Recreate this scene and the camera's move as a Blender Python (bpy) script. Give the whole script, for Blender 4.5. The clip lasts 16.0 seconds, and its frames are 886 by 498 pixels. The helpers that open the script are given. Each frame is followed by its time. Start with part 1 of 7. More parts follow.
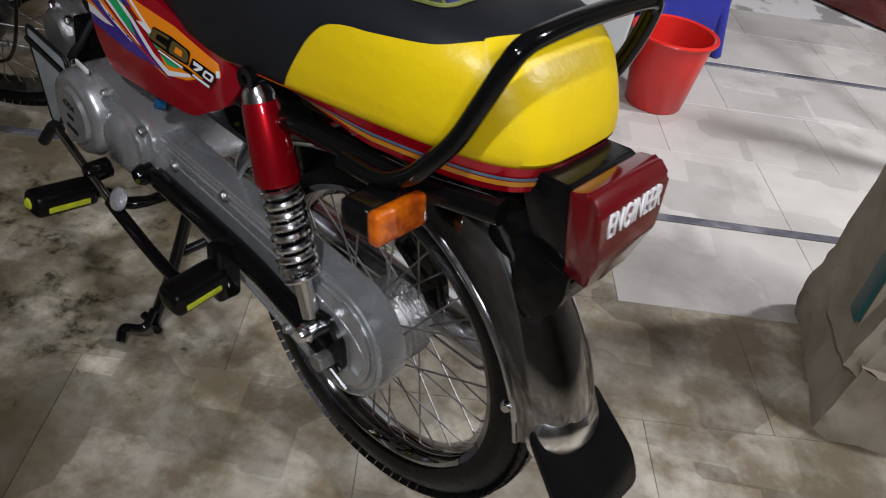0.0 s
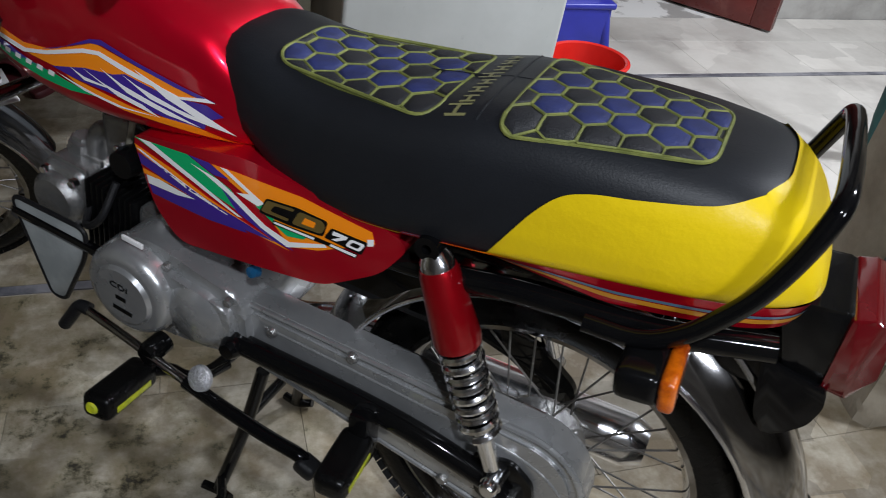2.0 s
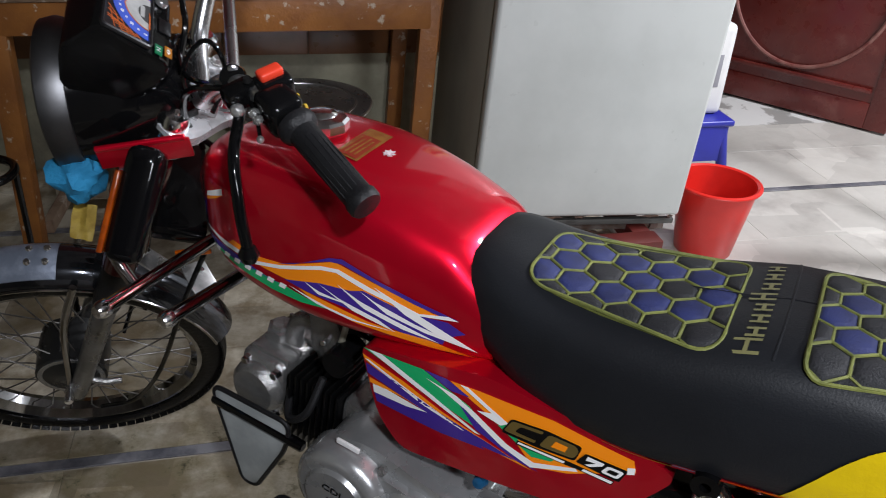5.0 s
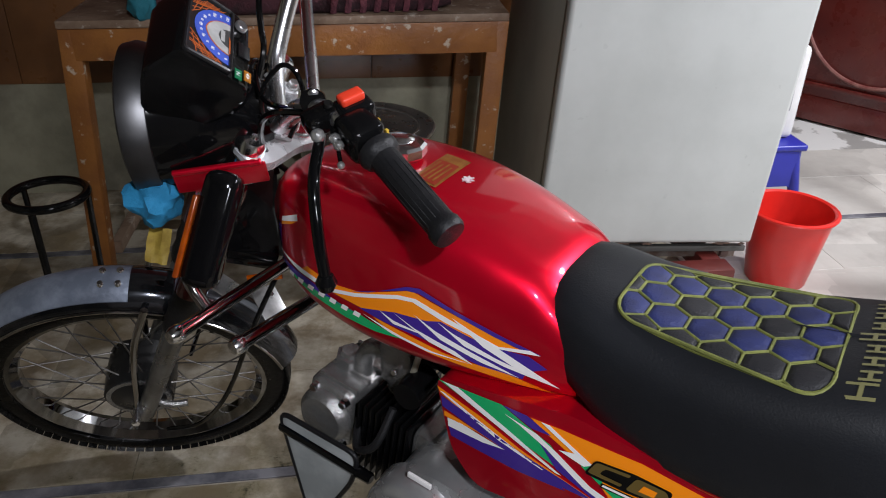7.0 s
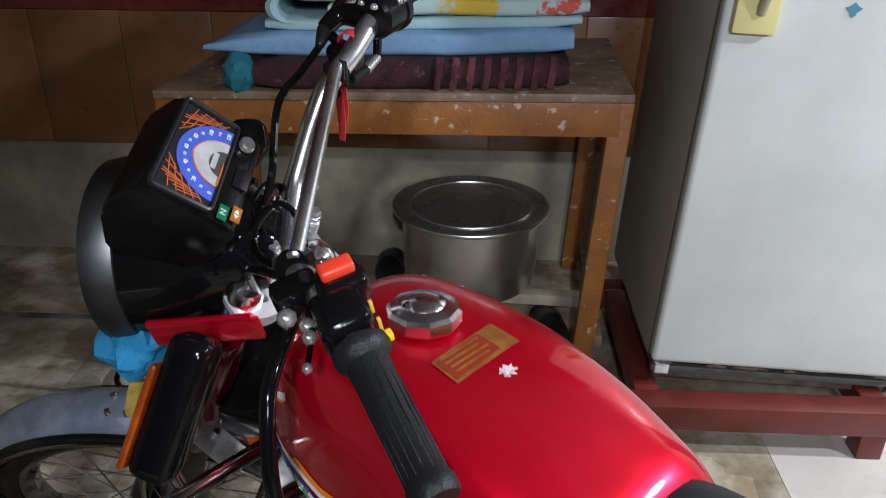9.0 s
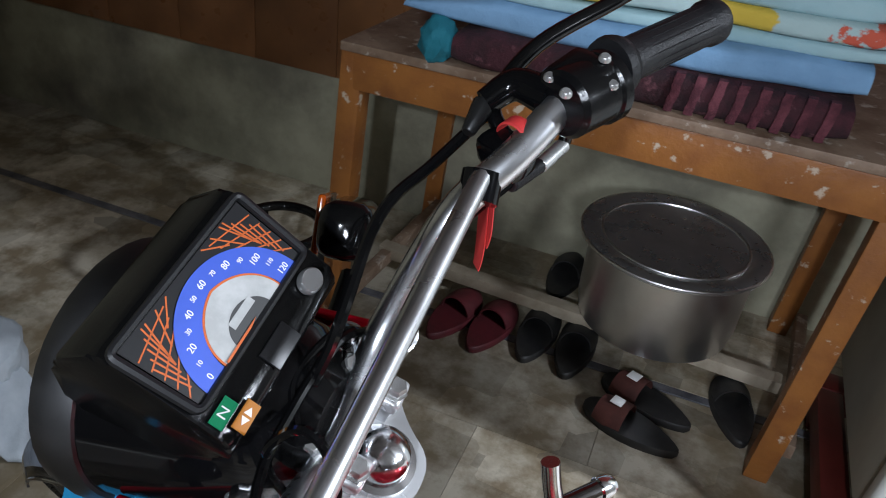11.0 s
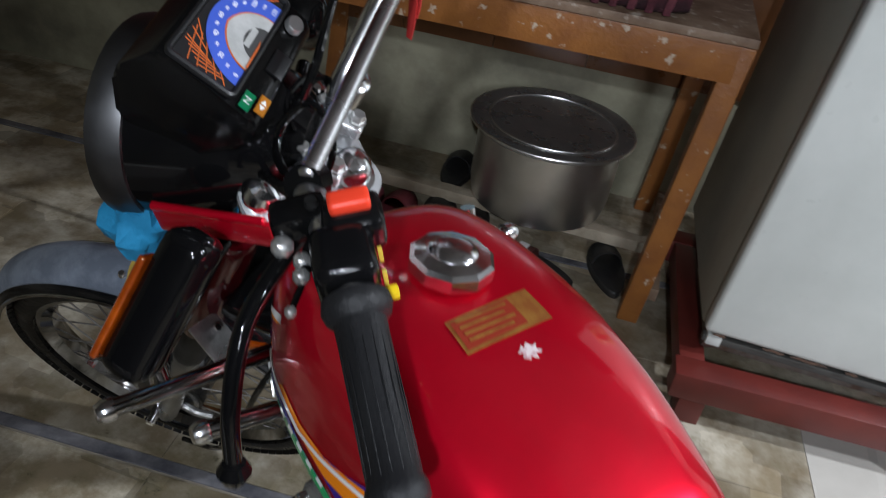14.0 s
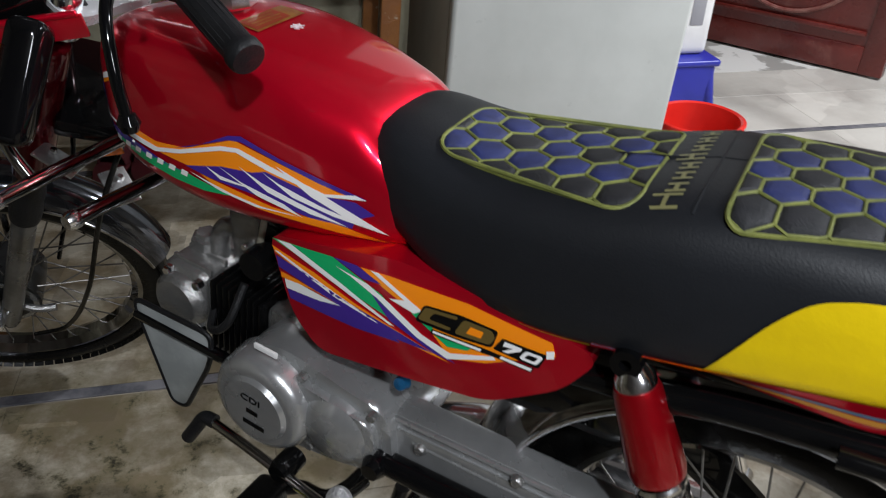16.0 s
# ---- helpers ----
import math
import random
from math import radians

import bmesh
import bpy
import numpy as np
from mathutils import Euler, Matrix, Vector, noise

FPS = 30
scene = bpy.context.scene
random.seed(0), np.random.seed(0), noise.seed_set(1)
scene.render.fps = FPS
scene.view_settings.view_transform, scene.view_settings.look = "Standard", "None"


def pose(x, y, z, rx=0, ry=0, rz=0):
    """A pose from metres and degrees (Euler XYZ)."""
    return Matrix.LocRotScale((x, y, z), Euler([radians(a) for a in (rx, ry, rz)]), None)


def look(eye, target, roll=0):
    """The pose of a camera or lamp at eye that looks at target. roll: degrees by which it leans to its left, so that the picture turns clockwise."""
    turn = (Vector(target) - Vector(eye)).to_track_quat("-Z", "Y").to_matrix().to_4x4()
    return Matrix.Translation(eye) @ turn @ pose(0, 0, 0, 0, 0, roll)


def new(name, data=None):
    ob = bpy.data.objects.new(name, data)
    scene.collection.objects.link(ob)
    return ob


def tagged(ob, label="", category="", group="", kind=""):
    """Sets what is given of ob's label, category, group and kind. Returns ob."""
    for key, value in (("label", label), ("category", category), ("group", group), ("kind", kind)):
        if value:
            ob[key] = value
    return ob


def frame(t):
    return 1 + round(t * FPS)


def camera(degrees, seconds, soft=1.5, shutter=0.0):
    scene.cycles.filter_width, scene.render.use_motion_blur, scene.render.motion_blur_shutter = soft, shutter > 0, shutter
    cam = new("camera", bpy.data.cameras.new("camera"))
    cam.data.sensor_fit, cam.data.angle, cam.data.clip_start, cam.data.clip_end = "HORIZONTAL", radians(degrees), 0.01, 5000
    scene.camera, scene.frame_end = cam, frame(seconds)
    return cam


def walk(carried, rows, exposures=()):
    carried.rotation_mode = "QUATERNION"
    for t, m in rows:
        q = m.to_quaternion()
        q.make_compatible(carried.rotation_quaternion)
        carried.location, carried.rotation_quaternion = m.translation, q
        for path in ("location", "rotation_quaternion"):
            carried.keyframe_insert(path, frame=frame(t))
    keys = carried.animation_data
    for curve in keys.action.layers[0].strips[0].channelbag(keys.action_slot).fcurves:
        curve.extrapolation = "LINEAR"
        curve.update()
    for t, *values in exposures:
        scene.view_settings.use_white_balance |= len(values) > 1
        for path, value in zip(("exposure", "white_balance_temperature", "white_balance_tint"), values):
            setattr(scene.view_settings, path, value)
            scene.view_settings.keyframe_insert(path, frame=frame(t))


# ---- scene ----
# camera and its way
cam = camera(59.4, 16.0, soft=1.0, shutter=0.3)
walk(cam, [
    (0, look((0.19, 0.31, 1.145), (0.163, 1.881, -0.093), 9.9)),
    (0.5, look((0.056, 0.299, 1.164), (0.156, 1.879, -0.058), 9.1)),
    (1, look((-0.037, 0.358, 1.172), (0.17, 1.939, -0.036), 8.7)),
    (1.5, look((-0.117, 0.434, 1.187), (0.203, 2.011, -0.002), 8.7)),
    (2, look((-0.242, 0.46, 1.198), (0.173, 2.024, 0.022), 7.7)),
    (2.5, look((-0.349, 0.45, 1.223), (0.13, 2.003, 0.056), 5.9)),
    (3, look((-0.408, 0.446, 1.234), (0.109, 1.998, 0.083), 4.8)),
    (3.5, look((-0.43, 0.482, 1.245), (0.076, 2.05, 0.111), 4.0)),
    (4, look((-0.416, 0.546, 1.258), (0.002, 2.171, 0.169), 3.6)),
    (4.5, look((-0.416, 0.602, 1.289), (-0.109, 2.281, 0.247), 3.3)),
    (5, look((-0.441, 0.608, 1.29), (-0.18, 2.313, 0.278), 3.1)),
    (5.2, look((-0.459, 0.607, 1.294), (-0.202, 2.319, 0.293), 3.0)),
    (7.3, look((-0.47, 0.664, 1.272), (-0.392, 2.412, 0.304), 1.7)),
    (7.5, look((-0.447, 0.705, 1.262), (-0.413, 2.454, 0.292), 1.8)),
    (8, look((-0.392, 0.79, 1.262), (-0.488, 2.548, 0.312), 1.3)),
    (8.5, look((-0.359, 0.865, 1.28), (-0.542, 2.641, 0.378), 0.9)),
    (9, look((-0.362, 0.927, 1.296), (-0.596, 2.711, 0.422), 0.4)),
    (9.5, look((-0.381, 1.031, 1.313), (-0.685, 2.799, 0.429), -0.0)),
    (10, look((-0.423, 1.162, 1.32), (-0.829, 2.886, 0.391), 0.9)),
    (10.2, look((-0.427, 1.202, 1.328), (-0.909, 2.893, 0.376), 1.4)),
    (12.3, look((-0.399, 1.352, 1.339), (-1.2, 2.783, 0.194), 12.0)),
    (12.5, look((-0.397, 1.328, 1.338), (-1.172, 2.778, 0.198), 12.3)),
    (13, look((-0.398, 1.237, 1.33), (-1.05, 2.758, 0.205), 12.9)),
    (13.5, look((-0.385, 1.135, 1.305), (-0.896, 2.713, 0.187), 11.6)),
    (14, look((-0.356, 1.041, 1.284), (-0.718, 2.659, 0.166), 9.8)),
    (14.5, look((-0.298, 0.88, 1.226), (-0.524, 2.538, 0.129), 7.3)),
    (15, look((-0.292, 0.748, 1.217), (-0.316, 2.436, 0.145), 6.4)),
    (15.5, look((-0.316, 0.684, 1.192), (-0.183, 2.378, 0.137), 4.2)),
    (16, look((-0.331, 0.602, 1.161), (-0.088, 2.28, 0.101), 2.2)),
], exposures=[(0, -0.30, 6400, 9), (1, -0.22, 6350, 8), (2.5, -0.18, 6200, 5), (4, -0.02, 6300, 6), (5.2, 0.04, 6400, 8), (7.3, 0.06, 6450, 9), (9, 0.28, 6250, 7), (10.2, 0.48, 6050, 4), (12.3, 0.34, 5950, 4), (13.5, 0.20, 6000, 4), (14.5, 0.05, 6350, 4), (16, -0.02, 6450, 5)])

# ---- light ----
world = bpy.data.worlds.new("night")
world.use_nodes = True
world.node_tree.nodes["Background"].inputs[0].default_value = (0.35, 0.4, 0.5, 1)
world.node_tree.nodes["Background"].inputs[1].default_value = 0.008


def lamp(name, at, target, size, power, colour):
    data = bpy.data.lights.new(name, "AREA")
    data.shape, data.size, data.energy, data.color = "DISK", size, power, colour
    ob = new(name, data)
    ob.matrix_world = look(at, target)
    return ob


lamp("ceiling_bulb", (0.85, -1.8, 2.4), (-0.2, 1.8, 0.4), 0.6, 50, (0.96, 0.965, 1.06))
# unseen added spot above the camera's way, for light carried along it; soft-edged beam
beam = bpy.data.lights.new("torch_stand_in", "SPOT")
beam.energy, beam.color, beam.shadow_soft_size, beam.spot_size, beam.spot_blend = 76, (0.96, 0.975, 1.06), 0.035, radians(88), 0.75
new("torch_stand_in", beam).matrix_world = look((-0.20, 0.04, 1.95), (-0.04, 2.0, 0.50))
lamp("porch_bulb", (2.55, 2.35, 2.55), (1.4, 2.6, 0.0), 0.20, 88, (0.97, 0.97, 1.05))
# added unseen lamp that brightens the floor under the table
lamp("under_table_fill", (2.3, 1.35, 2.5), (0.3, 2.4, 0.0), 0.20, 54, (0.97, 0.97, 1.05))

# ---- materials ----
MATS = {}


def node(tree, kind, **values):
    n = tree.nodes.new(kind)
    for key, value in values.items():
        n.inputs[key].default_value = value
    return n


def surface(name, colour, rough=0.5, metal=0.0, second=None, scale=8.0, spread=(0.4, 0.6), bump=0.0, bump_scale=60.0,
            coat=0.0, third=None, third_scale=2.0, third_spread=(0.45, 0.7), rough_vary=0.0, detail=6.0, random=0.0, world_space=False, spec=0.5, mould=None, chips=None):
    """A procedural material: a base colour, a second one in patches, a third in large stains, fine bump and uneven gloss."""
    if name in MATS:
        return MATS[name]
    mat = bpy.data.materials.new(name)
    mat.use_nodes = True
    tree = mat.node_tree
    bsdf = tree.nodes["Principled BSDF"]
    link = tree.links.new
    if world_space:
        place = tree.nodes.new("ShaderNodeNewGeometry").outputs["Position"]
    else:
        place = tree.nodes.new("ShaderNodeTexCoord").outputs["Object"]
    bsdf.inputs["Specular IOR Level"].default_value = spec
    bsdf.inputs["Roughness"].default_value = rough
    bsdf.inputs["Metallic"].default_value = metal
    bsdf.inputs["Coat Weight"].default_value = coat
    bsdf.inputs["Coat Roughness"].default_value = 0.06
    base = None
    rgb = tree.nodes.new("ShaderNodeRGB")
    rgb.outputs[0].default_value = (*colour, 1)
    base = rgb.outputs[0]

    def blend(base, other, sc, sp, det):
        tex = node(tree, "ShaderNodeTexNoise", Scale=sc, Detail=det, Roughness=0.62)
        link(place, tex.inputs["Vector"])
        ramp = tree.nodes.new("ShaderNodeMapRange")
        ramp.inputs[1].default_value, ramp.inputs[2].default_value = sp
        link(tex.outputs[0], ramp.inputs[0])
        mix = tree.nodes.new("ShaderNodeMix")
        mix.data_type = "RGBA"
        link(ramp.outputs[0], mix.inputs[0])
        link(base, mix.inputs[6])
        mix.inputs[7].default_value = (*other, 1)
        return mix.outputs[2], ramp.outputs[0]
    if second:
        base, _ = blend(base, second, scale, spread, detail)
    if third:
        base, _ = blend(base, third, third_scale, third_spread, 8.0)
    if chips:
        # broken pieces of stone set side by side, each of its own shade
        vor = node(tree, "ShaderNodeTexVoronoi", Scale=chips[0], Randomness=0.75)
        vor.distance = "CHEBYCHEV"
        link(place, vor.inputs["Vector"])
        shade = tree.nodes.new("ShaderNodeMapRange")
        shade.inputs[3].default_value, shade.inputs[4].default_value = 1 - chips[1], 1 + chips[1]
        sep = tree.nodes.new("ShaderNodeSeparateColor")
        link(vor.outputs["Color"], sep.inputs[0])
        link(sep.outputs[0], shade.inputs[0])
        tone = tree.nodes.new("ShaderNodeHueSaturation")
        link(shade.outputs[0], tone.inputs["Value"])
        link(base, tone.inputs["Color"])
        base = tone.outputs[0]
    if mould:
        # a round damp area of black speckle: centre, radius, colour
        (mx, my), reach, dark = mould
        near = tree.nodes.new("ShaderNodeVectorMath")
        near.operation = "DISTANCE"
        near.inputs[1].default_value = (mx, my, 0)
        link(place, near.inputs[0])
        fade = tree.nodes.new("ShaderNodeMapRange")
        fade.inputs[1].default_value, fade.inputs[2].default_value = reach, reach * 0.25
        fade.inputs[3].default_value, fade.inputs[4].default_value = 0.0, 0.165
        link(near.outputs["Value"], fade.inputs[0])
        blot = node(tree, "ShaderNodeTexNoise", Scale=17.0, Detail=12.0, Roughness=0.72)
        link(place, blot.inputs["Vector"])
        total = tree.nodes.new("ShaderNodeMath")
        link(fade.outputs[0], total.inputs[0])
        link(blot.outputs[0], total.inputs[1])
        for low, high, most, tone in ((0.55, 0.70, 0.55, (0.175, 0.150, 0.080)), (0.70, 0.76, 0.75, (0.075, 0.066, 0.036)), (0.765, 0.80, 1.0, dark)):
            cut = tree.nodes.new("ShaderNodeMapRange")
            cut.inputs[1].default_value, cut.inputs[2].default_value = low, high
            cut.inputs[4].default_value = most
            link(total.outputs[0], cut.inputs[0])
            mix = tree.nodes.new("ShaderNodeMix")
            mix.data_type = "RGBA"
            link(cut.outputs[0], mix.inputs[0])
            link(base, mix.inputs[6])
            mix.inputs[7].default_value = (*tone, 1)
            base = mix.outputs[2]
    if random:
        info = tree.nodes.new("ShaderNodeObjectInfo")
        span = tree.nodes.new("ShaderNodeMapRange")
        span.inputs[3].default_value, span.inputs[4].default_value = 1 - random, 1 + random * 0.6
        link(info.outputs["Random"], span.inputs[0])
        hsv = tree.nodes.new("ShaderNodeHueSaturation")
        link(span.outputs[0], hsv.inputs["Value"])
        link(base, hsv.inputs["Color"])
        base = hsv.outputs[0]
    link(base, bsdf.inputs["Base Color"])
    if rough_vary:
        tex = node(tree, "ShaderNodeTexNoise", Scale=22.0, Detail=5.0)
        link(place, tex.inputs["Vector"])
        ramp = tree.nodes.new("ShaderNodeMapRange")
        ramp.inputs[1].default_value, ramp.inputs[2].default_value = 0.3, 0.7
        ramp.inputs[3].default_value, ramp.inputs[4].default_value = max(rough - rough_vary, 0.02), min(rough + rough_vary, 1)
        link(tex.outputs[0], ramp.inputs[0])
        link(ramp.outputs[0], bsdf.inputs["Roughness"])
    if bump:
        tex = node(tree, "ShaderNodeTexNoise", Scale=bump_scale, Detail=5.0, Roughness=0.6)
        link(place, tex.inputs["Vector"])
        bp = node(tree, "ShaderNodeBump", Strength=bump, Distance=0.01)
        link(tex.outputs[0], bp.inputs["Height"])
        link(bp.outputs[0], bsdf.inputs["Normal"])
    MATS[name] = mat
    return mat


RED = surface("red_paint", (0.70, 0.002, 0.023), 0.325, 0.68, (0.62, 0.002, 0.020), 3, coat=1.0, rough_vary=0.04, spec=0.12)
BLACK = surface("black_paint", (0.003, 0.003, 0.0035), 0.08, 0.0, (0.004, 0.004, 0.004), 9, rough_vary=0.04, spec=0.30)
PLASTIC = surface("black_plastic", (0.004, 0.004, 0.0045), 0.16, 0.0, (0.005, 0.005, 0.005), 20, bump=0.04, bump_scale=260, spec=0.25, rough_vary=0.08)
RUBBER = surface("tyre_rubber", (0.0032, 0.0032, 0.0033), 0.30, 0.0, (0.007, 0.0068, 0.0064), 14, (0.58, 0.8), bump=0.12, bump_scale=120, spec=0.22, rough_vary=0.10)
GRIP = surface("grip_rubber", (0.009, 0.009, 0.010), 0.42, 0.0, (0.012, 0.012, 0.013), 30, bump=0.2, bump_scale=300, spec=0.25)
CHROME = surface("chrome", (0.92, 0.93, 0.95), 0.18, 1.0, (0.74, 0.74, 0.76), 12, rough_vary=0.06)
SPOKE = surface("dull_spoke", (0.30, 0.29, 0.27), 0.42, 0.8, (0.16, 0.15, 0.14), 20)
BAR = surface("handlebar_chrome", (0.90, 0.92, 0.96), 0.27, 1.0, (0.84, 0.84, 0.86), 12, rough_vary=0.06)
SMOKE = surface("worn_chrome", (0.40, 0.395, 0.40), 0.11, 1.0, (0.24, 0.235, 0.23), 7, (0.4, 0.75), rough_vary=0.06)
SILVER = surface("silver_paint", (0.44, 0.445, 0.445), 0.26, 0.65, (0.38, 0.385, 0.385), 18, rough_vary=0.06, coat=0.3)
ALLOY = surface("cast_alloy", (0.33, 0.327, 0.32), 0.26, 0.75, (0.17, 0.167, 0.16), 16, (0.45, 0.8), bump=0.25, bump_scale=160)
SEAT = surface("seat_black", (0.0090, 0.0098, 0.0118), 0.46, 0.0, (0.0110, 0.0122, 0.0150), 6, bump=0.10, bump_scale=420, spec=0.30)
YELLOW = surface("seat_yellow", (0.80, 0.575, 0.005), 0.36, 0.0, (0.72, 0.50, 0.005), 5, bump=0.10, bump_scale=90, spec=0.4)
ORANGE = surface("decal_orange", (0.95, 0.27, 0.006), 0.25, coat=0.6)
WHITE = surface("decal_white", (0.88, 0.87, 0.86), 0.25, coat=0.6)
PURPLE = surface("decal_purple", (0.050, 0.02, 0.26), 0.25, coat=0.6)
GREEN = surface("decal_green", (0.012, 0.40, 0.13), 0.25, coat=0.6)
GOLD = surface("decal_gold", (0.16, 0.11, 0.03), 0.3, 0.3, coat=0.5)
BLUE = surface("decal_blue", (0.10, 0.17, 0.25), 0.3, coat=0.5)

# ---- mesh helpers ----
def part(name, bm, material, parent=None, label="", smooth=True, sharp=40):
    """Links a bmesh as one mesh object, under a thing or a part where one is given."""
    bmesh.ops.recalc_face_normals(bm, faces=bm.faces)
    if smooth:
        for f in bm.faces:
            f.smooth = True
        lim = radians(sharp)
        for e in bm.edges:
            if len(e.link_faces) == 2 and e.calc_face_angle(0) > lim:
                e.smooth = False
    me = bpy.data.meshes.new(name)
    bm.to_mesh(me)
    bm.free()
    me.materials.append(material)
    ob = new(name, me)
    if parent:
        ob.parent = parent
    if label:
        ob["label"] = label
    return ob


def box(size, at=(0, 0, 0), bevel=0.004, turn=None, bm=None, segs=2):
    bm = bm or bmesh.new()
    r = bmesh.ops.create_cube(bm, size=1, matrix=Matrix.Translation(at) @ (turn or Matrix()) @ Matrix.Diagonal((*size, 1)))
    if bevel:
        edges = list({e for v in r["verts"] for e in v.link_edges})
        bmesh.ops.bevel(bm, geom=edges, offset=min(bevel, min(size) * 0.45), segments=segs, affect="EDGES", profile=0.6)
    return bm


def smoothed(points, steps=6, closed=False):
    """A Catmull-Rom line through the points."""
    p = [Vector(q) for q in points]
    n, out = len(p), []
    for i in range(n if closed else n - 1):
        a, b = p[i], p[(i + 1) % n]
        z = p[i - 1] if (i or closed) else a * 2 - b
        c = p[(i + 2) % n] if (i + 2 < n or closed) else b * 2 - a
        for k in range(steps):
            t = k / steps
            out.append(0.5 * ((2 * a) + (b - z) * t + (2 * z - 5 * a + 4 * b - c) * t * t + (3 * a - z - 3 * b + c) * t ** 3))
    if not closed:
        out.append(p[-1])
    return out


def skin(rings, closed=False, caps=True, bm=None, round_=True):
    """Joins rings of equally many points with quads."""
    bm = bm or bmesh.new()
    vs = [[bm.verts.new(p) for p in ring] for ring in rings]
    m = len(vs[0])
    for i in range(len(vs) if closed else len(vs) - 1):
        a, b = vs[i], vs[(i + 1) % len(vs)]
        for k in range(m if round_ else m - 1):
            try:
                bm.faces.new((a[k], a[(k + 1) % m], b[(k + 1) % m], b[k]))
            except ValueError:
                pass
    if caps and not closed:
        for ring in (vs[0][::-1], vs[-1]):
            try:
                bm.faces.new(ring)
            except ValueError:
                pass
    return bm


def tube(points, r, segs=10, steps=6, smooth_=True, closed=False, bm=None, taper=None):
    """A round bar along a line; r may change along it."""
    line = smoothed(points, steps, closed) if smooth_ else [Vector(p) for p in points]
    n = len(line)
    ring_list = []
    up = None
    for i, p in enumerate(line):
        d = (line[(i + 1) % n] if (i < n - 1 or closed) else p) - (line[i - 1] if (i or closed) else p)
        d.normalize()
        if up is None:
            up = Vector((0, 0, 1)) if abs(d.z) < 0.9 else Vector((1, 0, 0))
        side = d.cross(up).normalized()
        up = side.cross(d).normalized()
        rr = r if taper is None else r * taper(i / max(n - 1, 1))
        ring_list.append([p + (side * math.cos(a) + up * math.sin(a)) * rr for a in (2 * math.pi * k / segs for k in range(segs))])
    return skin(ring_list, closed=closed, bm=bm)


def lathe(profile, segs=32, m=None, bm=None, closed=False):
    """Turns (radius, height) pairs round the z axis."""
    m = m or Matrix()
    rings = [[m @ Vector((r * math.cos(a), r * math.sin(a), h)) for a in (2 * math.pi * k / segs for k in range(segs))] for r, h in profile]
    return skin(rings, closed=closed, caps=not closed, bm=bm)


def axis(at, to):
    """A pose at a point whose z axis looks along a direction."""
    return Matrix.Translation(at) @ Vector(to).to_track_quat("Z", "Y").to_matrix().to_4x4()


def rod(a, b, r, segs=10, bm=None, r2=None):
    a, b = Vector(a), Vector(b)
    h = (b - a).length
    r2 = r if r2 is None else r2
    c = min(r, r2) * 0.25
    return lathe([(r - c, 0), (r, c), (r2, h - c), (r2 - c, h)], segs, axis(a, b - a), bm)


def plate(outline, y0, y1, bevel=0.003, bm=None, m=None):
    """A flat plate with the outline given in x and z, from y0 to y1."""
    bm = bm or bmesh.new()
    m = m or Matrix()
    lo = [bm.verts.new(m @ Vector((x, y0, z))) for x, z in outline]
    hi = [bm.verts.new(m @ Vector((x, y1, z))) for x, z in outline]
    n = len(outline)
    new_faces = [bm.faces.new(lo), bm.faces.new(hi[::-1])]
    for k in range(n):
        new_faces.append(bm.faces.new((lo[k], hi[k], hi[(k + 1) % n], lo[(k + 1) % n])))
    if bevel:
        edges = list({e for f in new_faces[:2] for e in f.edges})
        bmesh.ops.bevel(bm, geom=edges, offset=bevel, segments=2, affect="EDGES", profile=0.6)
    return bm


def moved(bm, m):
    bmesh.ops.transform(bm, matrix=m, verts=bm.verts)
    return bm


def rounded(outline, r, steps=5):
    """An outline with its corners rounded."""
    out, n = [], len(outline)
    for i in range(n):
        a, b, c = Vector(outline[i - 1]), Vector(outline[i]), Vector(outline[(i + 1) % n])
        u, v = (a - b), (c - b)
        k = min(r, u.length * 0.45, v.length * 0.45)
        p, q = b + u.normalized() * k, b + v.normalized() * k
        for s in range(steps + 1):
            t = s / steps
            out.append(tuple(p * (1 - t) ** 2 + b * 2 * t * (1 - t) + q * t * t))
    return out


def thing(name, label, category, group="", at=None):
    ob = tagged(new(name), label, category, group)
    if at is not None:
        ob.matrix_world = at
    return ob


def lerp(table, x):
    """Smooth value from a short table of (x, value)."""
    xs, ys = [t[0] for t in table], [t[1] for t in table]
    return float(np.interp(x, xs, ys))


def spline(table, x):
    """Smoother value from a short table of (x, value) by cubic easing."""
    if x <= table[0][0]:
        return table[0][1]
    for i in range(len(table) - 1):
        (x0, y0), (x1, y1) = table[i], table[i + 1]
        if x <= x1:
            xm, ym = table[i - 1] if i else (x0 - (x1 - x0), y0 - (y1 - y0))
            xp, yp = table[i + 2] if i + 2 < len(table) else (x1 + (x1 - x0), y1 + (y1 - y0))
            m0, m1 = (y1 - ym) / (x1 - xm), (yp - y0) / (xp - x0)
            t, h = (x - x0) / (x1 - x0), x1 - x0
            return (2 * t ** 3 - 3 * t * t + 1) * y0 + (t ** 3 - 2 * t * t + t) * h * m0 + (-2 * t ** 3 + 3 * t * t) * y1 + (t ** 3 - t * t) * h * m1
    return table[-1][1]

# ---- the room: floor, walls, ceiling ----
ROOM = Matrix.Translation((0, 2.54, 0)) @ Matrix.Rotation(radians(5.0), 4, "Z") @ Matrix.Translation((0, -2.54, 0))

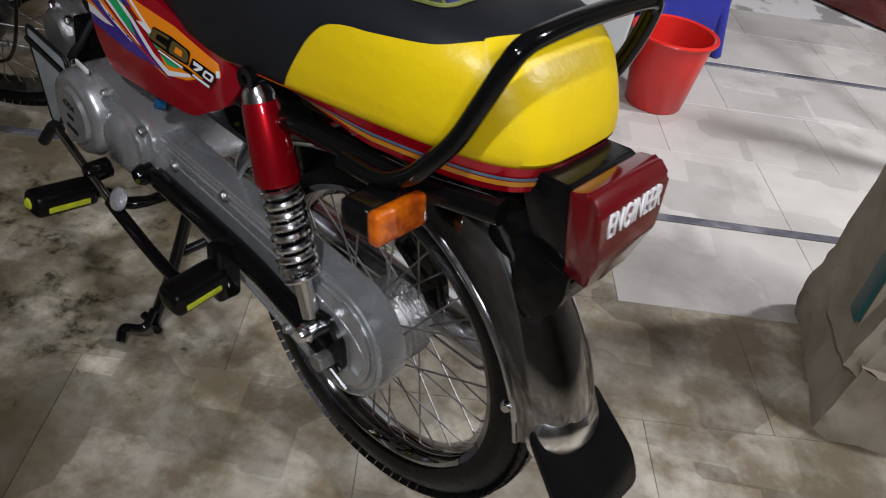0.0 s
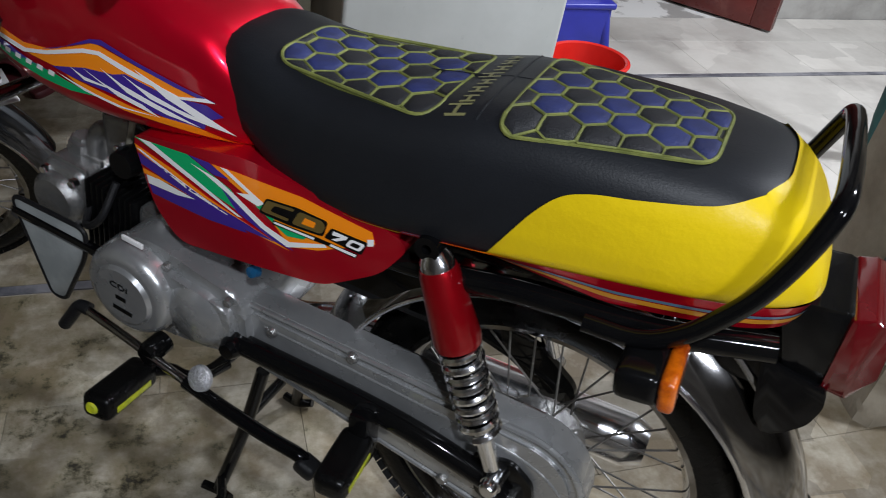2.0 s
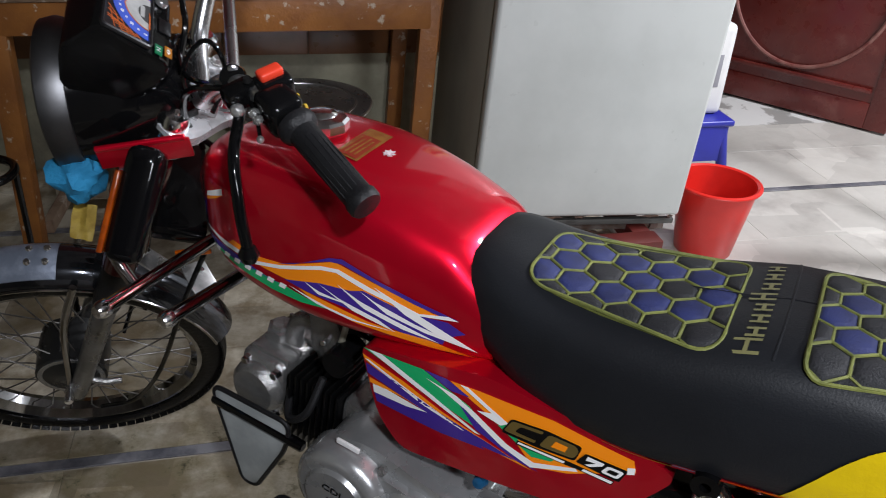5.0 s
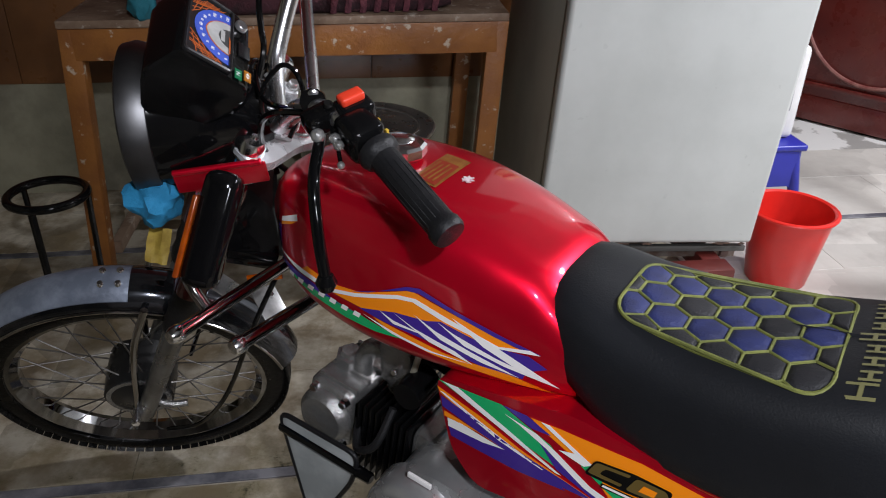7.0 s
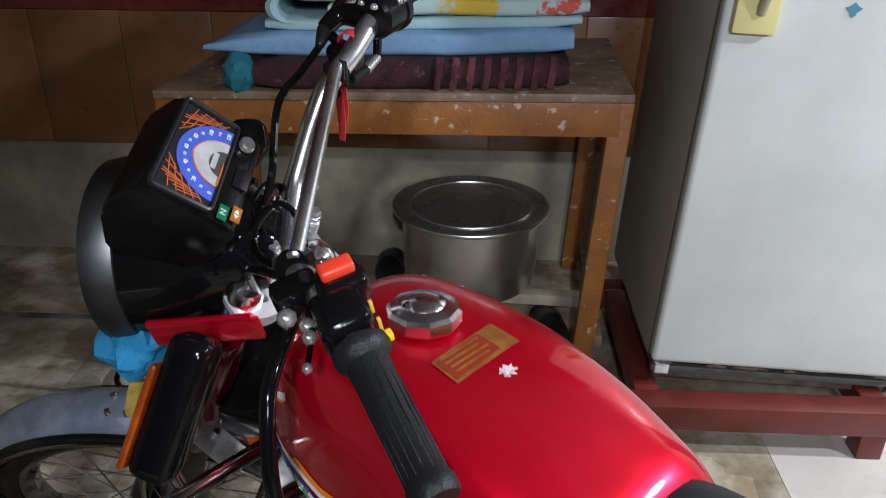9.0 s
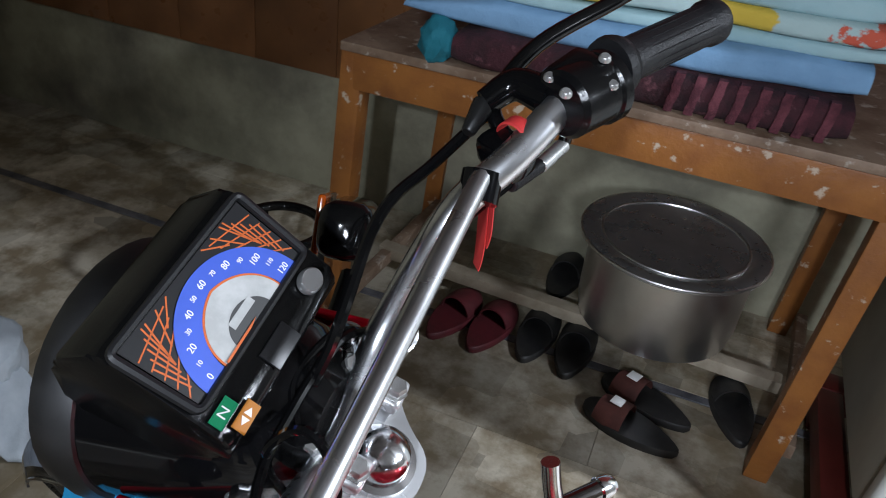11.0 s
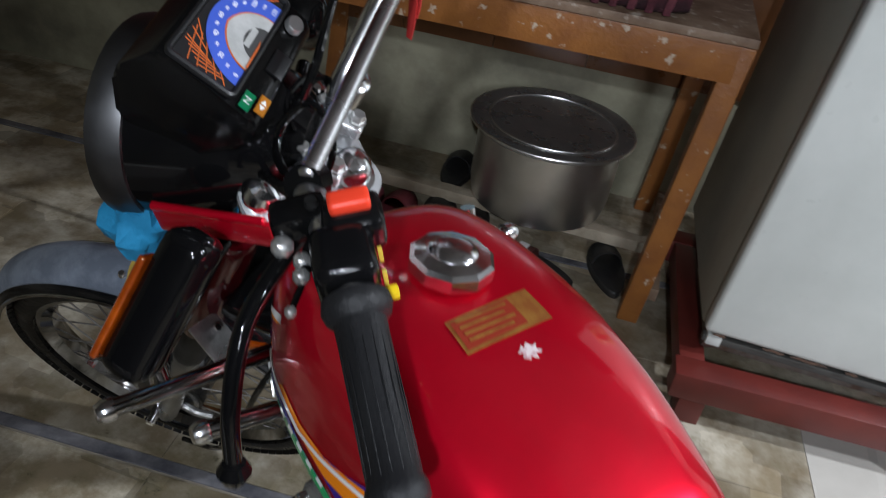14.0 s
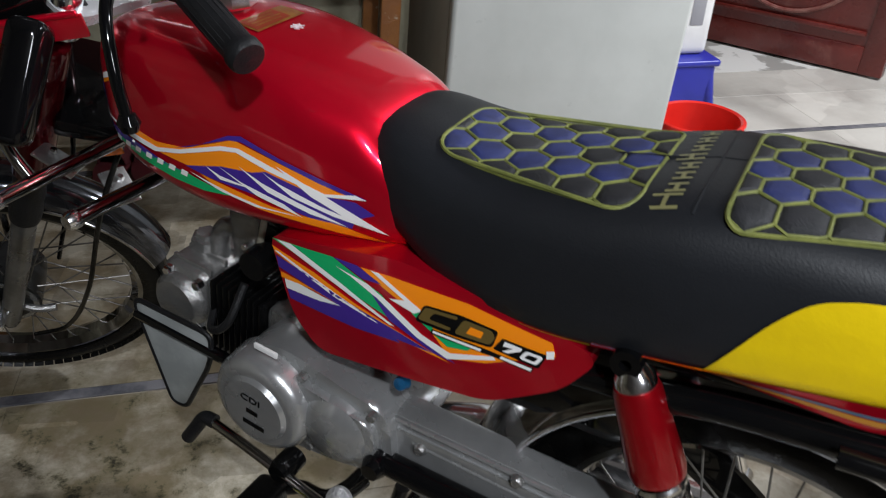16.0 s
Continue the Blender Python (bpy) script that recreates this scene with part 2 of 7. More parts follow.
FZ = 0.03
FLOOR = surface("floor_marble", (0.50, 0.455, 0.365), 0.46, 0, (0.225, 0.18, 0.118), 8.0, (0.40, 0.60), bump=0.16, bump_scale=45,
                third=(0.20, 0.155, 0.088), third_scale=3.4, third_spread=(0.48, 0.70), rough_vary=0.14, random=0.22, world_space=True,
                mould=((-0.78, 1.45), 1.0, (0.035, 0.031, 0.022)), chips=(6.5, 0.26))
PALE = surface("floor_pale_marble", (0.50, 0.475, 0.43), 0.42, 0, (0.42, 0.395, 0.355), 3.0, (0.40, 0.65), bump=0.05, bump_scale=30,
               third=(0.34, 0.315, 0.285), third_scale=1.8, third_spread=(0.56, 0.66), rough_vary=0.12, random=0.08, world_space=True, chips=(5.0, 0.12))
GROUT = surface("floor_bed", (0.36, 0.32, 0.26), 0.8, 0, (0.22, 0.19, 0.15), 9, world_space=True)
STRIP = surface("dark_marble_strip", (0.075, 0.076, 0.09), 0.4, 0, (0.20, 0.197, 0.21), 9, rough_vary=0.1, world_space=True)
INNER = surface("inner_floor_marble", (0.62, 0.61, 0.58), 0.35, 0, (0.30, 0.29, 0.27), 4.5, (0.50, 0.54), world_space=True)
PLASTER = surface("beige_plaster", (0.37, 0.35, 0.25), 0.75, 0, (0.205, 0.196, 0.138), 4, (0.4, 0.7), bump=0.15, bump_scale=40,
                  third=(0.12, 0.105, 0.08), third_scale=2.2)
TILE = surface("brown_wall_tile", (0.23, 0.098, 0.036), 0.35, 0, (0.125, 0.05, 0.018), 5, (0.30, 0.7), random=0.18, rough_vary=0.1, world_space=True)
CEMENT = surface("grey_cement", (0.34, 0.33, 0.305), 0.85, 0, (0.26, 0.25, 0.23), 5, bump=0.3, bump_scale=30)
# unseen ceiling, its grey kept low so that little light bounces back
CEIL = surface("ceiling_grey", (0.27, 0.26, 0.25), 0.9, 0, (0.15, 0.145, 0.14), 3)
# plaster for walls out of view, darkened to hold down stray light
LOW_BOUNCE = surface("low_bounce_plaster", (0.20, 0.19, 0.17), 0.85, 0, (0.14, 0.13, 0.12), 4, bump=0.15, bump_scale=30)
MAROON = surface("maroon_paint", (0.12, 0.016, 0.012), 0.32, 0, (0.08, 0.010, 0.008), 4, (0.4, 0.7), rough_vary=0.12, coat=0.2, third=(0.20, 0.07, 0.055), third_scale=7, third_spread=(0.60, 0.80))


def slab(name, x0, x1, y0, y1, z0, z1, mat, kind="structure", label="", bevel=0.0, m=ROOM):
    bm = box((x1 - x0, y1 - y0, z1 - z0), ((x0 + x1) / 2, (y0 + y1) / 2, (z0 + z1) / 2), bevel)
    ob = part(name, moved(bm, m), mat, smooth=False)
    return tagged(ob, label, kind=kind)


floor = slab("floor", -3.2, 4.2, -3.2, 3.66, -0.2, FZ - 0.004, GROUT, label="worn beige marble slab floor with dark strips")
slab("floor_inner", 0.3, 4.2, 3.662, 6.0, -0.2, FZ - 0.002, INNER, label="white and grey mosaic marble floor behind the door")
wall_north = slab("wall_north", -3.2, 0.95, 3.5, 3.65, -0.006, 2.9, PLASTER, label="grimy beige plaster wall with brown tiles above")
slab("wall_north_right", 2.185, 4.2, 3.66, 3.82, -0.006, 2.9, CEMENT, label="bare grey cement wall beside the door")
slab("lintel", 0.95, 2.185, 3.66, 3.82, 2.15, 2.9, CEMENT, label="grey cement lintel over the doorway")
slab("wall_west", -3.35, -3.2, -3.2, 3.65, -0.006, 2.9, PLASTER, label="dim beige plaster wall")
# added out of view to keep lamplight off the front left
slab("wall_south_near", -3.2, -0.10, -0.42, -0.28, -0.006, 2.9, LOW_BOUNCE, label="unseen plain wall added to shade the left side")
slab("wall_south", -3.35, 4.35, -3.35, -3.2, -0.006, 2.9, LOW_BOUNCE, label="plain plaster wall behind")
slab("wall_east", 4.2, 4.35, -3.2, 3.66, -0.006, 2.9, LOW_BOUNCE, label="plain plaster wall")
slab("wall_inner", 0.3, 4.2, 6.0, 6.15, -0.006, 2.9, CEMENT, label="plain wall of the inner room")
slab("wall_inner_west", 0.15, 0.3, 3.65, 6.0, -0.006, 2.9, CEMENT, label="plain wall of the inner room")
slab("wall_inner_east", 4.2, 4.35, 3.66, 6.0, -0.006, 2.9, CEMENT, label="plain wall of the inner room")
slab("ceiling", -3.35, 4.35, -3.35, 6.15, 2.9, 3.05, CEIL, label="unseen grey ceiling, coloured dark to cut bounced light")

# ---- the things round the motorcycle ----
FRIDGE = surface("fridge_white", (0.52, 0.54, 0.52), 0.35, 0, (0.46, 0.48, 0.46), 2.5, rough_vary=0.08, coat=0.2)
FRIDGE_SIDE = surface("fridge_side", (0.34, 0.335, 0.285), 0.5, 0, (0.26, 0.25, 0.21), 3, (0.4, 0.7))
GASKET = surface("grey_gasket", (0.06, 0.06, 0.055), 0.6)
CREAM = surface("cream_plastic", (0.55, 0.50, 0.22), 0.4)
WOOD = surface("orange_wood", (0.30, 0.115, 0.025), 0.45, 0, (0.20, 0.07, 0.018), 9, (0.4, 0.7), bump=0.2, bump_scale=60,
               third=(0.50, 0.40, 0.30), third_scale=26, third_spread=(0.61, 0.66))
WOOD_TOP = surface("worn_wood_top", (0.25, 0.175, 0.12), 0.6, 0, (0.13, 0.075, 0.045), 10, (0.4, 0.65), bump=0.2, bump_scale=60, third=(0.40, 0.34, 0.28), third_scale=30, third_spread=(0.58, 0.66))
BENCH = surface("red_bench_paint", (0.115, 0.018, 0.014), 0.4, 0, (0.075, 0.013, 0.011), 8, (0.4, 0.7), third=(0.3, 0.2, 0.16), third_scale=18, third_spread=(0.68, 0.72))
STEEL = surface("aluminium_pot", (0.82, 0.82, 0.81), 0.34, 1.0, (0.70, 0.70, 0.69), 7, (0.35, 0.7), rough_vary=0.025)
LID = surface("dull_lid", (0.50, 0.50, 0.49), 0.30, 0.85, (0.38, 0.38, 0.375), 9, (0.35, 0.7), rough_vary=0.08)


def refrigerator():
    m = ROOM @ Matrix.Translation((-0.07, 2.545, 0.19)) @ Matrix.Rotation(radians(2.8), 4, "Y")
    ob = thing("refrigerator", "old off-white refrigerator with scuffed door on a red stand", "refrigerator", at=m)
    w, d, h = 0.655, 0.62, 1.5
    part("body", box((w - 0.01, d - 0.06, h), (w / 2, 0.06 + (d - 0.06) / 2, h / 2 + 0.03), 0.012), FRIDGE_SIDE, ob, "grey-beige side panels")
    part("gasket", box((w - 0.03, 0.022, h - 0.05), (w / 2, 0.049, h / 2 + 0.055), 0.004), GASKET, ob, "dark rubber door seal")
    door = part("door", box((w, 0.042, h - 0.012), (w / 2, 0.019, h / 2 + 0.047), 0.012, segs=3), FRIDGE, ob, "off-white enamel door")
    part("bottom_trim", box((w - 0.01, 0.02, 0.018), (w / 2, 0.02, 0.028), 0.004), GASKET, ob)
    return ob


refrigerator()


def red_stand():
    m = ROOM @ Matrix.Translation((-0.07, 2.47, 0))
    ob = thing("fridge_stand", "low red-painted wooden stand under the refrigerator", "stand", at=m)
    part("front_beam", box((0.62, 0.07, 0.07), (0.27, 0.03, 0.135), 0.006), BENCH, ob)
    part("back_beam", box((0.62, 0.07, 0.07), (0.27, 0.60, 0.135), 0.006), BENCH, ob)
    part("side_beam", box((0.06, 0.5, 0.06), (0.0, 0.315, 0.138), 0.006), BENCH, ob)
    part("side_beam", box((0.06, 0.5, 0.06), (0.54, 0.315, 0.138), 0.006), BENCH, ob)
    for x in (0.02, 0.53):
        for y in (0.03, 0.60):
            part("leg", box((0.06, 0.06, 0.1 - FZ), (x, y, (0.1 + FZ) / 2), 0.004), BENCH, ob)
    return ob


red_stand()


TABLE_TILT = 1.3


def table():
    m = Matrix.Translation((-0.148, 2.775, 0)) @ Matrix.Rotation(radians(2.0), 4, "Z")
    ob = thing("wooden_table", "old orange-brown wooden table with chipped edges", "table", at=m)
    w, d, h = 1.19, 0.70, 0.80
    # the top is tilted to fit the camera's view, higher towards the refrigerator
    tilt = Matrix.Translation((-w, 0, h)) @ Matrix.Rotation(radians(-TABLE_TILT), 4, "Y") @ Matrix.Translation((w, 0, -h))
    part("tabletop", moved(box((w, d, 0.022), (-w / 2, d / 2, h - 0.011), 0.005), tilt), WOOD_TOP, ob, "scratched worn tabletop")
    part("apron", moved(box((w - 0.06, 0.022, 0.085), (-w / 2, 0.018, h - 0.066), 0.003), tilt), WOOD, ob)
    part("apron", moved(box((w - 0.06, 0.022, 0.085), (-w / 2, d - 0.018, h - 0.066), 0.003), tilt), WOOD, ob)
    for x in (-0.022, -w + 0.022):
        part("apron", moved(box((0.022, d - 0.07, 0.085), (x, d / 2, h - 0.066), 0.003), tilt), WOOD, ob)
        rise = math.sin(radians(TABLE_TILT)) * (w + x)
        for y in (0.035, d - 0.035):
            lean = Matrix.Identity(4)
            lean[0][2], lean[0][3] = 0.055, -0.055 * (h - 0.022)
            part("leg", moved(box((0.055, 0.055, h - 0.023 + rise - FZ), (x + (-0.005 if x > -0.5 else 0.005), y, (h - 0.023 + rise + FZ) / 2), 0.005), lean), WOOD, ob)
        part("side_rail", box((0.03, d - 0.12, 0.04), (x, d / 2, 0.10), 0.004), WOOD_TOP, ob)
    part("cross_rail", box((w - 0.05, 0.045, 0.036), (-w / 2 - 0.03, 0.29, FZ + 0.078), 0.004), surface("bare_pale_wood", (0.44, 0.38, 0.29), 0.7, 0, (0.30, 0.25, 0.18), 14, (0.4, 0.7), bump=0.2, bump_scale=70), ob, "bare pale wooden cross rail")
    return ob


table()


def pot():
    ob = thing("cooking_pot", "large round aluminium cooking pot with a flat lid", "pot", at=Matrix.Translation((-0.565, 3.12, 0.125)))
    prof = [(0.0, 0.0), (0.17, 0.0), (0.2, 0.015), (0.208, 0.06), (0.21, 0.235), (0.235, 0.245), (0.24, 0.25), (0.236, 0.254), (0.2, 0.252)]
    part("body", lathe(prof, 48), STEEL, ob)
    part("lid", lathe([(0.232, 0.2555), (0.236, 0.259), (0.225, 0.262), (0.19, 0.258), (0.185, 0.253), (0.0, 0.252)], 48), LID, ob, "dull recessed lid")
    part("rim", tube([(0.2375 * math.cos(t), 0.2375 * math.sin(t), 0.2555) for t in (2 * math.pi * k / 40 for k in range(40))], 0.0045, 8, 1, closed=True), STEEL, ob, "bright rolled rim")
    part("lid_ridge", tube([(0.186 * math.cos(t), 0.186 * math.sin(t), 0.2575) for t in (2 * math.pi * k / 40 for k in range(40))], 0.0035, 8, 1, closed=True), STEEL, ob)
    return ob


pot()

RED_PLASTIC = surface("red_plastic", (0.62, 0.018, 0.012), 0.32, 0, (0.52, 0.014, 0.01), 5, coat=0.1)
BLUE_PLASTIC = surface("blue_plastic", (0.025, 0.03, 0.30), 0.35, 0, (0.02, 0.025, 0.24), 5)
WHITE_PLASTIC = surface("white_plastic", (0.68, 0.68, 0.67), 0.4, 0, (0.6, 0.6, 0.59), 5)


def bucket():
    ob = thing("bucket", "bright red plastic bucket standing on the floor", "bucket", at=Matrix.Translation((0.745, 2.70, FZ)))
    prof = [(0.0, 0.0), (0.088, 0.0), (0.092, 0.004), (0.124, 0.232), (0.134, 0.234), (0.136, 0.245), (0.128, 0.248), (0.121, 0.244), (0.089, 0.012), (0.0, 0.008)]
    part("body", lathe(prof, 48), RED_PLASTIC, ob)
    part("rim", tube([(0.134 * math.cos(t), 0.134 * math.sin(t), 0.242) for t in (2 * math.pi * k / 32 for k in range(32))], 0.0045, 8, 1, closed=True), RED_PLASTIC, ob)
    return ob


bucket()


def door():
    a, b = Vector((2.05, 3.66, FZ)), Vector((1.43, 4.34, FZ))
    d = (b - a).normalized()
    m = Matrix.Translation(a) @ Matrix.Rotation(math.atan2(d.y, d.x), 4, "Z")
    ob = thing("door", "open maroon wooden door with an arched panel moulding", "door", at=m)
    w, h = 0.95, 2.05
    part("leaf", box((w, 0.04, h), (w / 2, 0, h / 2 + 0.01), 0.004), MAROON, ob)
    part("stile", box((0.1, 0.056, h), (0.05, 0, h / 2 + 0.01), 0.006), MAROON, ob)
    part("bottom_rail", box((w - 0.1, 0.056, 0.12), (w / 2 + 0.05, 0, 0.07), 0.006), MAROON, ob)
    arch = [(0.12 + 0.36 - 0.36 * math.cos(t), 0.028, 0.62 - 0.40 * math.sin(t)) for t in (math.pi * k / 16 for k in range(17))]
    LIGHTER_MAROON = surface("lighter_maroon", (0.24, 0.11, 0.09), 0.5, 0, (0.14, 0.03, 0.025), 14, (0.4, 0.65))
    part("arch_moulding", tube(arch, 0.010, 8, 2), LIGHTER_MAROON, ob, "curved moulding in a lighter maroon")
    part("ridge", box((w - 0.16, 0.02, 0.022), (w / 2 + 0.03, 0.032, 0.185), 0.006), MAROON, ob)
    part("ridge", box((w - 0.16, 0.02, 0.022), (w / 2 + 0.03, -0.032, 0.185), 0.006), MAROON, ob)
    return ob


door()
slab("door_frame", 2.065, 2.185, 3.61, 3.80, -0.004, 2.1, MAROON, label="maroon wooden door frame post", bevel=0.006)

# ---- the motorcycle ----
# Its own frame: x to the rear, y to its right, z up; the rear axle stands over the origin.
bike = thing("motorcycle", "red motorcycle with black and yellow seat on its centre stand", "motorcycle",
             at=Matrix.Translation((0.122, 1.125, 0)) @ Matrix.Rotation(math.atan2(-0.5912, 0.8065), 4, "Z"))
REAR = Vector((-0.015, 0, 0.338))
STEM, RAKE, STEER = Vector((-0.887, 0, 0.923)), radians(26.5), radians(46)
UP = Vector((math.sin(RAKE), 0, math.cos(RAKE)))
S = Matrix.Translation(STEM) @ Matrix.Rotation(STEER, 4, UP) @ Matrix.Translation(-STEM)
FRONT = Vector((-1.283, 0, 0.330))
SWING = (S @ FRONT - STEM).rotation_difference(Vector((-1.302, -0.045, 0.327)) - STEM)
FORK = Matrix.Translation(STEM) @ SWING.to_matrix().to_4x4() @ Matrix.Translation(-STEM) @ S


def wheel(name, m, tyre_r, tyre_w, rim_r):
    """A spoked wheel round the y axis, at the pose m."""
    turn = m @ Matrix.Rotation(radians(90), 4, "X")
    hub = part(name, lathe([(0.0, -0.06), (0.02, -0.06), (0.022, -0.045), (0.052, -0.04), (0.055, -0.032), (0.03, -0.026), (0.03, 0.026), (0.055, 0.032), (0.058, 0.05), (0.0, 0.05)], 32, turn), ALLOY, bike)
    t = []
    for k in range(19):
        a = math.pi * (-0.12 + 1.24 * k / 18)
        t.append((rim_r + 0.004 + (tyre_r - rim_r - 0.004) * (0.30 + 0.70 * math.sin(a)), -tyre_w / 2 * math.cos(a)))
    part("tyre", lathe(t, 72, turn, closed=True), RUBBER, hub, "black ribbed rubber tyre")
    w = tyre_w * 0.40
    part("rim", lathe([(rim_r + 0.006, -w), (rim_r + 0.006, -w + 0.004), (rim_r - 0.002, -w + 0.008), (rim_r - 0.009, -w * 0.4), (rim_r - 0.009, w * 0.4), (rim_r - 0.002, w - 0.008), (rim_r + 0.006, w - 0.004), (rim_r + 0.006, w),
                       (rim_r - 0.003, w), (rim_r - 0.015, w * 0.4), (rim_r - 0.015, -w * 0.4), (rim_r - 0.003, -w)], 72, turn, closed=True), surface("rim_chrome", (0.40, 0.40, 0.41), 0.06, 1.0, (0.22, 0.22, 0.22), 10, rough_vary=0.04), hub, "chromed steel rim")
    for k in range(36):
        a = 2 * math.pi * k / 36
        side = 0.034 if k % 2 else -0.034
        b = a + (0.5 if (k // 2) % 2 else -0.5)
        p = turn @ Vector((0.05 * math.cos(b), 0.05 * math.sin(b), side))
        q = turn @ Vector(((rim_r - 0.013) * math.cos(a), (rim_r - 0.013) * math.sin(a), 0))
        part("spoke", rod(p, q, 0.0015, 6), SPOKE, hub)
    return hub


wheel("rear_wheel", Matrix.Translation(REAR), 0.285, 0.066, 0.222)
wheel("front_wheel", FORK @ Matrix.Translation(FRONT), 0.279, 0.058, 0.226)

# tank: sections along its length
TOP = [(-0.870, 0.858), (-0.860, 0.880), (-0.84, 0.897), (-0.79, 0.907), (-0.72, 0.909), (-0.65, 0.905), (-0.57, 0.889), (-0.50, 0.865), (-0.475, 0.852), (-0.45, 0.828), (-0.42, 0.806)]
LOW = [(-0.870, 0.802), (-0.85, 0.775), (-0.825, 0.748), (-0.79, 0.724), (-0.70, 0.703), (-0.60, 0.698), (-0.50, 0.704), (-0.42, 0.718)]
WIDE = [(-0.870, 0.076), (-0.85, 0.090), (-0.83, 0.107), (-0.79, 0.119), (-0.72, 0.125), (-0.65, 0.124), (-0.57, 0.116), (-0.50, 0.105), (-0.42, 0.092)]


def tank_ring(x, n=48):
    zt, zb, w = spline(TOP, x), spline(LOW, x), spline(WIDE, x)
    zc = zb + (zt - zb) * 0.36
    ring = []
    for k in range(n):
        a = 2 * math.pi * k / n
        c, s = math.cos(a), math.sin(a)
        if c >= 0:
            y, z = w * (1.07 if s > 0 else 1.0) * math.copysign(abs(s) ** 0.52, s), zc + (zt - zc) * abs(c) ** 0.52
        else:
            y, z = w * math.copysign(abs(s) ** 0.35, s), zc - (zc - zb) * abs(c) ** 0.45
        ring.append((x, y, z))
    return ring


def tank_side(x, z, off=0.0012):
    """The y of the tank's left side at x and z."""
    zt, zb, w = spline(TOP, x), spline(LOW, x), spline(WIDE, x)
    zc = zb + (zt - zb) * 0.36
    if z >= zc:
        c = min(max((z - zc) / (zt - zc), 0), 1) ** (1 / 0.52)
        return -w * max(1 - c * c, 0) ** (0.5 * 0.52) - off
    c = min(max((zc - z) / (zc - zb), 0), 1) ** (1 / 0.45)
    return -w * max(1 - c * c, 0) ** (0.5 * 0.35) - off


tank = part("fuel_tank", skin([tank_ring(-0.870 + 0.45 * k / 44) for k in range(45)]), RED, bike, "glossy metallic red fuel tank")
cap = part("filler_cap", lathe([(0.0, 0.000), (0.026, 0.0), (0.027, 0.010), (0.035, 0.0115), (0.0365, 0.014), (0.0365, 0.0245), (0.033, 0.028), (0.024, 0.031), (0.021, 0.0315)], 10, Matrix.Translation((-0.724, 0.0, 0.901))), CHROME, tank, "ten-sided chrome filler cap", sharp=20)
part("cap_dome", lathe([(0.0215, 0.0305), (0.020, 0.033), (0.014, 0.036), (0.006, 0.0372), (0.0, 0.0374)], 28, Matrix.Translation((-0.724, 0.0, 0.901))), CHROME, cap)
part("cap_collar", lathe([(0.0, 0.0), (0.030, 0.0), (0.031, 0.003), (0.030, 0.006), (0.0, 0.006)], 28, Matrix.Translation((-0.724, 0.0, 0.901))), RED, cap)

# side cover
COVER = rounded([(-0.588, 0.70), (-0.41, 0.725), (-0.235, 0.703), (-0.188, 0.685), (-0.222, 0.635), (-0.30, 0.585), (-0.525, 0.556), (-0.56, 0.60)], 0.02)


def cover_side(x, z, off=0.0012):
    """The y of the left side cover at x and z."""
    return -0.112 - 0.012 * max(0, 1 - ((x + 0.40) / 0.22) ** 2) * max(0, 1 - ((z - 0.64) / 0.11) ** 2) - off


def curved(outline, side, cell=0.012):
    """A patch with the outline given in x and z, laid on the surface that side() gives."""
    bm = bmesh.new()
    f = bm.faces.new([bm.verts.new((x, 0, z)) for x, z in outline])
    xs, zs = [p[0] for p in outline], [p[1] for p in outline]
    for lo, hi, nrm, k in ((min(xs), max(xs), (1, 0, 0), 0), (min(zs), max(zs), (0, 0, 1), 2)):
        v = lo + cell
        while v < hi:
            co = [0, 0, 0]
            co[k] = v
            bmesh.ops.bisect_plane(bm, geom=bm.verts[:] + bm.edges[:] + bm.faces[:], plane_co=co, plane_no=nrm)
            v += cell
    for v in bm.verts:
        v.co.y = side(v.co.x, v.co.z)
    return bm


def shell(outline, side, thick):
    bm = curved(outline, side)
    r = bmesh.ops.extrude_face_region(bm, geom=bm.faces[:])
    for v in r["geom"]:
        if isinstance(v, bmesh.types.BMVert):
            v.co.y += thick
    return bm


for sgn in (1, -1):
    bm = shell(COVER, lambda x, z: cover_side(x, z, 0), 0.035)
    if sgn < 0:
        moved(bm, Matrix.Diagonal((1, -1, 1, 1)))
    part("side_cover", bm, RED, bike, "red side cover with striped decals")

# seat
SEAT_TOP = [(-0.51, 0.850), (-0.46, 0.852), (-0.40, 0.840), (-0.34, 0.835), (-0.30, 0.836), (-0.20, 0.848), (-0.13, 0.868), (-0.05, 0.873), (0.08, 0.876), (0.16, 0.872), (0.24, 0.845)]
SEAT_LOW = [(-0.51, 0.775), (-0.44, 0.745), (-0.36, 0.706), (-0.25, 0.70), (-0.12, 0.716), (0.0, 0.735), (0.12, 0.75), (0.24, 0.758)]
LEVELS = [(0.010, 0.0), (0.003, 0.06), (0.0, 0.25), (0.0, 0.5), (0.002, 0.68), (0.008, 0.80), (0.02, 0.90), (0.038, 0.96), (0.062, 0.99), (0.09, 1.0), (0.105, 1.0), (0.118, 1.0), (0.1265, 1.0)]


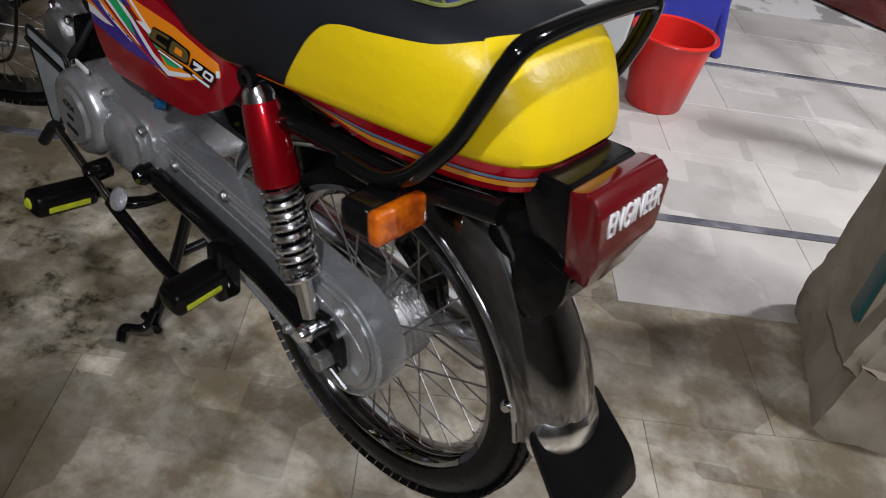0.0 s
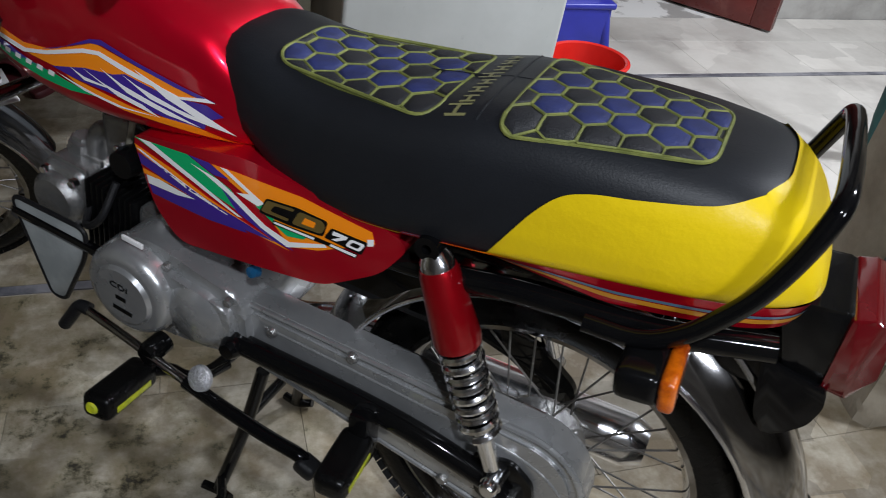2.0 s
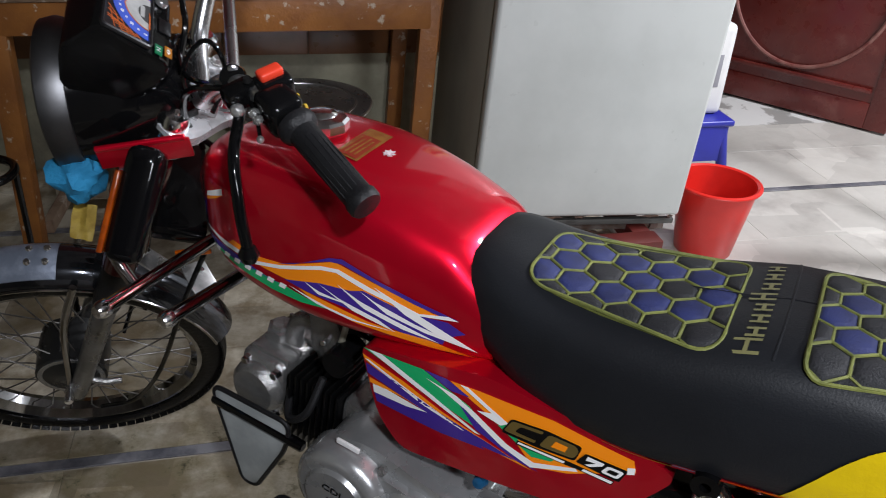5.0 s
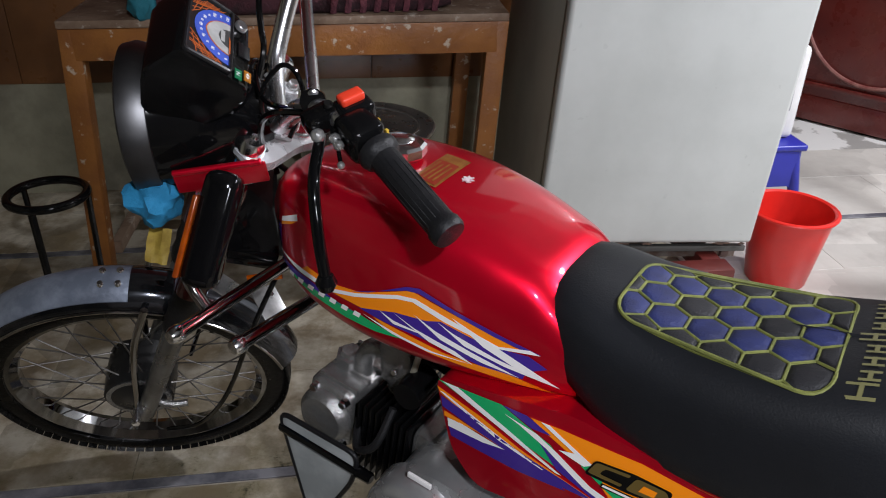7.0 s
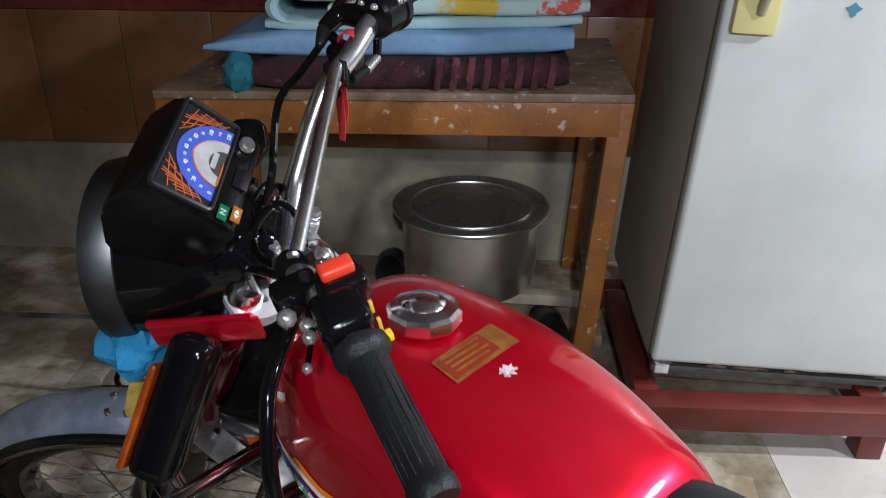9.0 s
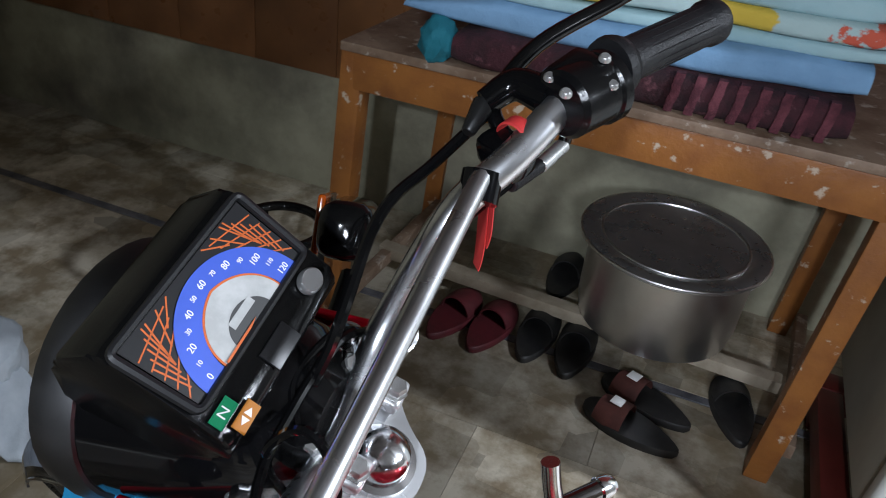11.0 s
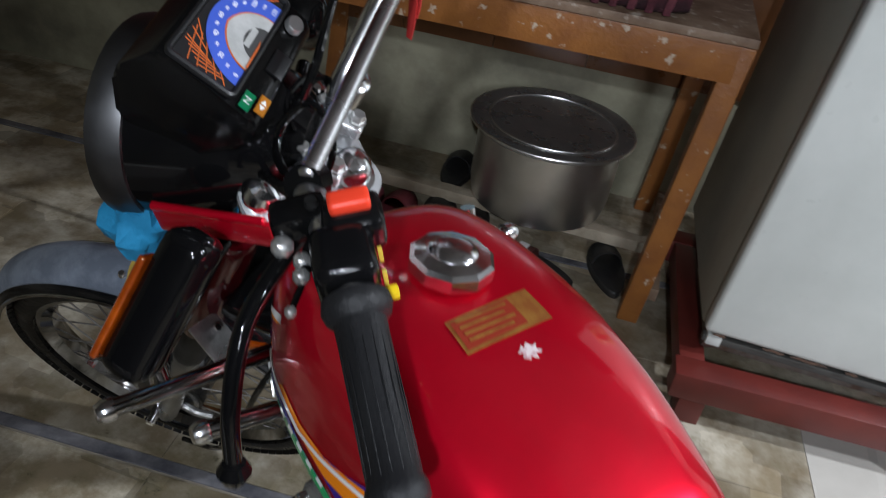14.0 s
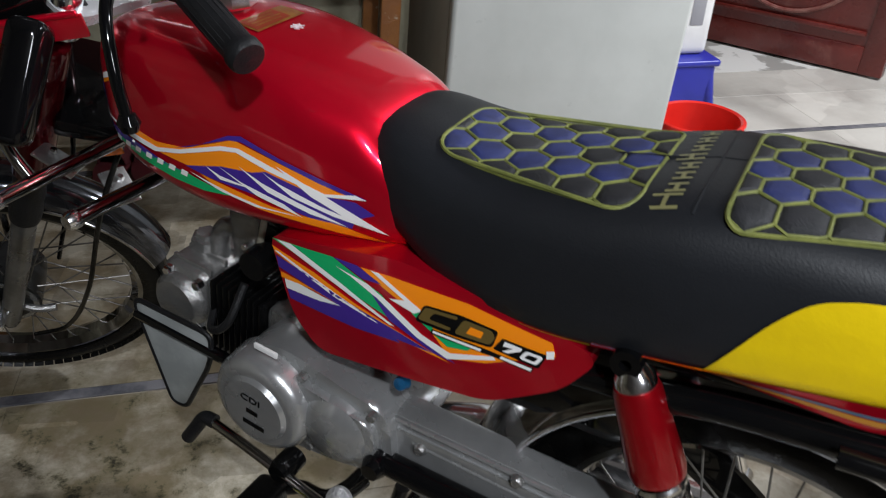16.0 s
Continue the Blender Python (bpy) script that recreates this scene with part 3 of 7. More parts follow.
def seat_point(a, inset, h, off=0.0):
    """A point of the seat's cushion: a runs round the plan, h up the side."""
    hl, hw, n = 0.362 - inset + off, 0.128 - inset + off, 3.8
    c, s = math.cos(a), math.sin(a)
    x = -0.143 + hl * math.copysign(abs(c) ** (2 / n), c)
    y = hw * math.copysign(abs(s) ** (2 / n), s) * (1.0 - 0.16 * max(0, (-x - 0.25) / 0.22))
    x += max(0.0, c) * (0.006 - 0.046 * h ** 1.3)
    zt, zb = spline(SEAT_TOP, x), spline(SEAT_LOW, x)
    return Vector((x, y, zb + (zt - zb) * h + off * (h > 0.9)))


N = 96
rings = [[seat_point(2 * math.pi * k / N, i, h) for k in range(N)] for i, h in LEVELS]
seat = part("seat", skin(rings), SEAT, bike, "black vinyl seat cover with stitched panels")


def inset_at(h):
    return lerp([(hh, i) for i, hh in LEVELS], h)


# yellow lower side of the seat: a band round the rear
def band_top(x):
    return spline([(-0.098, 0.02), (-0.078, 0.24), (-0.055, 0.47), (-0.032, 0.62), (-0.005, 0.685), (0.04, 0.72), (0.12, 0.80), (0.19, 0.91), (0.26, 0.95)], x)


rings = []
a0 = 1.72
for k in range(281):
    u = -1 + 2 * k / 280
    a = a0 * (abs(u) ** 0.55) * (1 if u > 0 else -1)
    ring = []
    x = seat_point(a, 0, 0.3).x
    for j in range(13):
        h = band_top(x) * j / 12 + 0.005
        ring.append(seat_point(a, inset_at(h), h, 0.0022))
    rings.append(ring)
part("side_skirt", skin(rings, caps=False, round_=False), YELLOW, seat, "bright yellow vinyl side of the seat")

# rear mudguard
def fender(centre, m, r, half, drop, a0, a1, mat, name, label, steps=48):
    rings = []
    for k in range(steps + 1):
        a = a0 + (a1 - a0) * k / steps
        outer, inner = [], []
        for j in range(13):
            t = -1 + 2 * j / 12
            y = half * t
            rr = r - drop * abs(t) ** 2.6
            for lst, q in ((outer, rr), (inner, rr - 0.003)):
                lst.append(m @ (centre + Vector((q * math.cos(a), y, q * math.sin(a)))))
        rings.append(outer + inner[::-1])
    return part(name, skin(rings), mat, bike, label)


fender(REAR, Matrix(), 0.352, 0.066, 0.055, radians(165), radians(13), surface("rear_chrome", (0.34, 0.335, 0.335), 0.10, 1.0, (0.18, 0.177, 0.175), 7, (0.4, 0.75), rough_vary=0.06), "rear_mudguard", "scuffed chromed rear mudguard")
guard = fender(FRONT, FORK, 0.305, 0.047, 0.030, radians(8), radians(150), surface("dark_chrome", (0.12, 0.125, 0.14), 0.10, 0.95, (0.07, 0.075, 0.085), 10, (0.4, 0.6), rough_vary=0.05), "front_mudguard", "dark chromed front mudguard")
film = fender(FRONT, FORK, 0.3064, 0.037, 0.0158, radians(76), radians(134), surface("dull_blue_strip", (0.30, 0.34, 0.42), 0.42, 0.3, (0.19, 0.22, 0.28), 16, (0.42, 0.58), bump=0.3, bump_scale=24, rough_vary=0.12), "film", "dull bluish strip along the top of the mudguard")
film.parent = guard
for s in (-1, 1):
    part("rolled_edge", tube([FORK @ (FRONT + Vector((0.2755 * math.cos(a), s * 0.047, 0.2755 * math.sin(a)))) for a in (radians(8 + 142 * k / 30) for k in range(31))], 0.0026, 8, 1), SMOKE, guard, "bright rolled edge")
    for a in (79, 84):
        d = Vector((math.cos(radians(a)), 0, math.sin(radians(a))))
        at = FRONT + d * 0.3055 + Vector((0, s * 0.013, 0))
        part("bolt", moved(lathe([(0.0, 0.006), (0.004, 0.0055), (0.006, 0.003), (0.0065, 0.0), (0.0, 0.0)], 10, axis(at, d)), FORK), CHROME, guard)

for s in (-1, 1):
    edge = [REAR + Vector((0.297 * math.cos(a), s * 0.066, 0.297 * math.sin(a))) for a in (radians(165 - 152 * k / 30) for k in range(31))]
    part("rolled_edge", tube(edge, 0.0036, 8, 1), CHROME, bike, "bright rolled mudguard edge")

# chain case
case = []
c0, r0, c1, r1 = Vector((-0.43, 0.428)), 0.058, Vector((-0.012, 0.375)), 0.092
for k in range(13):
    a = radians(90 + 180 * k / 12)
    case.append((c0.x + 0.3 * r0 * math.cos(a), c0.y + r0 * math.sin(a)))
for k in range(25):
    a = radians(-100 + 185 * k / 24)
    case.append((c1.x + r1 * math.cos(a), c1.y + r1 * math.sin(a)))
chain_case = part("chain_case", plate(case, -0.098, -0.055, 0.008), SILVER, bike, "silver-painted steel chain case")
mid_line = (c0 + c1) / 2


def inset_case(d):
    """The case's outline drawn in by a distance."""
    out, n = [], len(case)
    for i in range(n):
        a, b = Vector(case[i - 1]), Vector(case[(i + 1) % n])
        t = (b - a).normalized()
        side = Vector((t.y, -t.x))
        p = Vector(case[i])
        out.append(tuple(p + side * d if (p + side * d - mid_line).length < (p - side * d - mid_line).length else p - side * d))
    return out


part("raised_face", plate(inset_case(0.020), -0.1035, -0.0975, 0.0045), SILVER, chain_case)
part("lip", tube([(x, -0.0985, z) for x, z in inset_case(0.006)], 0.0042, 8, 1, closed=True), SILVER, chain_case)
part("swing_arm", tube([(-0.44, -0.118, 0.420), (-0.2, -0.118, 0.408), (-0.06, -0.114, 0.375), (-0.02, -0.112, 0.355)], 0.016, 12), BLACK, bike)
part("swing_arm", tube([(-0.44, 0.118, 0.420), (-0.2, 0.118, 0.408), (-0.06, 0.114, 0.375), (-0.02, 0.112, 0.355)], 0.016, 12), BLACK, bike)

# shock absorbers
SHOCK_RED = surface("shock_red", (0.36, 0.002, 0.008), 0.32, 0.6, (0.30, 0.002, 0.007), 6, coat=0.9, spec=0.1)
for sgn in (-1, 1):
    lo, hi = Vector((-0.036, sgn * 0.118, 0.385)), Vector((-0.162, sgn * 0.118, 0.705))
    d = (hi - lo).normalized()
    L = (hi - lo).length
    m = axis(lo, d)
    s = part("shock_absorber", lathe([(0.0, 0.02), (0.012, 0.02), (0.013, 0.09), (0.014, 0.095), (0.014, 0.2), (0.0, 0.2)], 20, m), CHROME, bike, "red and chrome rear shock absorber")
    part("sleeve", lathe([(0.0, L - 0.132), (0.028, L - 0.132), (0.0295, L - 0.122), (0.0235, L - 0.035), (0.0215, L - 0.028), (0.0, L - 0.028)], 28, m), SHOCK_RED, s, "glossy red sleeve")
    part("collar", lathe([(0.0, L - 0.029), (0.0205, L - 0.029), (0.0195, L - 0.018), (0.012, L - 0.006), (0.0, L - 0.006)], 24, m), CHROME, s)
    coil = [m @ Vector((0.0225 * math.cos(t), 0.0225 * math.sin(t), 0.082 + 0.0148 * t / (2 * math.pi))) for t in (2 * math.pi * k / 20 for k in range(20 * 10))]
    part("bump_tube", lathe([(0.0, 0.09), (0.0165, 0.09), (0.0165, 0.225), (0.0, 0.225)], 20, m), BLACK, s)
    part("spring", tube(coil, 0.0052, 8, 1), CHROME, s, "chromed coil spring")
    part("eye", lathe([(0.006, -0.014), (0.014, -0.014), (0.014, 0.014), (0.006, 0.014)], 20, Matrix.Translation(lo) @ Matrix.Rotation(radians(90), 4, "X"), closed=True), CHROME, s)
    part("eye", lathe([(0.006, -0.014), (0.015, -0.014), (0.015, 0.014), (0.006, 0.014)], 20, Matrix.Translation(hi) @ Matrix.Rotation(radians(90), 4, "X"), closed=True), BLACK, s)

# grab rail
rail = [(0.02, -0.138, 0.695), (0.075, -0.138, 0.700), (0.112, -0.136, 0.722), (0.139, -0.134, 0.754), (0.161, -0.131, 0.788), (0.178, -0.127, 0.830), (0.190, -0.118, 0.868), (0.195, -0.102, 0.887), (0.196, -0.05, 0.893), (0.196, 0.0, 0.894)]
rail += [(x, -y, z) for x, y, z in rail[-2::-1]]
part("grab_rail", tube(rail, 0.0100, 14, 6), BLACK, bike, "bent black grab rail round the seat")


# decals on the tank and the left cover
def decal(side, mat, layer, outline, parent):
    part("decal", curved(outline, lambda x, z: side(x, z, 0.0009 + 0.0005 * layer), 0.01), mat, parent)


cover = next(o for o in bike.children if o.name == "side_cover")
for layer, mat, line in (
    (0, ORANGE, [(-0.4581, 0.7022), (-0.4203, 0.7039), (-0.328, 0.7032), (-0.2364, 0.6893), (-0.2317, 0.6742), (-0.304, 0.6385), (-0.3432, 0.6283), (-0.3779, 0.6661), (-0.4333, 0.6898)]),
    (1, PURPLE, [(-0.4935, 0.7027), (-0.4616, 0.7029), (-0.4299, 0.6908), (-0.4542, 0.6892)]),
    (0, GREEN, [(-0.5832, 0.6964), (-0.4953, 0.7022), (-0.4295, 0.6784), (-0.391, 0.6469), (-0.4222, 0.6526), (-0.501, 0.6752)]),
    (1, WHITE, [(-0.5754, 0.6969), (-0.5543, 0.6984), (-0.4828, 0.6734), (-0.4117, 0.6443), (-0.4187, 0.644), (-0.4901, 0.6692)]),
    (1, ORANGE, [(-0.5832, 0.687), (-0.5196, 0.6731), (-0.4649, 0.6544), (-0.3909, 0.6351), (-0.343, 0.6222), (-0.3978, 0.6288), (-0.4725, 0.6441), (-0.5278, 0.661), (-0.5788, 0.6789)]),
    (2, PURPLE, [(-0.5771, 0.6757), (-0.535, 0.6682), (-0.4722, 0.652), (-0.4047, 0.6386), (-0.3634, 0.6279), (-0.4118, 0.6282), (-0.4734, 0.6236), (-0.4873, 0.6432), (-0.5744, 0.6611)]),
    (2, WHITE, [(-0.5797, 0.6817), (-0.5727, 0.682), (-0.4904, 0.6577), (-0.4329, 0.6406), (-0.4364, 0.6402), (-0.4943, 0.6526)]),
):
    decal(cover_side, mat, layer, line, cover)
for layer, mat, line in (
    (3, ORANGE, [(-0.5708, 0.6564), (-0.5474, 0.6545), (-0.4872, 0.6452), (-0.5208, 0.6497), (-0.5708, 0.6486)]),
    (3, WHITE, [(-0.5656, 0.6483), (-0.5439, 0.6498), (-0.4836, 0.6436), (-0.5139, 0.6381), (-0.5639, 0.6361)]),
    (1, PURPLE, [(-0.5641, 0.6348), (-0.5216, 0.6367), (-0.4799, 0.6429), (-0.4188, 0.634), (-0.4048, 0.6244), (-0.4662, 0.6199), (-0.5601, 0.6219)]),
    (1, PURPLE, [(-0.4471, 0.6805), (-0.4329, 0.6701), (-0.3772, 0.6395), (-0.3363, 0.6244), (-0.3634, 0.6279), (-0.4187, 0.6498)]),
    (1, GREEN, [(-0.3916, 0.6695), (-0.3784, 0.677), (-0.3642, 0.659), (-0.3179, 0.6537), (-0.324, 0.6473), (-0.347, 0.6431)]),
    (2, WHITE, [(-0.4899, 0.6931), (-0.4472, 0.6858), (-0.419, 0.6724), (-0.3773, 0.6473), (-0.3434, 0.6363), (-0.2952, 0.6516), (-0.2917, 0.648), (-0.3465, 0.6272), (-0.384, 0.6413), (-0.4329, 0.6719), (-0.4684, 0.6868)]),
    (2, WHITE, [(-0.4442, 0.7032), (-0.4339, 0.7036), (-0.3784, 0.677), (-0.3882, 0.6705), (-0.4192, 0.6778), (-0.4005, 0.6821)]),
    (2, WHITE, [(-0.2413, 0.6782), (-0.2331, 0.6811), (-0.2327, 0.672), (-0.2403, 0.6689)]),
):
    decal(cover_side, mat, layer, line, cover)
for layer, mat, line in (
    (3, BLACK, rounded([(-0.3865, 0.6632), (-0.3760, 0.6862), (-0.3325, 0.6885), (-0.2915, 0.6843), (-0.2970, 0.6620), (-0.3405, 0.6608)], 0.005)),
    (4, GOLD, rounded([(-0.3830, 0.6668), (-0.3745, 0.6840), (-0.3365, 0.6858), (-0.3380, 0.6815), (-0.3640, 0.6806), (-0.3700, 0.6712), (-0.3435, 0.6700), (-0.3455, 0.6658)], 0.004)),
    (4, GOLD, rounded([(-0.3400, 0.6648), (-0.3300, 0.6850), (-0.2985, 0.6828), (-0.2945, 0.6760), (-0.2995, 0.6649)], 0.005)),
    (5, ORANGE, [(-0.3262, 0.6700), (-0.3215, 0.6795), (-0.3070, 0.6783), (-0.3095, 0.6698)]),
    (3, BLACK, rounded([(-0.2960, 0.6618), (-0.2868, 0.6778), (-0.2395, 0.6742), (-0.2466, 0.6548)], 0.003)),
    (4, WHITE, [(-0.2858, 0.6690), (-0.2838, 0.6750), (-0.2650, 0.6734), (-0.2670, 0.6690), (-0.2800, 0.6622), (-0.2860, 0.6628), (-0.2745, 0.6695)]),
    (4, WHITE, rounded([(-0.2680, 0.6606), (-0.2612, 0.6722), (-0.2424, 0.6709), (-0.2490, 0.6586)], 0.004)),
    (5, BLACK, rounded([(-0.2622, 0.6637), (-0.2584, 0.6690), (-0.2476, 0.6682), (-0.2516, 0.6624)], 0.002)),
    (3, BLACK, [(-0.3656, 0.66), (-0.3069, 0.6585), (-0.2512, 0.6538), (-0.2537, 0.6473), (-0.292, 0.6517), (-0.3667, 0.6536)]),
    (4, WHITE, [(-0.3636, 0.6588), (-0.3077, 0.6567), (-0.3094, 0.6532), (-0.3648, 0.6558)]),
    (4, WHITE, [(-0.286, 0.6561), (-0.2527, 0.653), (-0.2545, 0.649), (-0.2882, 0.6528)]),
):
    decal(cover_side, mat, layer, line, cover)
for layer, mat, line in (
    (0, ORANGE, [(-0.776, 0.7902), (-0.736, 0.7813), (-0.6883, 0.7855), (-0.6182, 0.8106), (-0.5693, 0.7965), (-0.4934, 0.774), (-0.4648, 0.7721), (-0.5067, 0.7649), (-0.5842, 0.7755), (-0.6394, 0.7732), (-0.6849, 0.7633), (-0.7269, 0.7678), (-0.7874, 0.7819)]),
    (1, PURPLE, [(-0.6925, 0.763), (-0.6392, 0.7746), (-0.5976, 0.7765), (-0.5802, 0.7814), (-0.5259, 0.7668), (-0.4745, 0.767), (-0.4526, 0.7562), (-0.4755, 0.7456), (-0.4799, 0.7335), (-0.5287, 0.7358), (-0.5941, 0.7491), (-0.6565, 0.7559)]),
    (1, PURPLE, [(-0.7042, 0.7819), (-0.6764, 0.7898), (-0.6248, 0.8142), (-0.6081, 0.8169), (-0.5626, 0.8008), (-0.5058, 0.7837), (-0.4616, 0.7726), (-0.4775, 0.7716), (-0.5154, 0.7805), (-0.6082, 0.8101), (-0.625, 0.8091)]),
    (2, WHITE, [(-0.8334, 0.7931), (-0.7868, 0.7838), (-0.7334, 0.7749), (-0.6965, 0.782), (-0.6359, 0.8001), (-0.612, 0.8022), (-0.5697, 0.7883), (-0.5096, 0.7696), (-0.4742, 0.7755), (-0.4616, 0.7719), (-0.5098, 0.7664), (-0.5768, 0.783), (-0.6157, 0.7966), (-0.6365, 0.7945), (-0.6976, 0.7765), (-0.7389, 0.7686), (-0.7933, 0.7778)]),
):
    decal(tank_side, mat, layer, line, tank)
for layer, mat, line in (
    (1, GREEN, [(-0.8302, 0.7727), (-0.7664, 0.761), (-0.7292, 0.7583), (-0.6907, 0.7534), (-0.6307, 0.7396), (-0.6682, 0.7364), (-0.7142, 0.7398), (-0.7702, 0.7505)]),
    (1, PURPLE, [(-0.8383, 0.7837), (-0.7681, 0.7703), (-0.729, 0.759), (-0.6946, 0.7532), (-0.7298, 0.7559), (-0.7668, 0.7598), (-0.8302, 0.7727)]),
    (2, WHITE, [(-0.6613, 0.7707), (-0.641, 0.7627), (-0.5933, 0.7557), (-0.6417, 0.758)]),
    (2, WHITE, [(-0.6427, 0.7746), (-0.6131, 0.7613), (-0.5605, 0.7466), (-0.5388, 0.7347), (-0.5941, 0.7491)]),
    (3, WHITE, [(-0.614, 0.7809), (-0.5852, 0.7667), (-0.5401, 0.7521), (-0.483, 0.7349), (-0.528, 0.7416), (-0.5795, 0.7573)]),
    (2, WHITE, [(-0.5837, 0.7797), (-0.5647, 0.7705), (-0.5139, 0.7531), (-0.4378, 0.7353), (-0.5016, 0.7445), (-0.5494, 0.7575)]),
    (3, WHITE, [(-0.5662, 0.7915), (-0.516, 0.7702), (-0.4688, 0.7497), (-0.4361, 0.7356), (-0.4821, 0.7445), (-0.5262, 0.7633)]),
):
    decal(tank_side, mat, layer, line, tank)
for layer, mat, line in (
    (1, ORANGE, [(-0.6709, 0.758), (-0.6219, 0.7489), (-0.5751, 0.7389), (-0.5418, 0.7364), (-0.496, 0.7351), (-0.4266, 0.7208), (-0.4984, 0.7233), (-0.5904, 0.731), (-0.6444, 0.7429)]),
    (2, WHITE, [(-0.686, 0.7574), (-0.6299, 0.7435), (-0.5893, 0.736), (-0.5388, 0.7347), (-0.5968, 0.7336), (-0.6444, 0.7429)]),
    (1, WHITE, [(-0.822, 0.842), (-0.792, 0.855), (-0.790, 0.847), (-0.824, 0.835)]),
    (0, ORANGE, [(-0.824, 0.835), (-0.790, 0.847), (-0.800, 0.840), (-0.826, 0.829)]),
    (0, PURPLE, [(-0.834, 0.828), (-0.826, 0.829), (-0.832, 0.795), (-0.840, 0.784)]),
):
    decal(tank_side, mat, layer, line, tank)
# the unreadable line of script along the tank's lower edge
for k in range(7):
    x = -0.815 + 0.019 * k
    z = 0.7665 - 0.0022 * k
    decal(tank_side, WHITE, 3, [(x, z - 0.003), (x + 0.0035, z + 0.004), (x + 0.013, z + 0.0025), (x + 0.0095, z - 0.0045)], tank)


def tank_top(x, y):
    """The z of the tank's upper side."""
    zt, zb, w = spline(TOP, x), spline(LOW, x), spline(WIDE, x)
    zc = zb + (zt - zb) * 0.36
    r = min(abs(y) / w, 1) ** (1 / 0.52)
    return zc + (zt - zc) * max(1 - r * r, 0) ** (0.5 * 0.52)


def on_top(outline, mat, name, off, label="", parent=None, cell=0.008, height=tank_top):
    """A sticker with its outline in x and y, laid on an upper surface."""
    bm = bmesh.new()
    bm.faces.new([bm.verts.new((x, y, 0)) for x, y in outline])
    for k in (0, 1):
        lo, hi = min(p[k] for p in outline), max(p[k] for p in outline)
        v = lo + cell
        while v < hi:
            co, no = [0, 0, 0], [0, 0, 0]
            co[k], no[k] = v, 1
            bmesh.ops.bisect_plane(bm, geom=bm.verts[:] + bm.edges[:] + bm.faces[:], plane_co=co, plane_no=no)
            v += cell
    for v in bm.verts:
        v.co.z = height(v.co.x, v.co.y) + off
    return part(name, bm, mat, parent, label)


STICKER = surface("gold_sticker", (0.30, 0.14, 0.03), 0.35, 0.2, (0.24, 0.08, 0.02), 60, coat=0.4)
STICKER_RED = surface("sticker_red", (0.26, 0.03, 0.015), 0.35, 0.1, coat=0.4)
on_top([(-0.674, -0.041), (-0.640, -0.043), (-0.644, 0.046), (-0.680, 0.046)], STICKER, "caution_sticker", 0.0012, "small gold caution sticker", tank)
on_top([(-0.671, -0.038), (-0.643, -0.040), (-0.647, 0.022), (-0.676, 0.022)], STICKER_RED, "sticker_field", 0.002, "", tank)
for k in range(4):
    x = -0.671 + 0.0065 * k
    on_top([(x, -0.034), (x + 0.0028, -0.034), (x + 0.0015, 0.017 - 0.006 * (k % 2)), (x - 0.0013, 0.017 - 0.006 * (k % 2))], STICKER, "text_bar", 0.0026, "", tank)
rag = [(-0.624 + (0.0065 + 0.0025 * math.sin(7 * a)) * math.cos(a), 0.005 + (0.009 + 0.003 * math.sin(6 * a + 1)) * math.sin(a)) for a in (2 * math.pi * k / 20 for k in range(20))]
on_top(rag, surface("torn_paper", (0.62, 0.52, 0.53), 0.6, 0, (0.45, 0.25, 0.27), 220, (0.5, 0.6)), "paint_chip", 0.001, "white scrap left by a torn sticker", tank)


# quilted panels on the seat
def seat_height(x, y):
    s = 1.0 - 0.16 * max(0, (-x - 0.25) / 0.22)
    lo, hi = 0.0, 0.12
    for _ in range(24):
        mid = (lo + hi) / 2
        f = (abs(x + 0.143) / (0.362 - mid)) ** 3.8 + (abs(y / s) / (0.128 - mid)) ** 3.8
        if f > 1:
            hi = mid
        else:
            lo = mid
    h = lerp([(i, hh) for i, hh in LEVELS[1:]], lo) if lo < 0.09 else 1.0
    zt, zb = spline(SEAT_TOP, x), spline(SEAT_LOW, x)
    return zb + (zt - zb) * h


PIPING = surface("olive_piping", (0.20, 0.215, 0.05), 0.6, 0, (0.12, 0.135, 0.03), 40, bump=0.2, bump_scale=400)
PAD_BLUE = surface("blue_pad", (0.018, 0.027, 0.125), 0.65, 0, (0.011, 0.016, 0.075), 30, bump=0.3, bump_scale=500)
PAD_BLACK = surface("black_pad", (0.008, 0.009, 0.011), 0.6, 0, (0.014, 0.014, 0.017), 30, bump=0.3, bump_scale=500)
LETTER = surface("dull_letters", (0.20, 0.19, 0.08), 0.5)


def clip(poly, inside):
    """A convex polygon cut by half planes (a, b, c) with a x + b y < c."""
    for a, b, c in inside:
        out = []
        for i, p in enumerate(poly):
            q = poly[(i + 1) % len(poly)]
            dp, dq = a * p[0] + b * p[1] - c, a * q[0] + b * q[1] - c
            if dp <= 0:
                out.append(p)
            if dp * dq < 0:
                t = dp / (dp - dq)
                out.append((p[0] + (q[0] - p[0]) * t, p[1] + (q[1] - p[1]) * t))
        poly = out
        if len(poly) < 3:
            return []
    return poly


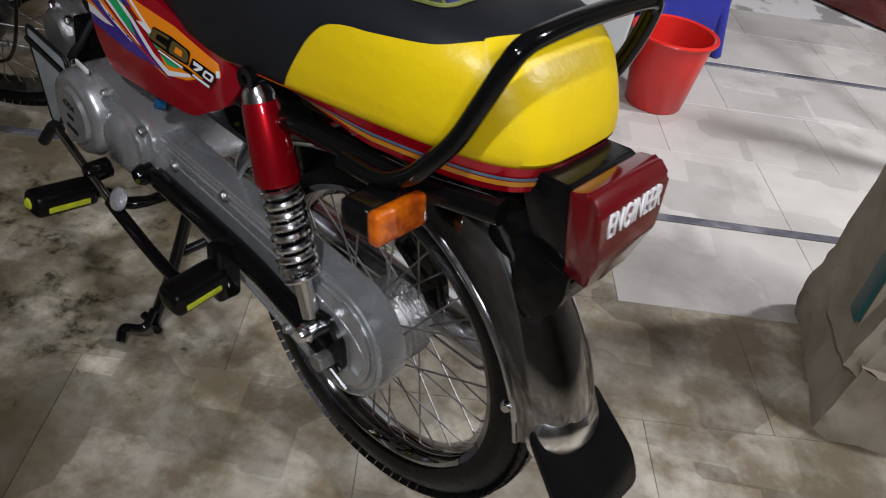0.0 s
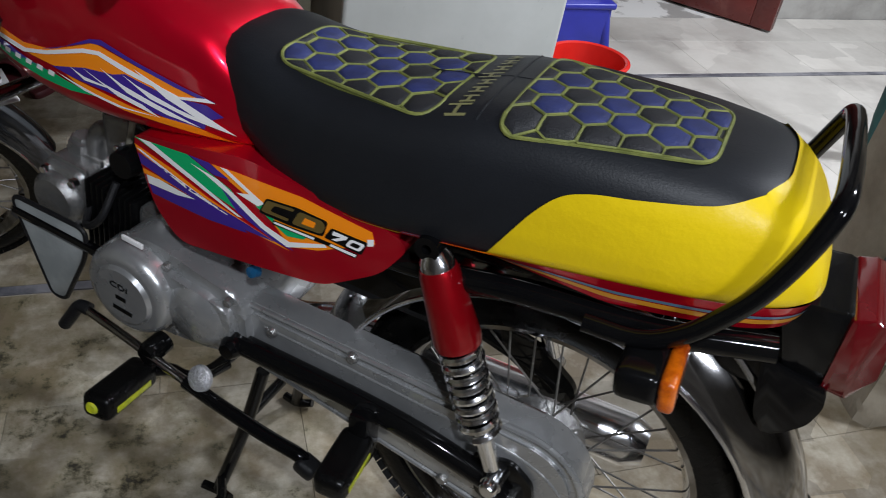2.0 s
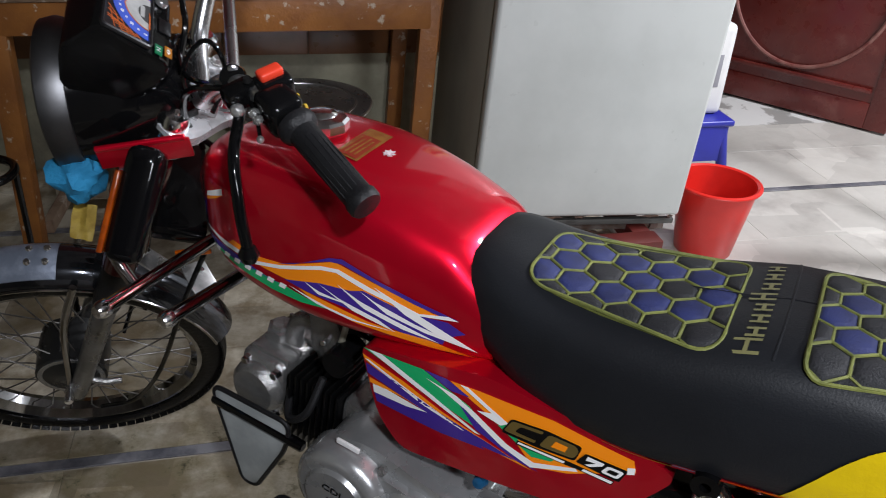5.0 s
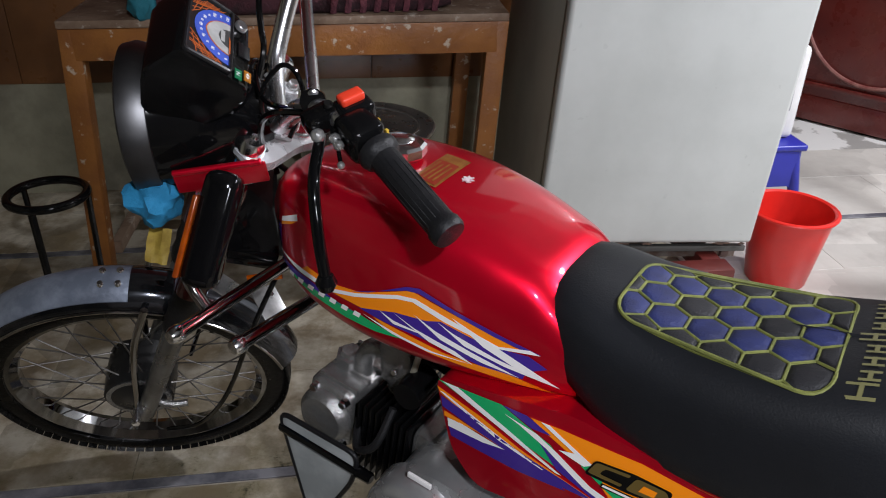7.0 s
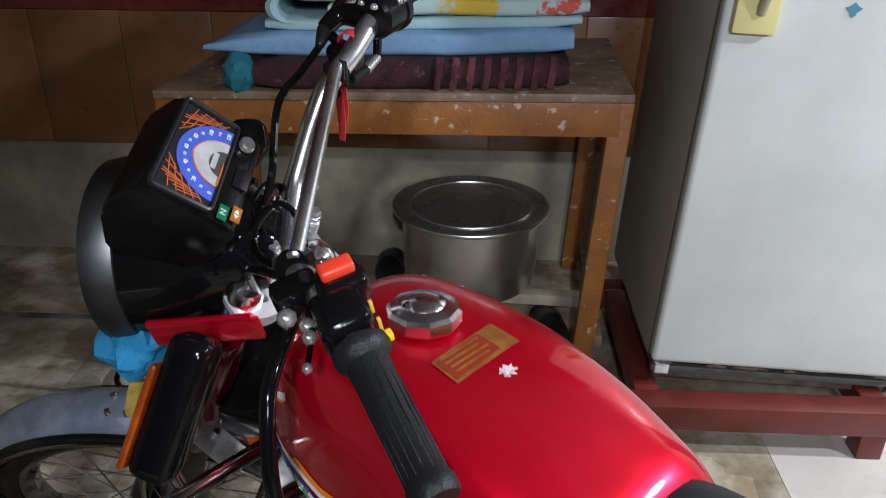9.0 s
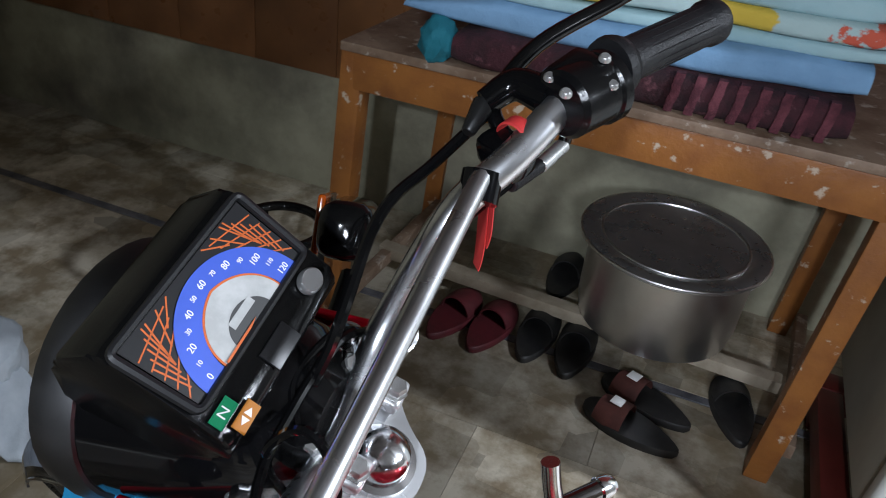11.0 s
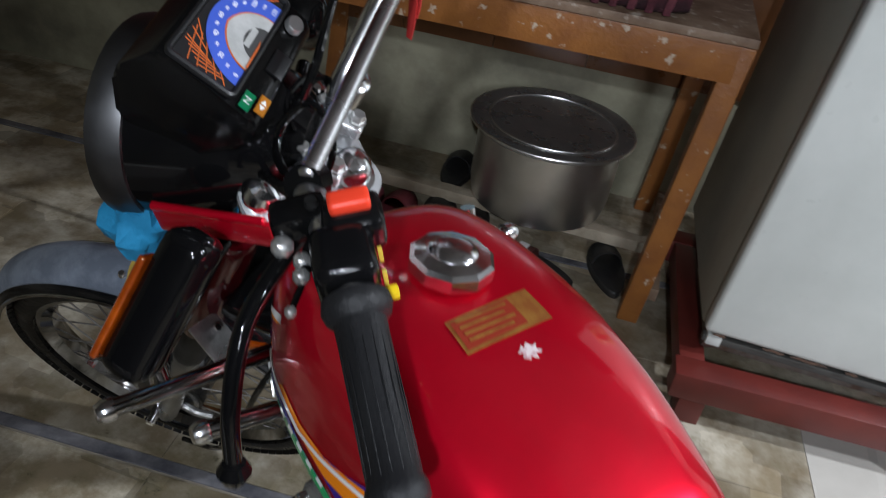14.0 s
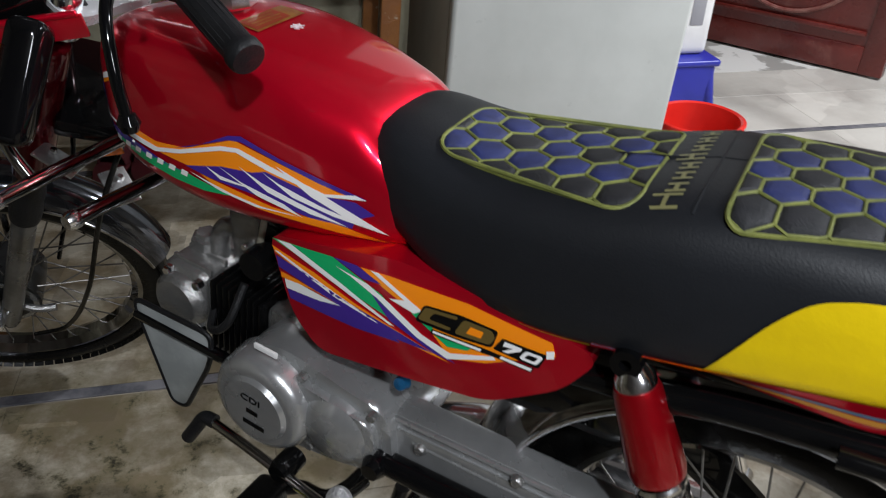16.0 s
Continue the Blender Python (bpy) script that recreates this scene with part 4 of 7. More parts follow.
def quilt(x0, x1, w0, w1, name, label, shift, taper, yc, pitch, odd):
    """A panel of hexagonal pads between x0 and x1, half as wide as w0 at the front and w1 at the rear."""
    border = rounded([(x0, yc - w0), (x1, yc - w1), (x1, yc + w1), (x0, yc + w0)], taper, 6)
    base = on_top(border, PAD_BLACK, name, 0.0008, label, seat, 0.012, seat_height)
    line = [Vector((x, y, seat_height(x, y) + 0.0016)) for x, y in border]
    part("piping", tube(line, 0.0022, 6, 1, closed=True), PIPING, base, "yellow-green piped border")
    n = len(border)
    planes = []
    for i in range(n):
        (ax, ay), (bx, by) = border[i], border[(i + 1) % n]
        dx, dy = bx - ax, by - ay
        L = math.hypot(dx, dy)
        if L > 1e-6:
            planes.append((dy / L, -dx / L, (dy * ax - dx * ay) / L - 0.0005))
    R = pitch / math.sqrt(3)
    for j in range(-2, 3):
        for i in range(-1, 8):
            cx = x0 + shift + pitch * (i + 0.5 * (j % 2))
            cy = yc + 1.5 * R * j
            full = [(cx + R * math.sin(math.pi / 3 * q), cy + R * math.cos(math.pi / 3 * q)) for q in range(6)]
            cell = clip(full, planes)
            if len(cell) < 3:
                continue
            mx, my = sum(p[0] for p in cell) / len(cell), sum(p[1] for p in cell) / len(cell)
            area = abs(sum(cell[q][0] * cell[(q + 1) % len(cell)][1] - cell[(q + 1) % len(cell)][0] * cell[q][1] for q in range(len(cell)))) / 2
            line = [Vector((x, y, seat_height(x, y) + 0.0014)) for x, y in cell]
            if area > 0.0001:
                part("piping", tube(line, 0.0019, 5, 1, smooth_=False, closed=True), PIPING, base)
            if area < 0.0003:
                continue
            blue = area > 0.0009 and (abs(j) == 1 or (j == 0 and i % 2 == odd))
            rings = []
            for f, up in ((0.90, 0.0008), (0.80, 0.0028), (0.55, 0.0040), (0.2, 0.0044)):
                rings.append([Vector((mx + (x - mx) * f, my + (y - my) * f, seat_height(mx + (x - mx) * f, my + (y - my) * f) + up)) for x, y in cell])
            part("pad", skin(rings), PAD_BLUE if blue else PAD_BLACK, base)


quilt(-0.402, -0.187, 0.060, 0.094, "front_quilt", "front panel of blue and black hexagon pads", 0.032, 0.028, -0.008, 0.041, 0)
quilt(-0.114, 0.087, 0.094, 0.062, "rear_quilt", "rear panel of blue and black hexagon pads", 0.017, 0.024, -0.020, 0.0392, 0)
# eight unread embroidered letters, as barred blocks
for k in range(8):
    y = -0.098 + 0.0225 * k
    tall = k in (0, 4)
    w = 0.020 if k == 0 else 0.0145
    x0, x1 = (-0.178 if tall else -0.170), -0.153
    for a, b in ((y, y + 0.0035), (y + w - 0.0035, y + w)):
        on_top([(x0, a), (x1, a), (x1, b), (x0, b)], LETTER, "letter_bar", 0.0020, "", seat, 0.004, seat_height)
    mid = (x0 + x1) / 2
    on_top([(mid - 0.002, y), (mid + 0.002, y), (mid + 0.002, y + w), (mid - 0.002, y + w)], LETTER, "letter_bar", 0.0022, "", seat, 0.004, seat_height)
# seam across the seat
seam = [Vector((-0.142 + 0.004 * math.cos(y * 9), y, seat_height(-0.142, y) - 0.0005)) for y in (-0.10 + 0.2 * k / 20 for k in range(21))]
part("seam", tube(seam, 0.0016, 6, 1), SEAT, seat)

# red tail cowl with stripes under the yellow skirt
def cowl_band(name, f0, f1, mat, off, label="", a1=1.60):
    rings = []
    for k in range(73):
        a = -a1 + 2 * a1 * k / 72
        x = seat_point(a, 0, 0.3).x
        depth = 0.034 * min(1, max(0, (x + 0.125) / 0.16))
        ring = []
        for j in range(5):
            f = f0 + (f1 - f0) * j / 4
            p = seat_point(a, 0.004 + 0.010 * f, 0.0, off)
            ring.append(p + Vector((0, 0, -depth * f + 0.004)))
        rings.append(ring)
    part(name, skin(rings, caps=False, round_=False), mat, bike, label)


cowl_band("tail_cowl", 0.0, 1.0, RED, 0.0015, "red tail cowl with coloured stripes")
cowl_band("cowl_stripe", 0.38, 0.50, BLUE, 0.0025)
cowl_band("cowl_stripe", 0.54, 0.74, surface("stripe_amber", (0.62, 0.25, 0.02), 0.3, coat=0.5), 0.0025)
# frame tubes under the seat
for s in (-1, 1):
    part("frame_tube", tube([(-0.46, s * 0.05, 0.66), (-0.30, s * 0.085, 0.64), (-0.16, s * 0.10, 0.655), (-0.06, s * 0.105, 0.675), (0.08, s * 0.108, 0.692), (0.20, s * 0.09, 0.71)], 0.014, 12), BLACK, bike)
part("frame_box", box((0.34, 0.12, 0.14), (-0.33, 0, 0.60), 0.02), BLACK, bike)
part("frame_spine", tube([(-0.86, 0, 0.79), (-0.72, 0, 0.69), (-0.58, 0, 0.63), (-0.45, 0, 0.60)], 0.035, 14), BLACK, bike)
part("inner_mudguard", box((0.20, 0.10, 0.012), (-0.16, 0, 0.655), 0.004, Matrix.Rotation(radians(-5), 4, "Y")), BLACK, bike)

# tail lamp
LENS = surface("red_lens", (0.13, 0.003, 0.006), 0.14, 0, (0.10, 0.002, 0.005), 6, coat=0.8)
lamp_pose = Matrix.Translation((0.272, -0.005, 0.703)) @ Matrix.Rotation(radians(-3), 4, "Y") @ Matrix.Diagonal((1, 1, 0.9, 1))


def narrowed(bm):
    """Draws the lamp in towards its lower edge."""
    for v in bm.verts:
        v.co.y *= 1.0 + 0.42 * min(0.0, (v.co.z - 0.02) / 0.09)
    return bm


side_prof = rounded([(-0.052, 0.052), (-0.046, 0.062), (0.004, 0.066), (0.012, 0.058), (0.020, -0.02), (0.006, -0.060), (-0.006, -0.066), (-0.03, -0.05)], 0.008, 3)
lamp_ob = part("tail_lamp", moved(narrowed(plate([(x * 1.1 - 0.022, z * 0.96) for x, z in side_prof], -0.056, 0.056, 0.004)), lamp_pose), PLASTIC, bike, "rear lamp with black housing and red lens")
part("lens", moved(narrowed(plate(rounded([(-0.018, 0.062), (0.006, 0.067), (0.022, 0.050), (0.026, -0.012), (0.012, -0.066), (-0.016, -0.060)], 0.005, 3), -0.062, 0.062, 0.006)), lamp_pose), LENS, lamp_ob, "glossy red lens")


bracket = part("lamp_bracket", plate(rounded([(0.268, 0.652), (0.272, 0.628), (0.266, 0.600), (0.244, 0.572), (0.226, 0.566), (0.212, 0.590), (0.204, 0.625), (0.196, 0.665)], 0.008, 3), -0.050, -0.041, 0.002), BLACK, bike, "glossy black lamp bracket")
part("bracket_side", plate(rounded([(0.268, 0.652), (0.272, 0.628), (0.266, 0.600), (0.244, 0.572), (0.226, 0.566), (0.212, 0.590), (0.204, 0.625), (0.196, 0.665)], 0.008, 3), 0.041, 0.050, 0.002), BLACK, bracket)
part("bracket_web", plate(rounded([(0.270, 0.640), (0.264, 0.602), (0.246, 0.576), (0.230, 0.569), (0.236, 0.582), (0.256, 0.606), (0.262, 0.640)], 0.004, 3), -0.0405, 0.0405, 0.001), BLACK, bracket)
for y in (-0.030, 0.030):
    part("bracket_bolt", lathe([(0.0, 0.008), (0.005, 0.008), (0.007, 0.005), (0.007, 0.0), (0.0, 0.0)], 6, axis((0.238, y, 0.572), (0.7, 0, -0.6))), CHROME, bracket)
part("lamp_mount", box((0.09, 0.08, 0.08), (0.195, 0, 0.655), 0.015), PLASTIC, bike)


def lettering(text, size, m, mat, parent, depth=0.0006, condense=1.0, fit=None, bold=0.0, slant=0.0):
    """Raised letters in the built-in font, as a mesh."""
    cu = bpy.data.curves.new("lettering", "FONT")
    cu.body, cu.size, cu.extrude, cu.align_x, cu.align_y = text, size, depth, "CENTER", "CENTER"
    cu.offset, cu.shear = bold, slant
    ob = bpy.data.objects.new("lettering", cu)
    me = bpy.data.meshes.new_from_object(ob)
    bpy.data.objects.remove(ob)
    if fit:
        xs, ys = [v.co.x for v in me.vertices], [v.co.y for v in me.vertices]
        mid = Matrix.Translation((-(max(xs) + min(xs)) / 2, -(max(ys) + min(ys)) / 2, 0))
        me.transform(Matrix.Diagonal((fit[0] / (max(xs) - min(xs)), fit[1] / (max(ys) - min(ys)), 1, 1)) @ mid)
    me.transform(m @ Matrix.Diagonal((condense, 1, 1, 1)))
    me.materials.clear()
    me.materials.append(mat)
    o = new("lettering", me)
    o.parent = parent
    return o


face = lamp_pose @ Matrix.Translation((0.0237, 0, 0.033)) @ Matrix.Rotation(radians(-3.7), 4, "Y") @ Matrix(((0, 0, 1, 0), (1, 0, 0, 0), (0, 1, 0, 0), (0, 0, 0, 1)))
lettering("ENGINEER", 0.05, face, WHITE, lamp_ob, 0.0014, fit=(0.096, 0.029), slant=0.1)

# rear indicators
AMBER = surface("amber_lens", (0.66, 0.14, 0.003), 0.10, 0, (0.36, 0.055, 0.002), 45, (0.4, 0.6), coat=1.0, bump=0.25, bump_scale=70)
for s in (-1, 1):
    m = Matrix.Translation((0.108, s * 0.150, 0.680)) @ Matrix.Rotation(radians(-8), 4, "Y")
    ind = part("rear_indicator", moved(box((0.046, 0.070, 0.038), (-0.018, 0, 0), 0.012, segs=3), m), PLASTIC, bike, "black indicator with amber lens")
    part("lens", moved(box((0.017, 0.072, 0.039), (0.011, 0, 0), 0.007, segs=3), m), AMBER, ind, "ribbed amber lens")
    part("stalk", rod((0.095, s * 0.05, 0.675), (0.095, s * 0.12, 0.68), 0.009, 12), BLACK, ind)

# mudguard flap, bolts and stays
flap = rounded([(-0.066, 0.012), (0.066, 0.012), (0.078, -0.095), (0.064, -0.132), (-0.064, -0.132), (-0.078, -0.095)], 0.014)
bm = plate(flap, -0.003, 0.003, 0.0015)
part("mud_flap", moved(bm, Matrix.Translation((0.296, 0, 0.422)) @ Matrix.Rotation(radians(-46), 4, "Y") @ Matrix.Rotation(radians(90), 4, "Z")), PLASTIC, bike, "black rubber mud flap")
part("mudguard_tip", moved(lathe([(0.0, 0.02), (0.03, 0.014), (0.055, -0.006), (0.064, -0.026), (0.062, -0.028), (0.0, -0.028)], 28, Matrix.Translation((0.310, 0, 0.425)) @ Matrix.Rotation(radians(65), 4, "Y") @ Matrix.Diagonal((0.9, 1, 1, 1))), Matrix()), CHROME, bike, "bright chromed mudguard end")
for s in (-1, 1):
    part("bolt", lathe([(0.0, 0.009), (0.005, 0.009), (0.007, 0.006), (0.008, 0.0), (0.0, 0.0)], 10, axis((0.250, s * 0.064, 0.448), (0.3, s, 0.1))), CHROME, bike)
    part("stay", tube([(0.10, s * 0.035, 0.682), (0.165, s * 0.038, 0.655), (0.225, s * 0.04, 0.60)], 0.005, 8), CHROME, bike)

# chain side: axle, adjuster, seams
part("axle_plate", plate(rounded([(-0.075, 0.40), (-0.02, 0.415), (0.012, 0.39), (0.02, 0.345), (0.0, 0.315), (-0.06, 0.33)], 0.012), -0.112, -0.1, 0.002), BLACK, bike)
part("axle_nut", lathe([(0.0, 0.022), (0.012, 0.022), (0.015, 0.018), (0.015, 0.0), (0.0, 0.0)], 6, axis((-0.012, -0.112, 0.345), (0, -1, 0))), ALLOY, bike)
part("adjuster", rod((0.0, -0.117, 0.335), (0.035, -0.117, 0.322), 0.004, 8), CHROME, bike)
part("shock_nut", lathe([(0.0, 0.016), (0.009, 0.016), (0.012, 0.012), (0.013, 0.0), (0.0, 0.0)], 12, axis((-0.036, -0.130, 0.386), (0, -1, 0))), CHROME, bike)
part("case_seam", tube([(-0.40, -0.1030, 0.455), (-0.2, -0.1030, 0.442), (-0.02, -0.1030, 0.424), (0.048, -0.1030, 0.385), (0.044, -0.1030, 0.345)], 0.0022, 6), SILVER, bike)
for x, z in ((-0.388, 0.452), (-0.11, 0.318), (-0.26, 0.47)):
    part("case_bolt", lathe([(0.0, 0.008), (0.006, 0.008), (0.009, 0.003), (0.009, 0.0), (0.0, 0.0)], 10, axis((x, -0.102, z), (0, -1, 0))), ALLOY, bike)
part("arm_pivot", lathe([(0.0, 0.03), (0.012, 0.03), (0.017, 0.02), (0.018, 0.0), (0.0, 0.0)], 12, axis((-0.437, -0.115, 0.420), (0, -1, 0))), BLACK, bike)

# muffler on the far side
part("muffler", lathe([(0.0, 0.0), (0.014, 0.0), (0.018, 0.03), (0.040, 0.10), (0.043, 0.12), (0.043, 0.62), (0.040, 0.63), (0.030, 0.65), (0.0, 0.645)], 28, axis((-0.52, 0.13, 0.27), (0.998, 0.0, 0.03))), CHROME, bike, "chromed muffler")
part("exhaust_pipe", tube([(-0.80, 0.05, 0.43), (-0.83, 0.09, 0.37), (-0.80, 0.12, 0.29), (-0.66, 0.13, 0.262), (-0.50, 0.13, 0.27)], 0.014, 12), CHROME, bike)
part("muffler_strap", plate(rounded([(-0.13, 0.44), (-0.06, 0.425), (0.004, 0.375), (0.016, 0.318), (-0.010, 0.300), (-0.045, 0.345), (-0.11, 0.385)], 0.014), 0.100, 0.112, 0.003), BLACK, bike, "black muffler bracket")

# foot pegs, gear lever, stand
HI = surface("yellow_reflector", (0.62, 0.66, 0.02), 0.3, 0, (0.45, 0.5, 0.02), 60, coat=0.4)


def foot_peg(at, length, tilt_z, name, rise=0.0):
    m = Matrix.Translation(at) @ Matrix.Rotation(tilt_z, 4, "Z") @ Matrix.Rotation(rise, 4, "X")
    peg = part(name, moved(box((0.046, length, 0.040), (0, -length / 2, 0), 0.013, segs=4), m), RUBBER, bike, "black rubber foot peg with yellow reflector")
    part("reflector", moved(box((0.008, length * 0.66, 0.011), (0.0200, -length / 2, -0.006), 0.002), m), HI, peg)
    if rise < 0:
        part("reflector", moved(lathe([(0.0, 0.003), (0.007, 0.003), (0.010, 0.0), (0.0, 0.0)], 16, axis((-0.004, -length, 0.0), (0, -1, 0))), m), HI, peg)
    return peg


foot_peg((-0.588, -0.150, 0.314), 0.112, radians(6), "front_foot_peg", radians(-10))
foot_peg((-0.222, -0.140, 0.372), 0.092, radians(4), "rear_foot_peg", radians(4))
foot_peg((-0.225, 0.250, 0.362), 0.098, radians(6), "rear_foot_peg")
part("peg_bar", tube([(-0.50, 0.2, 0.318), (-0.50, -0.10, 0.318), (-0.56, -0.135, 0.314), (-0.585, -0.155, 0.314)], 0.010, 10), BLACK, bike)
part("peg_bracket", box((0.03, 0.04, 0.10), (-0.22, -0.135, 0.375), 0.008), BLACK, bike)
part("gear_lever", tube([(-0.709, -0.147, 0.381), (-0.62, -0.155, 0.370), (-0.54, -0.160, 0.353), (-0.48, -0.163, 0.340)], 0.0072, 10), SMOKE, bike, "steel heel-and-toe gear lever")
part("heel_arm", tube([(-0.50, -0.162, 0.344), (-0.44, -0.164, 0.332), (-0.36, -0.165, 0.316), (-0.305, -0.164, 0.308), (-0.290, -0.164, 0.296)], 0.0105, 12), BLACK, bike)
part("toe_rubber", tube([(-0.690, -0.147, 0.380), (-0.709, -0.148, 0.379), (-0.722, -0.154, 0.360), (-0.736, -0.160, 0.338)], 0.010, 12), GRIP, bike)
part("heel_rubber", moved(box((0.034, 0.030, 0.024), (0, 0, 0), 0.010, segs=3), Matrix.Translation((-0.288, -0.166, 0.296)) @ Matrix.Rotation(radians(25), 4, "Y")), GRIP, bike)
part("lever_hub", lathe([(0.0, 0.04), (0.014, 0.04), (0.018, 0.03), (0.018, 0.0), (0.0, 0.0)], 16, axis((-0.570, -0.125, 0.360), (0, -1, 0))), BLACK, bike)
part("round_reflector", lathe([(0.0, 0.012), (0.012, 0.011), (0.019, 0.006), (0.020, 0.0), (0.0, 0.0)], 28, axis((-0.472, -0.160, 0.364), (0, -0.85, 0.5)) @ Matrix.Diagonal((1.0, 1.0, 0.7, 1))), surface("clear_reflector", (0.60, 0.61, 0.63), 0.18, 0.5, (0.46, 0.46, 0.47), 140, (0.4, 0.6), bump=0.5, bump_scale=170, coat=0.4), bike, "round clear reflector")
part("reflector_stem", rod((-0.472, -0.10, 0.340), (-0.472, -0.158, 0.360), 0.006, 10), BLACK, bike)
for s in (-1, 1):
    part("stand_leg", tube([(-0.44, s * 0.06, 0.31), (-0.465, s * 0.085, 0.18), (-0.50, s * 0.115, FZ + 0.014)], 0.011, 10), BLACK, bike, "black centre stand leg")
    part("stand_foot", tube([(-0.53, s * 0.12, FZ + 0.008), (-0.50, s * 0.118, FZ + 0.008), (-0.47, s * 0.125, FZ + 0.016)], 0.008, 8), BLACK, bike)
part("stand_cross", rod((-0.455, -0.08, 0.22), (-0.455, 0.08, 0.22), 0.009, 10), BLACK, bike)
part("stand_lever", tube([(-0.49, -0.118, 0.08), (-0.47, -0.15, 0.07), (-0.50, -0.175, 0.06), (-0.49, -0.19, 0.042)], 0.008, 8), BLACK, bike)

# engine
m = Matrix.Rotation(radians(90), 4, "X")
cov = part("generator_cover", lathe([(0, 0.158), (0.046, 0.157), (0.050, 0.151), (0.058, 0.152), (0.066, 0.149), (0.073, 0.138), (0.076, 0.1), (0.0, 0.1)], 48, Matrix.Translation((-0.607, 0, 0.450)) @ m), SILVER, bike, "round silver generator cover")
lettering("CDI", 0.012, Matrix.Translation((-0.607, -0.1585, 0.470)) @ Matrix(((1, 0, 0, 0), (0, 0, -1, 0), (0, 1, 0, 0), (0, 0, 0, 1))) @ Matrix.Rotation(radians(-8), 4, "Z"), PLASTIC, cov, 0.0006, fit=(0.030, 0.010))
for k, (dx, dz, w) in enumerate(((0.0, -0.002, 0.018), (0.0, -0.024, 0.034))):
    part("engraving", box((w, 0.001, 0.007), (-0.607 + dx, -0.1583, 0.450 + dz), 0.0, Matrix.Rotation(radians(8), 4, "Y")), PLASTIC, cov)
part("crankcase", plate(rounded([(-0.68, 0.45), (-0.64, 0.525), (-0.575, 0.538), (-0.50, 0.515), (-0.425, 0.496), (-0.418, 0.40), (-0.50, 0.378), (-0.6, 0.372)], 0.03), -0.118, 0.11, 0.012), SILVER, bike, "silver engine crankcase")
part("clutch_bulge", lathe([(0, 0.142), (0.036, 0.140), (0.048, 0.130), (0.052, 0.1), (0.0, 0.1)], 36, Matrix.Translation((-0.500, 0, 0.445)) @ m), SILVER, bike)
part("case_step", plate(rounded([(-0.56, 0.505), (-0.44, 0.478), (-0.44, 0.412), (-0.56, 0.405)], 0.02), -0.130, -0.11, 0.006), SILVER, bike)
part("cover_tab", box((0.036, 0.004, 0.008), (-0.598, -0.130, 0.534), 0.001, Matrix.Rotation(radians(6), 4, "Y")), WHITE, bike, "small pale paper label")
eng = Matrix.Translation((-0.618, 0, 0.467)) @ Matrix.Rotation(radians(7), 4, "Y")
part("cylinder_base", moved(box((0.08, 0.11, 0.11), (-0.01, 0, 0), 0.01), eng), ALLOY, bike)
cyl = part("cylinder", moved(box((0.10, 0.10, 0.10), (-0.095, 0, 0), 0.008), eng), BLACK, bike, "black finned cylinder")
for k in range(9):
    part("fin", moved(box((0.0045, 0.136, 0.132), (-0.052 - 0.0105 * k, 0, 0), 0.002), eng), BLACK, cyl)
head = part("cylinder_head", moved(box((0.085, 0.125, 0.112), (-0.195, 0, 0), 0.022, segs=3), eng), ALLOY, bike, "cast alloy cylinder head")
for k in range(4):
    part("rib", moved(box((0.07, 0.006, 0.012), (-0.19, -0.045 + 0.03 * k, 0.056), 0.002), eng), ALLOY, head)
part("side_cap", lathe([(0, 0.02), (0.036, 0.018), (0.044, 0.01), (0.046, 0.0), (0.0, 0.0)], 36, eng @ axis((-0.197, -0.06, 0), (0, -1, 0))), ALLOY, head)
part("tappet_cap", lathe([(0, 0.03), (0.016, 0.03), (0.018, 0.024), (0.024, 0.022), (0.024, 0.0), (0.0, 0.0)], 6, eng @ axis((-0.205, 0.0, 0.052), (0, 0, 1))), ALLOY, head)
part("tappet_cap", lathe([(0, 0.03), (0.016, 0.03), (0.018, 0.024), (0.024, 0.022), (0.024, 0.0), (0.0, 0.0)], 6, eng @ axis((-0.205, 0.0, -0.052), (0, 0, -1))), ALLOY, head)
part("intake", tube([(-0.79, 0, 0.52), (-0.788, 0.0, 0.565), (-0.77, 0.0, 0.595), (-0.735, 0, 0.60)], 0.015, 12), ALLOY, bike)
part("carburettor", box((0.06, 0.055, 0.085), (-0.712, 0, 0.605), 0.014, segs=3), ALLOY, bike, "small alloy carburettor")
part("carburettor_bowl", lathe([(0, 0), (0.018, 0), (0.024, 0.01), (0.024, 0.04), (0, 0.04)], 20, Matrix.Translation((-0.712, -0.005, 0.545))), ALLOY, bike)
part("air_hose", tube([(-0.69, 0, 0.63), (-0.65, 0, 0.635), (-0.6, 0, 0.635)], 0.024, 14), GRIP, bike)
part("throttle_cable", tube([(-0.712, 0.0, 0.65), (-0.72, -0.01, 0.69), (-0.76, -0.02, 0.72), (-0.83, -0.02, 0.76)], 0.004, 8), GRIP, bike)
part("carburettor_cap", lathe([(0, 0.012), (0.012, 0.012), (0.015, 0.008), (0.016, 0.0), (0, 0)], 8, Matrix.Translation((-0.712, 0, 0.646))), CHROME, bike)
part("idle_screw", rod((-0.705, -0.027, 0.60), (-0.705, -0.04, 0.602), 0.005, 10), CHROME, bike)
part("fuel_hose", tube([(-0.70, -0.02, 0.58), (-0.68, -0.045, 0.59), (-0.66, -0.05, 0.64), (-0.65, -0.04, 0.70)], 0.0045, 8), surface("pale_hose", (0.30, 0.28, 0.22), 0.35), bike)
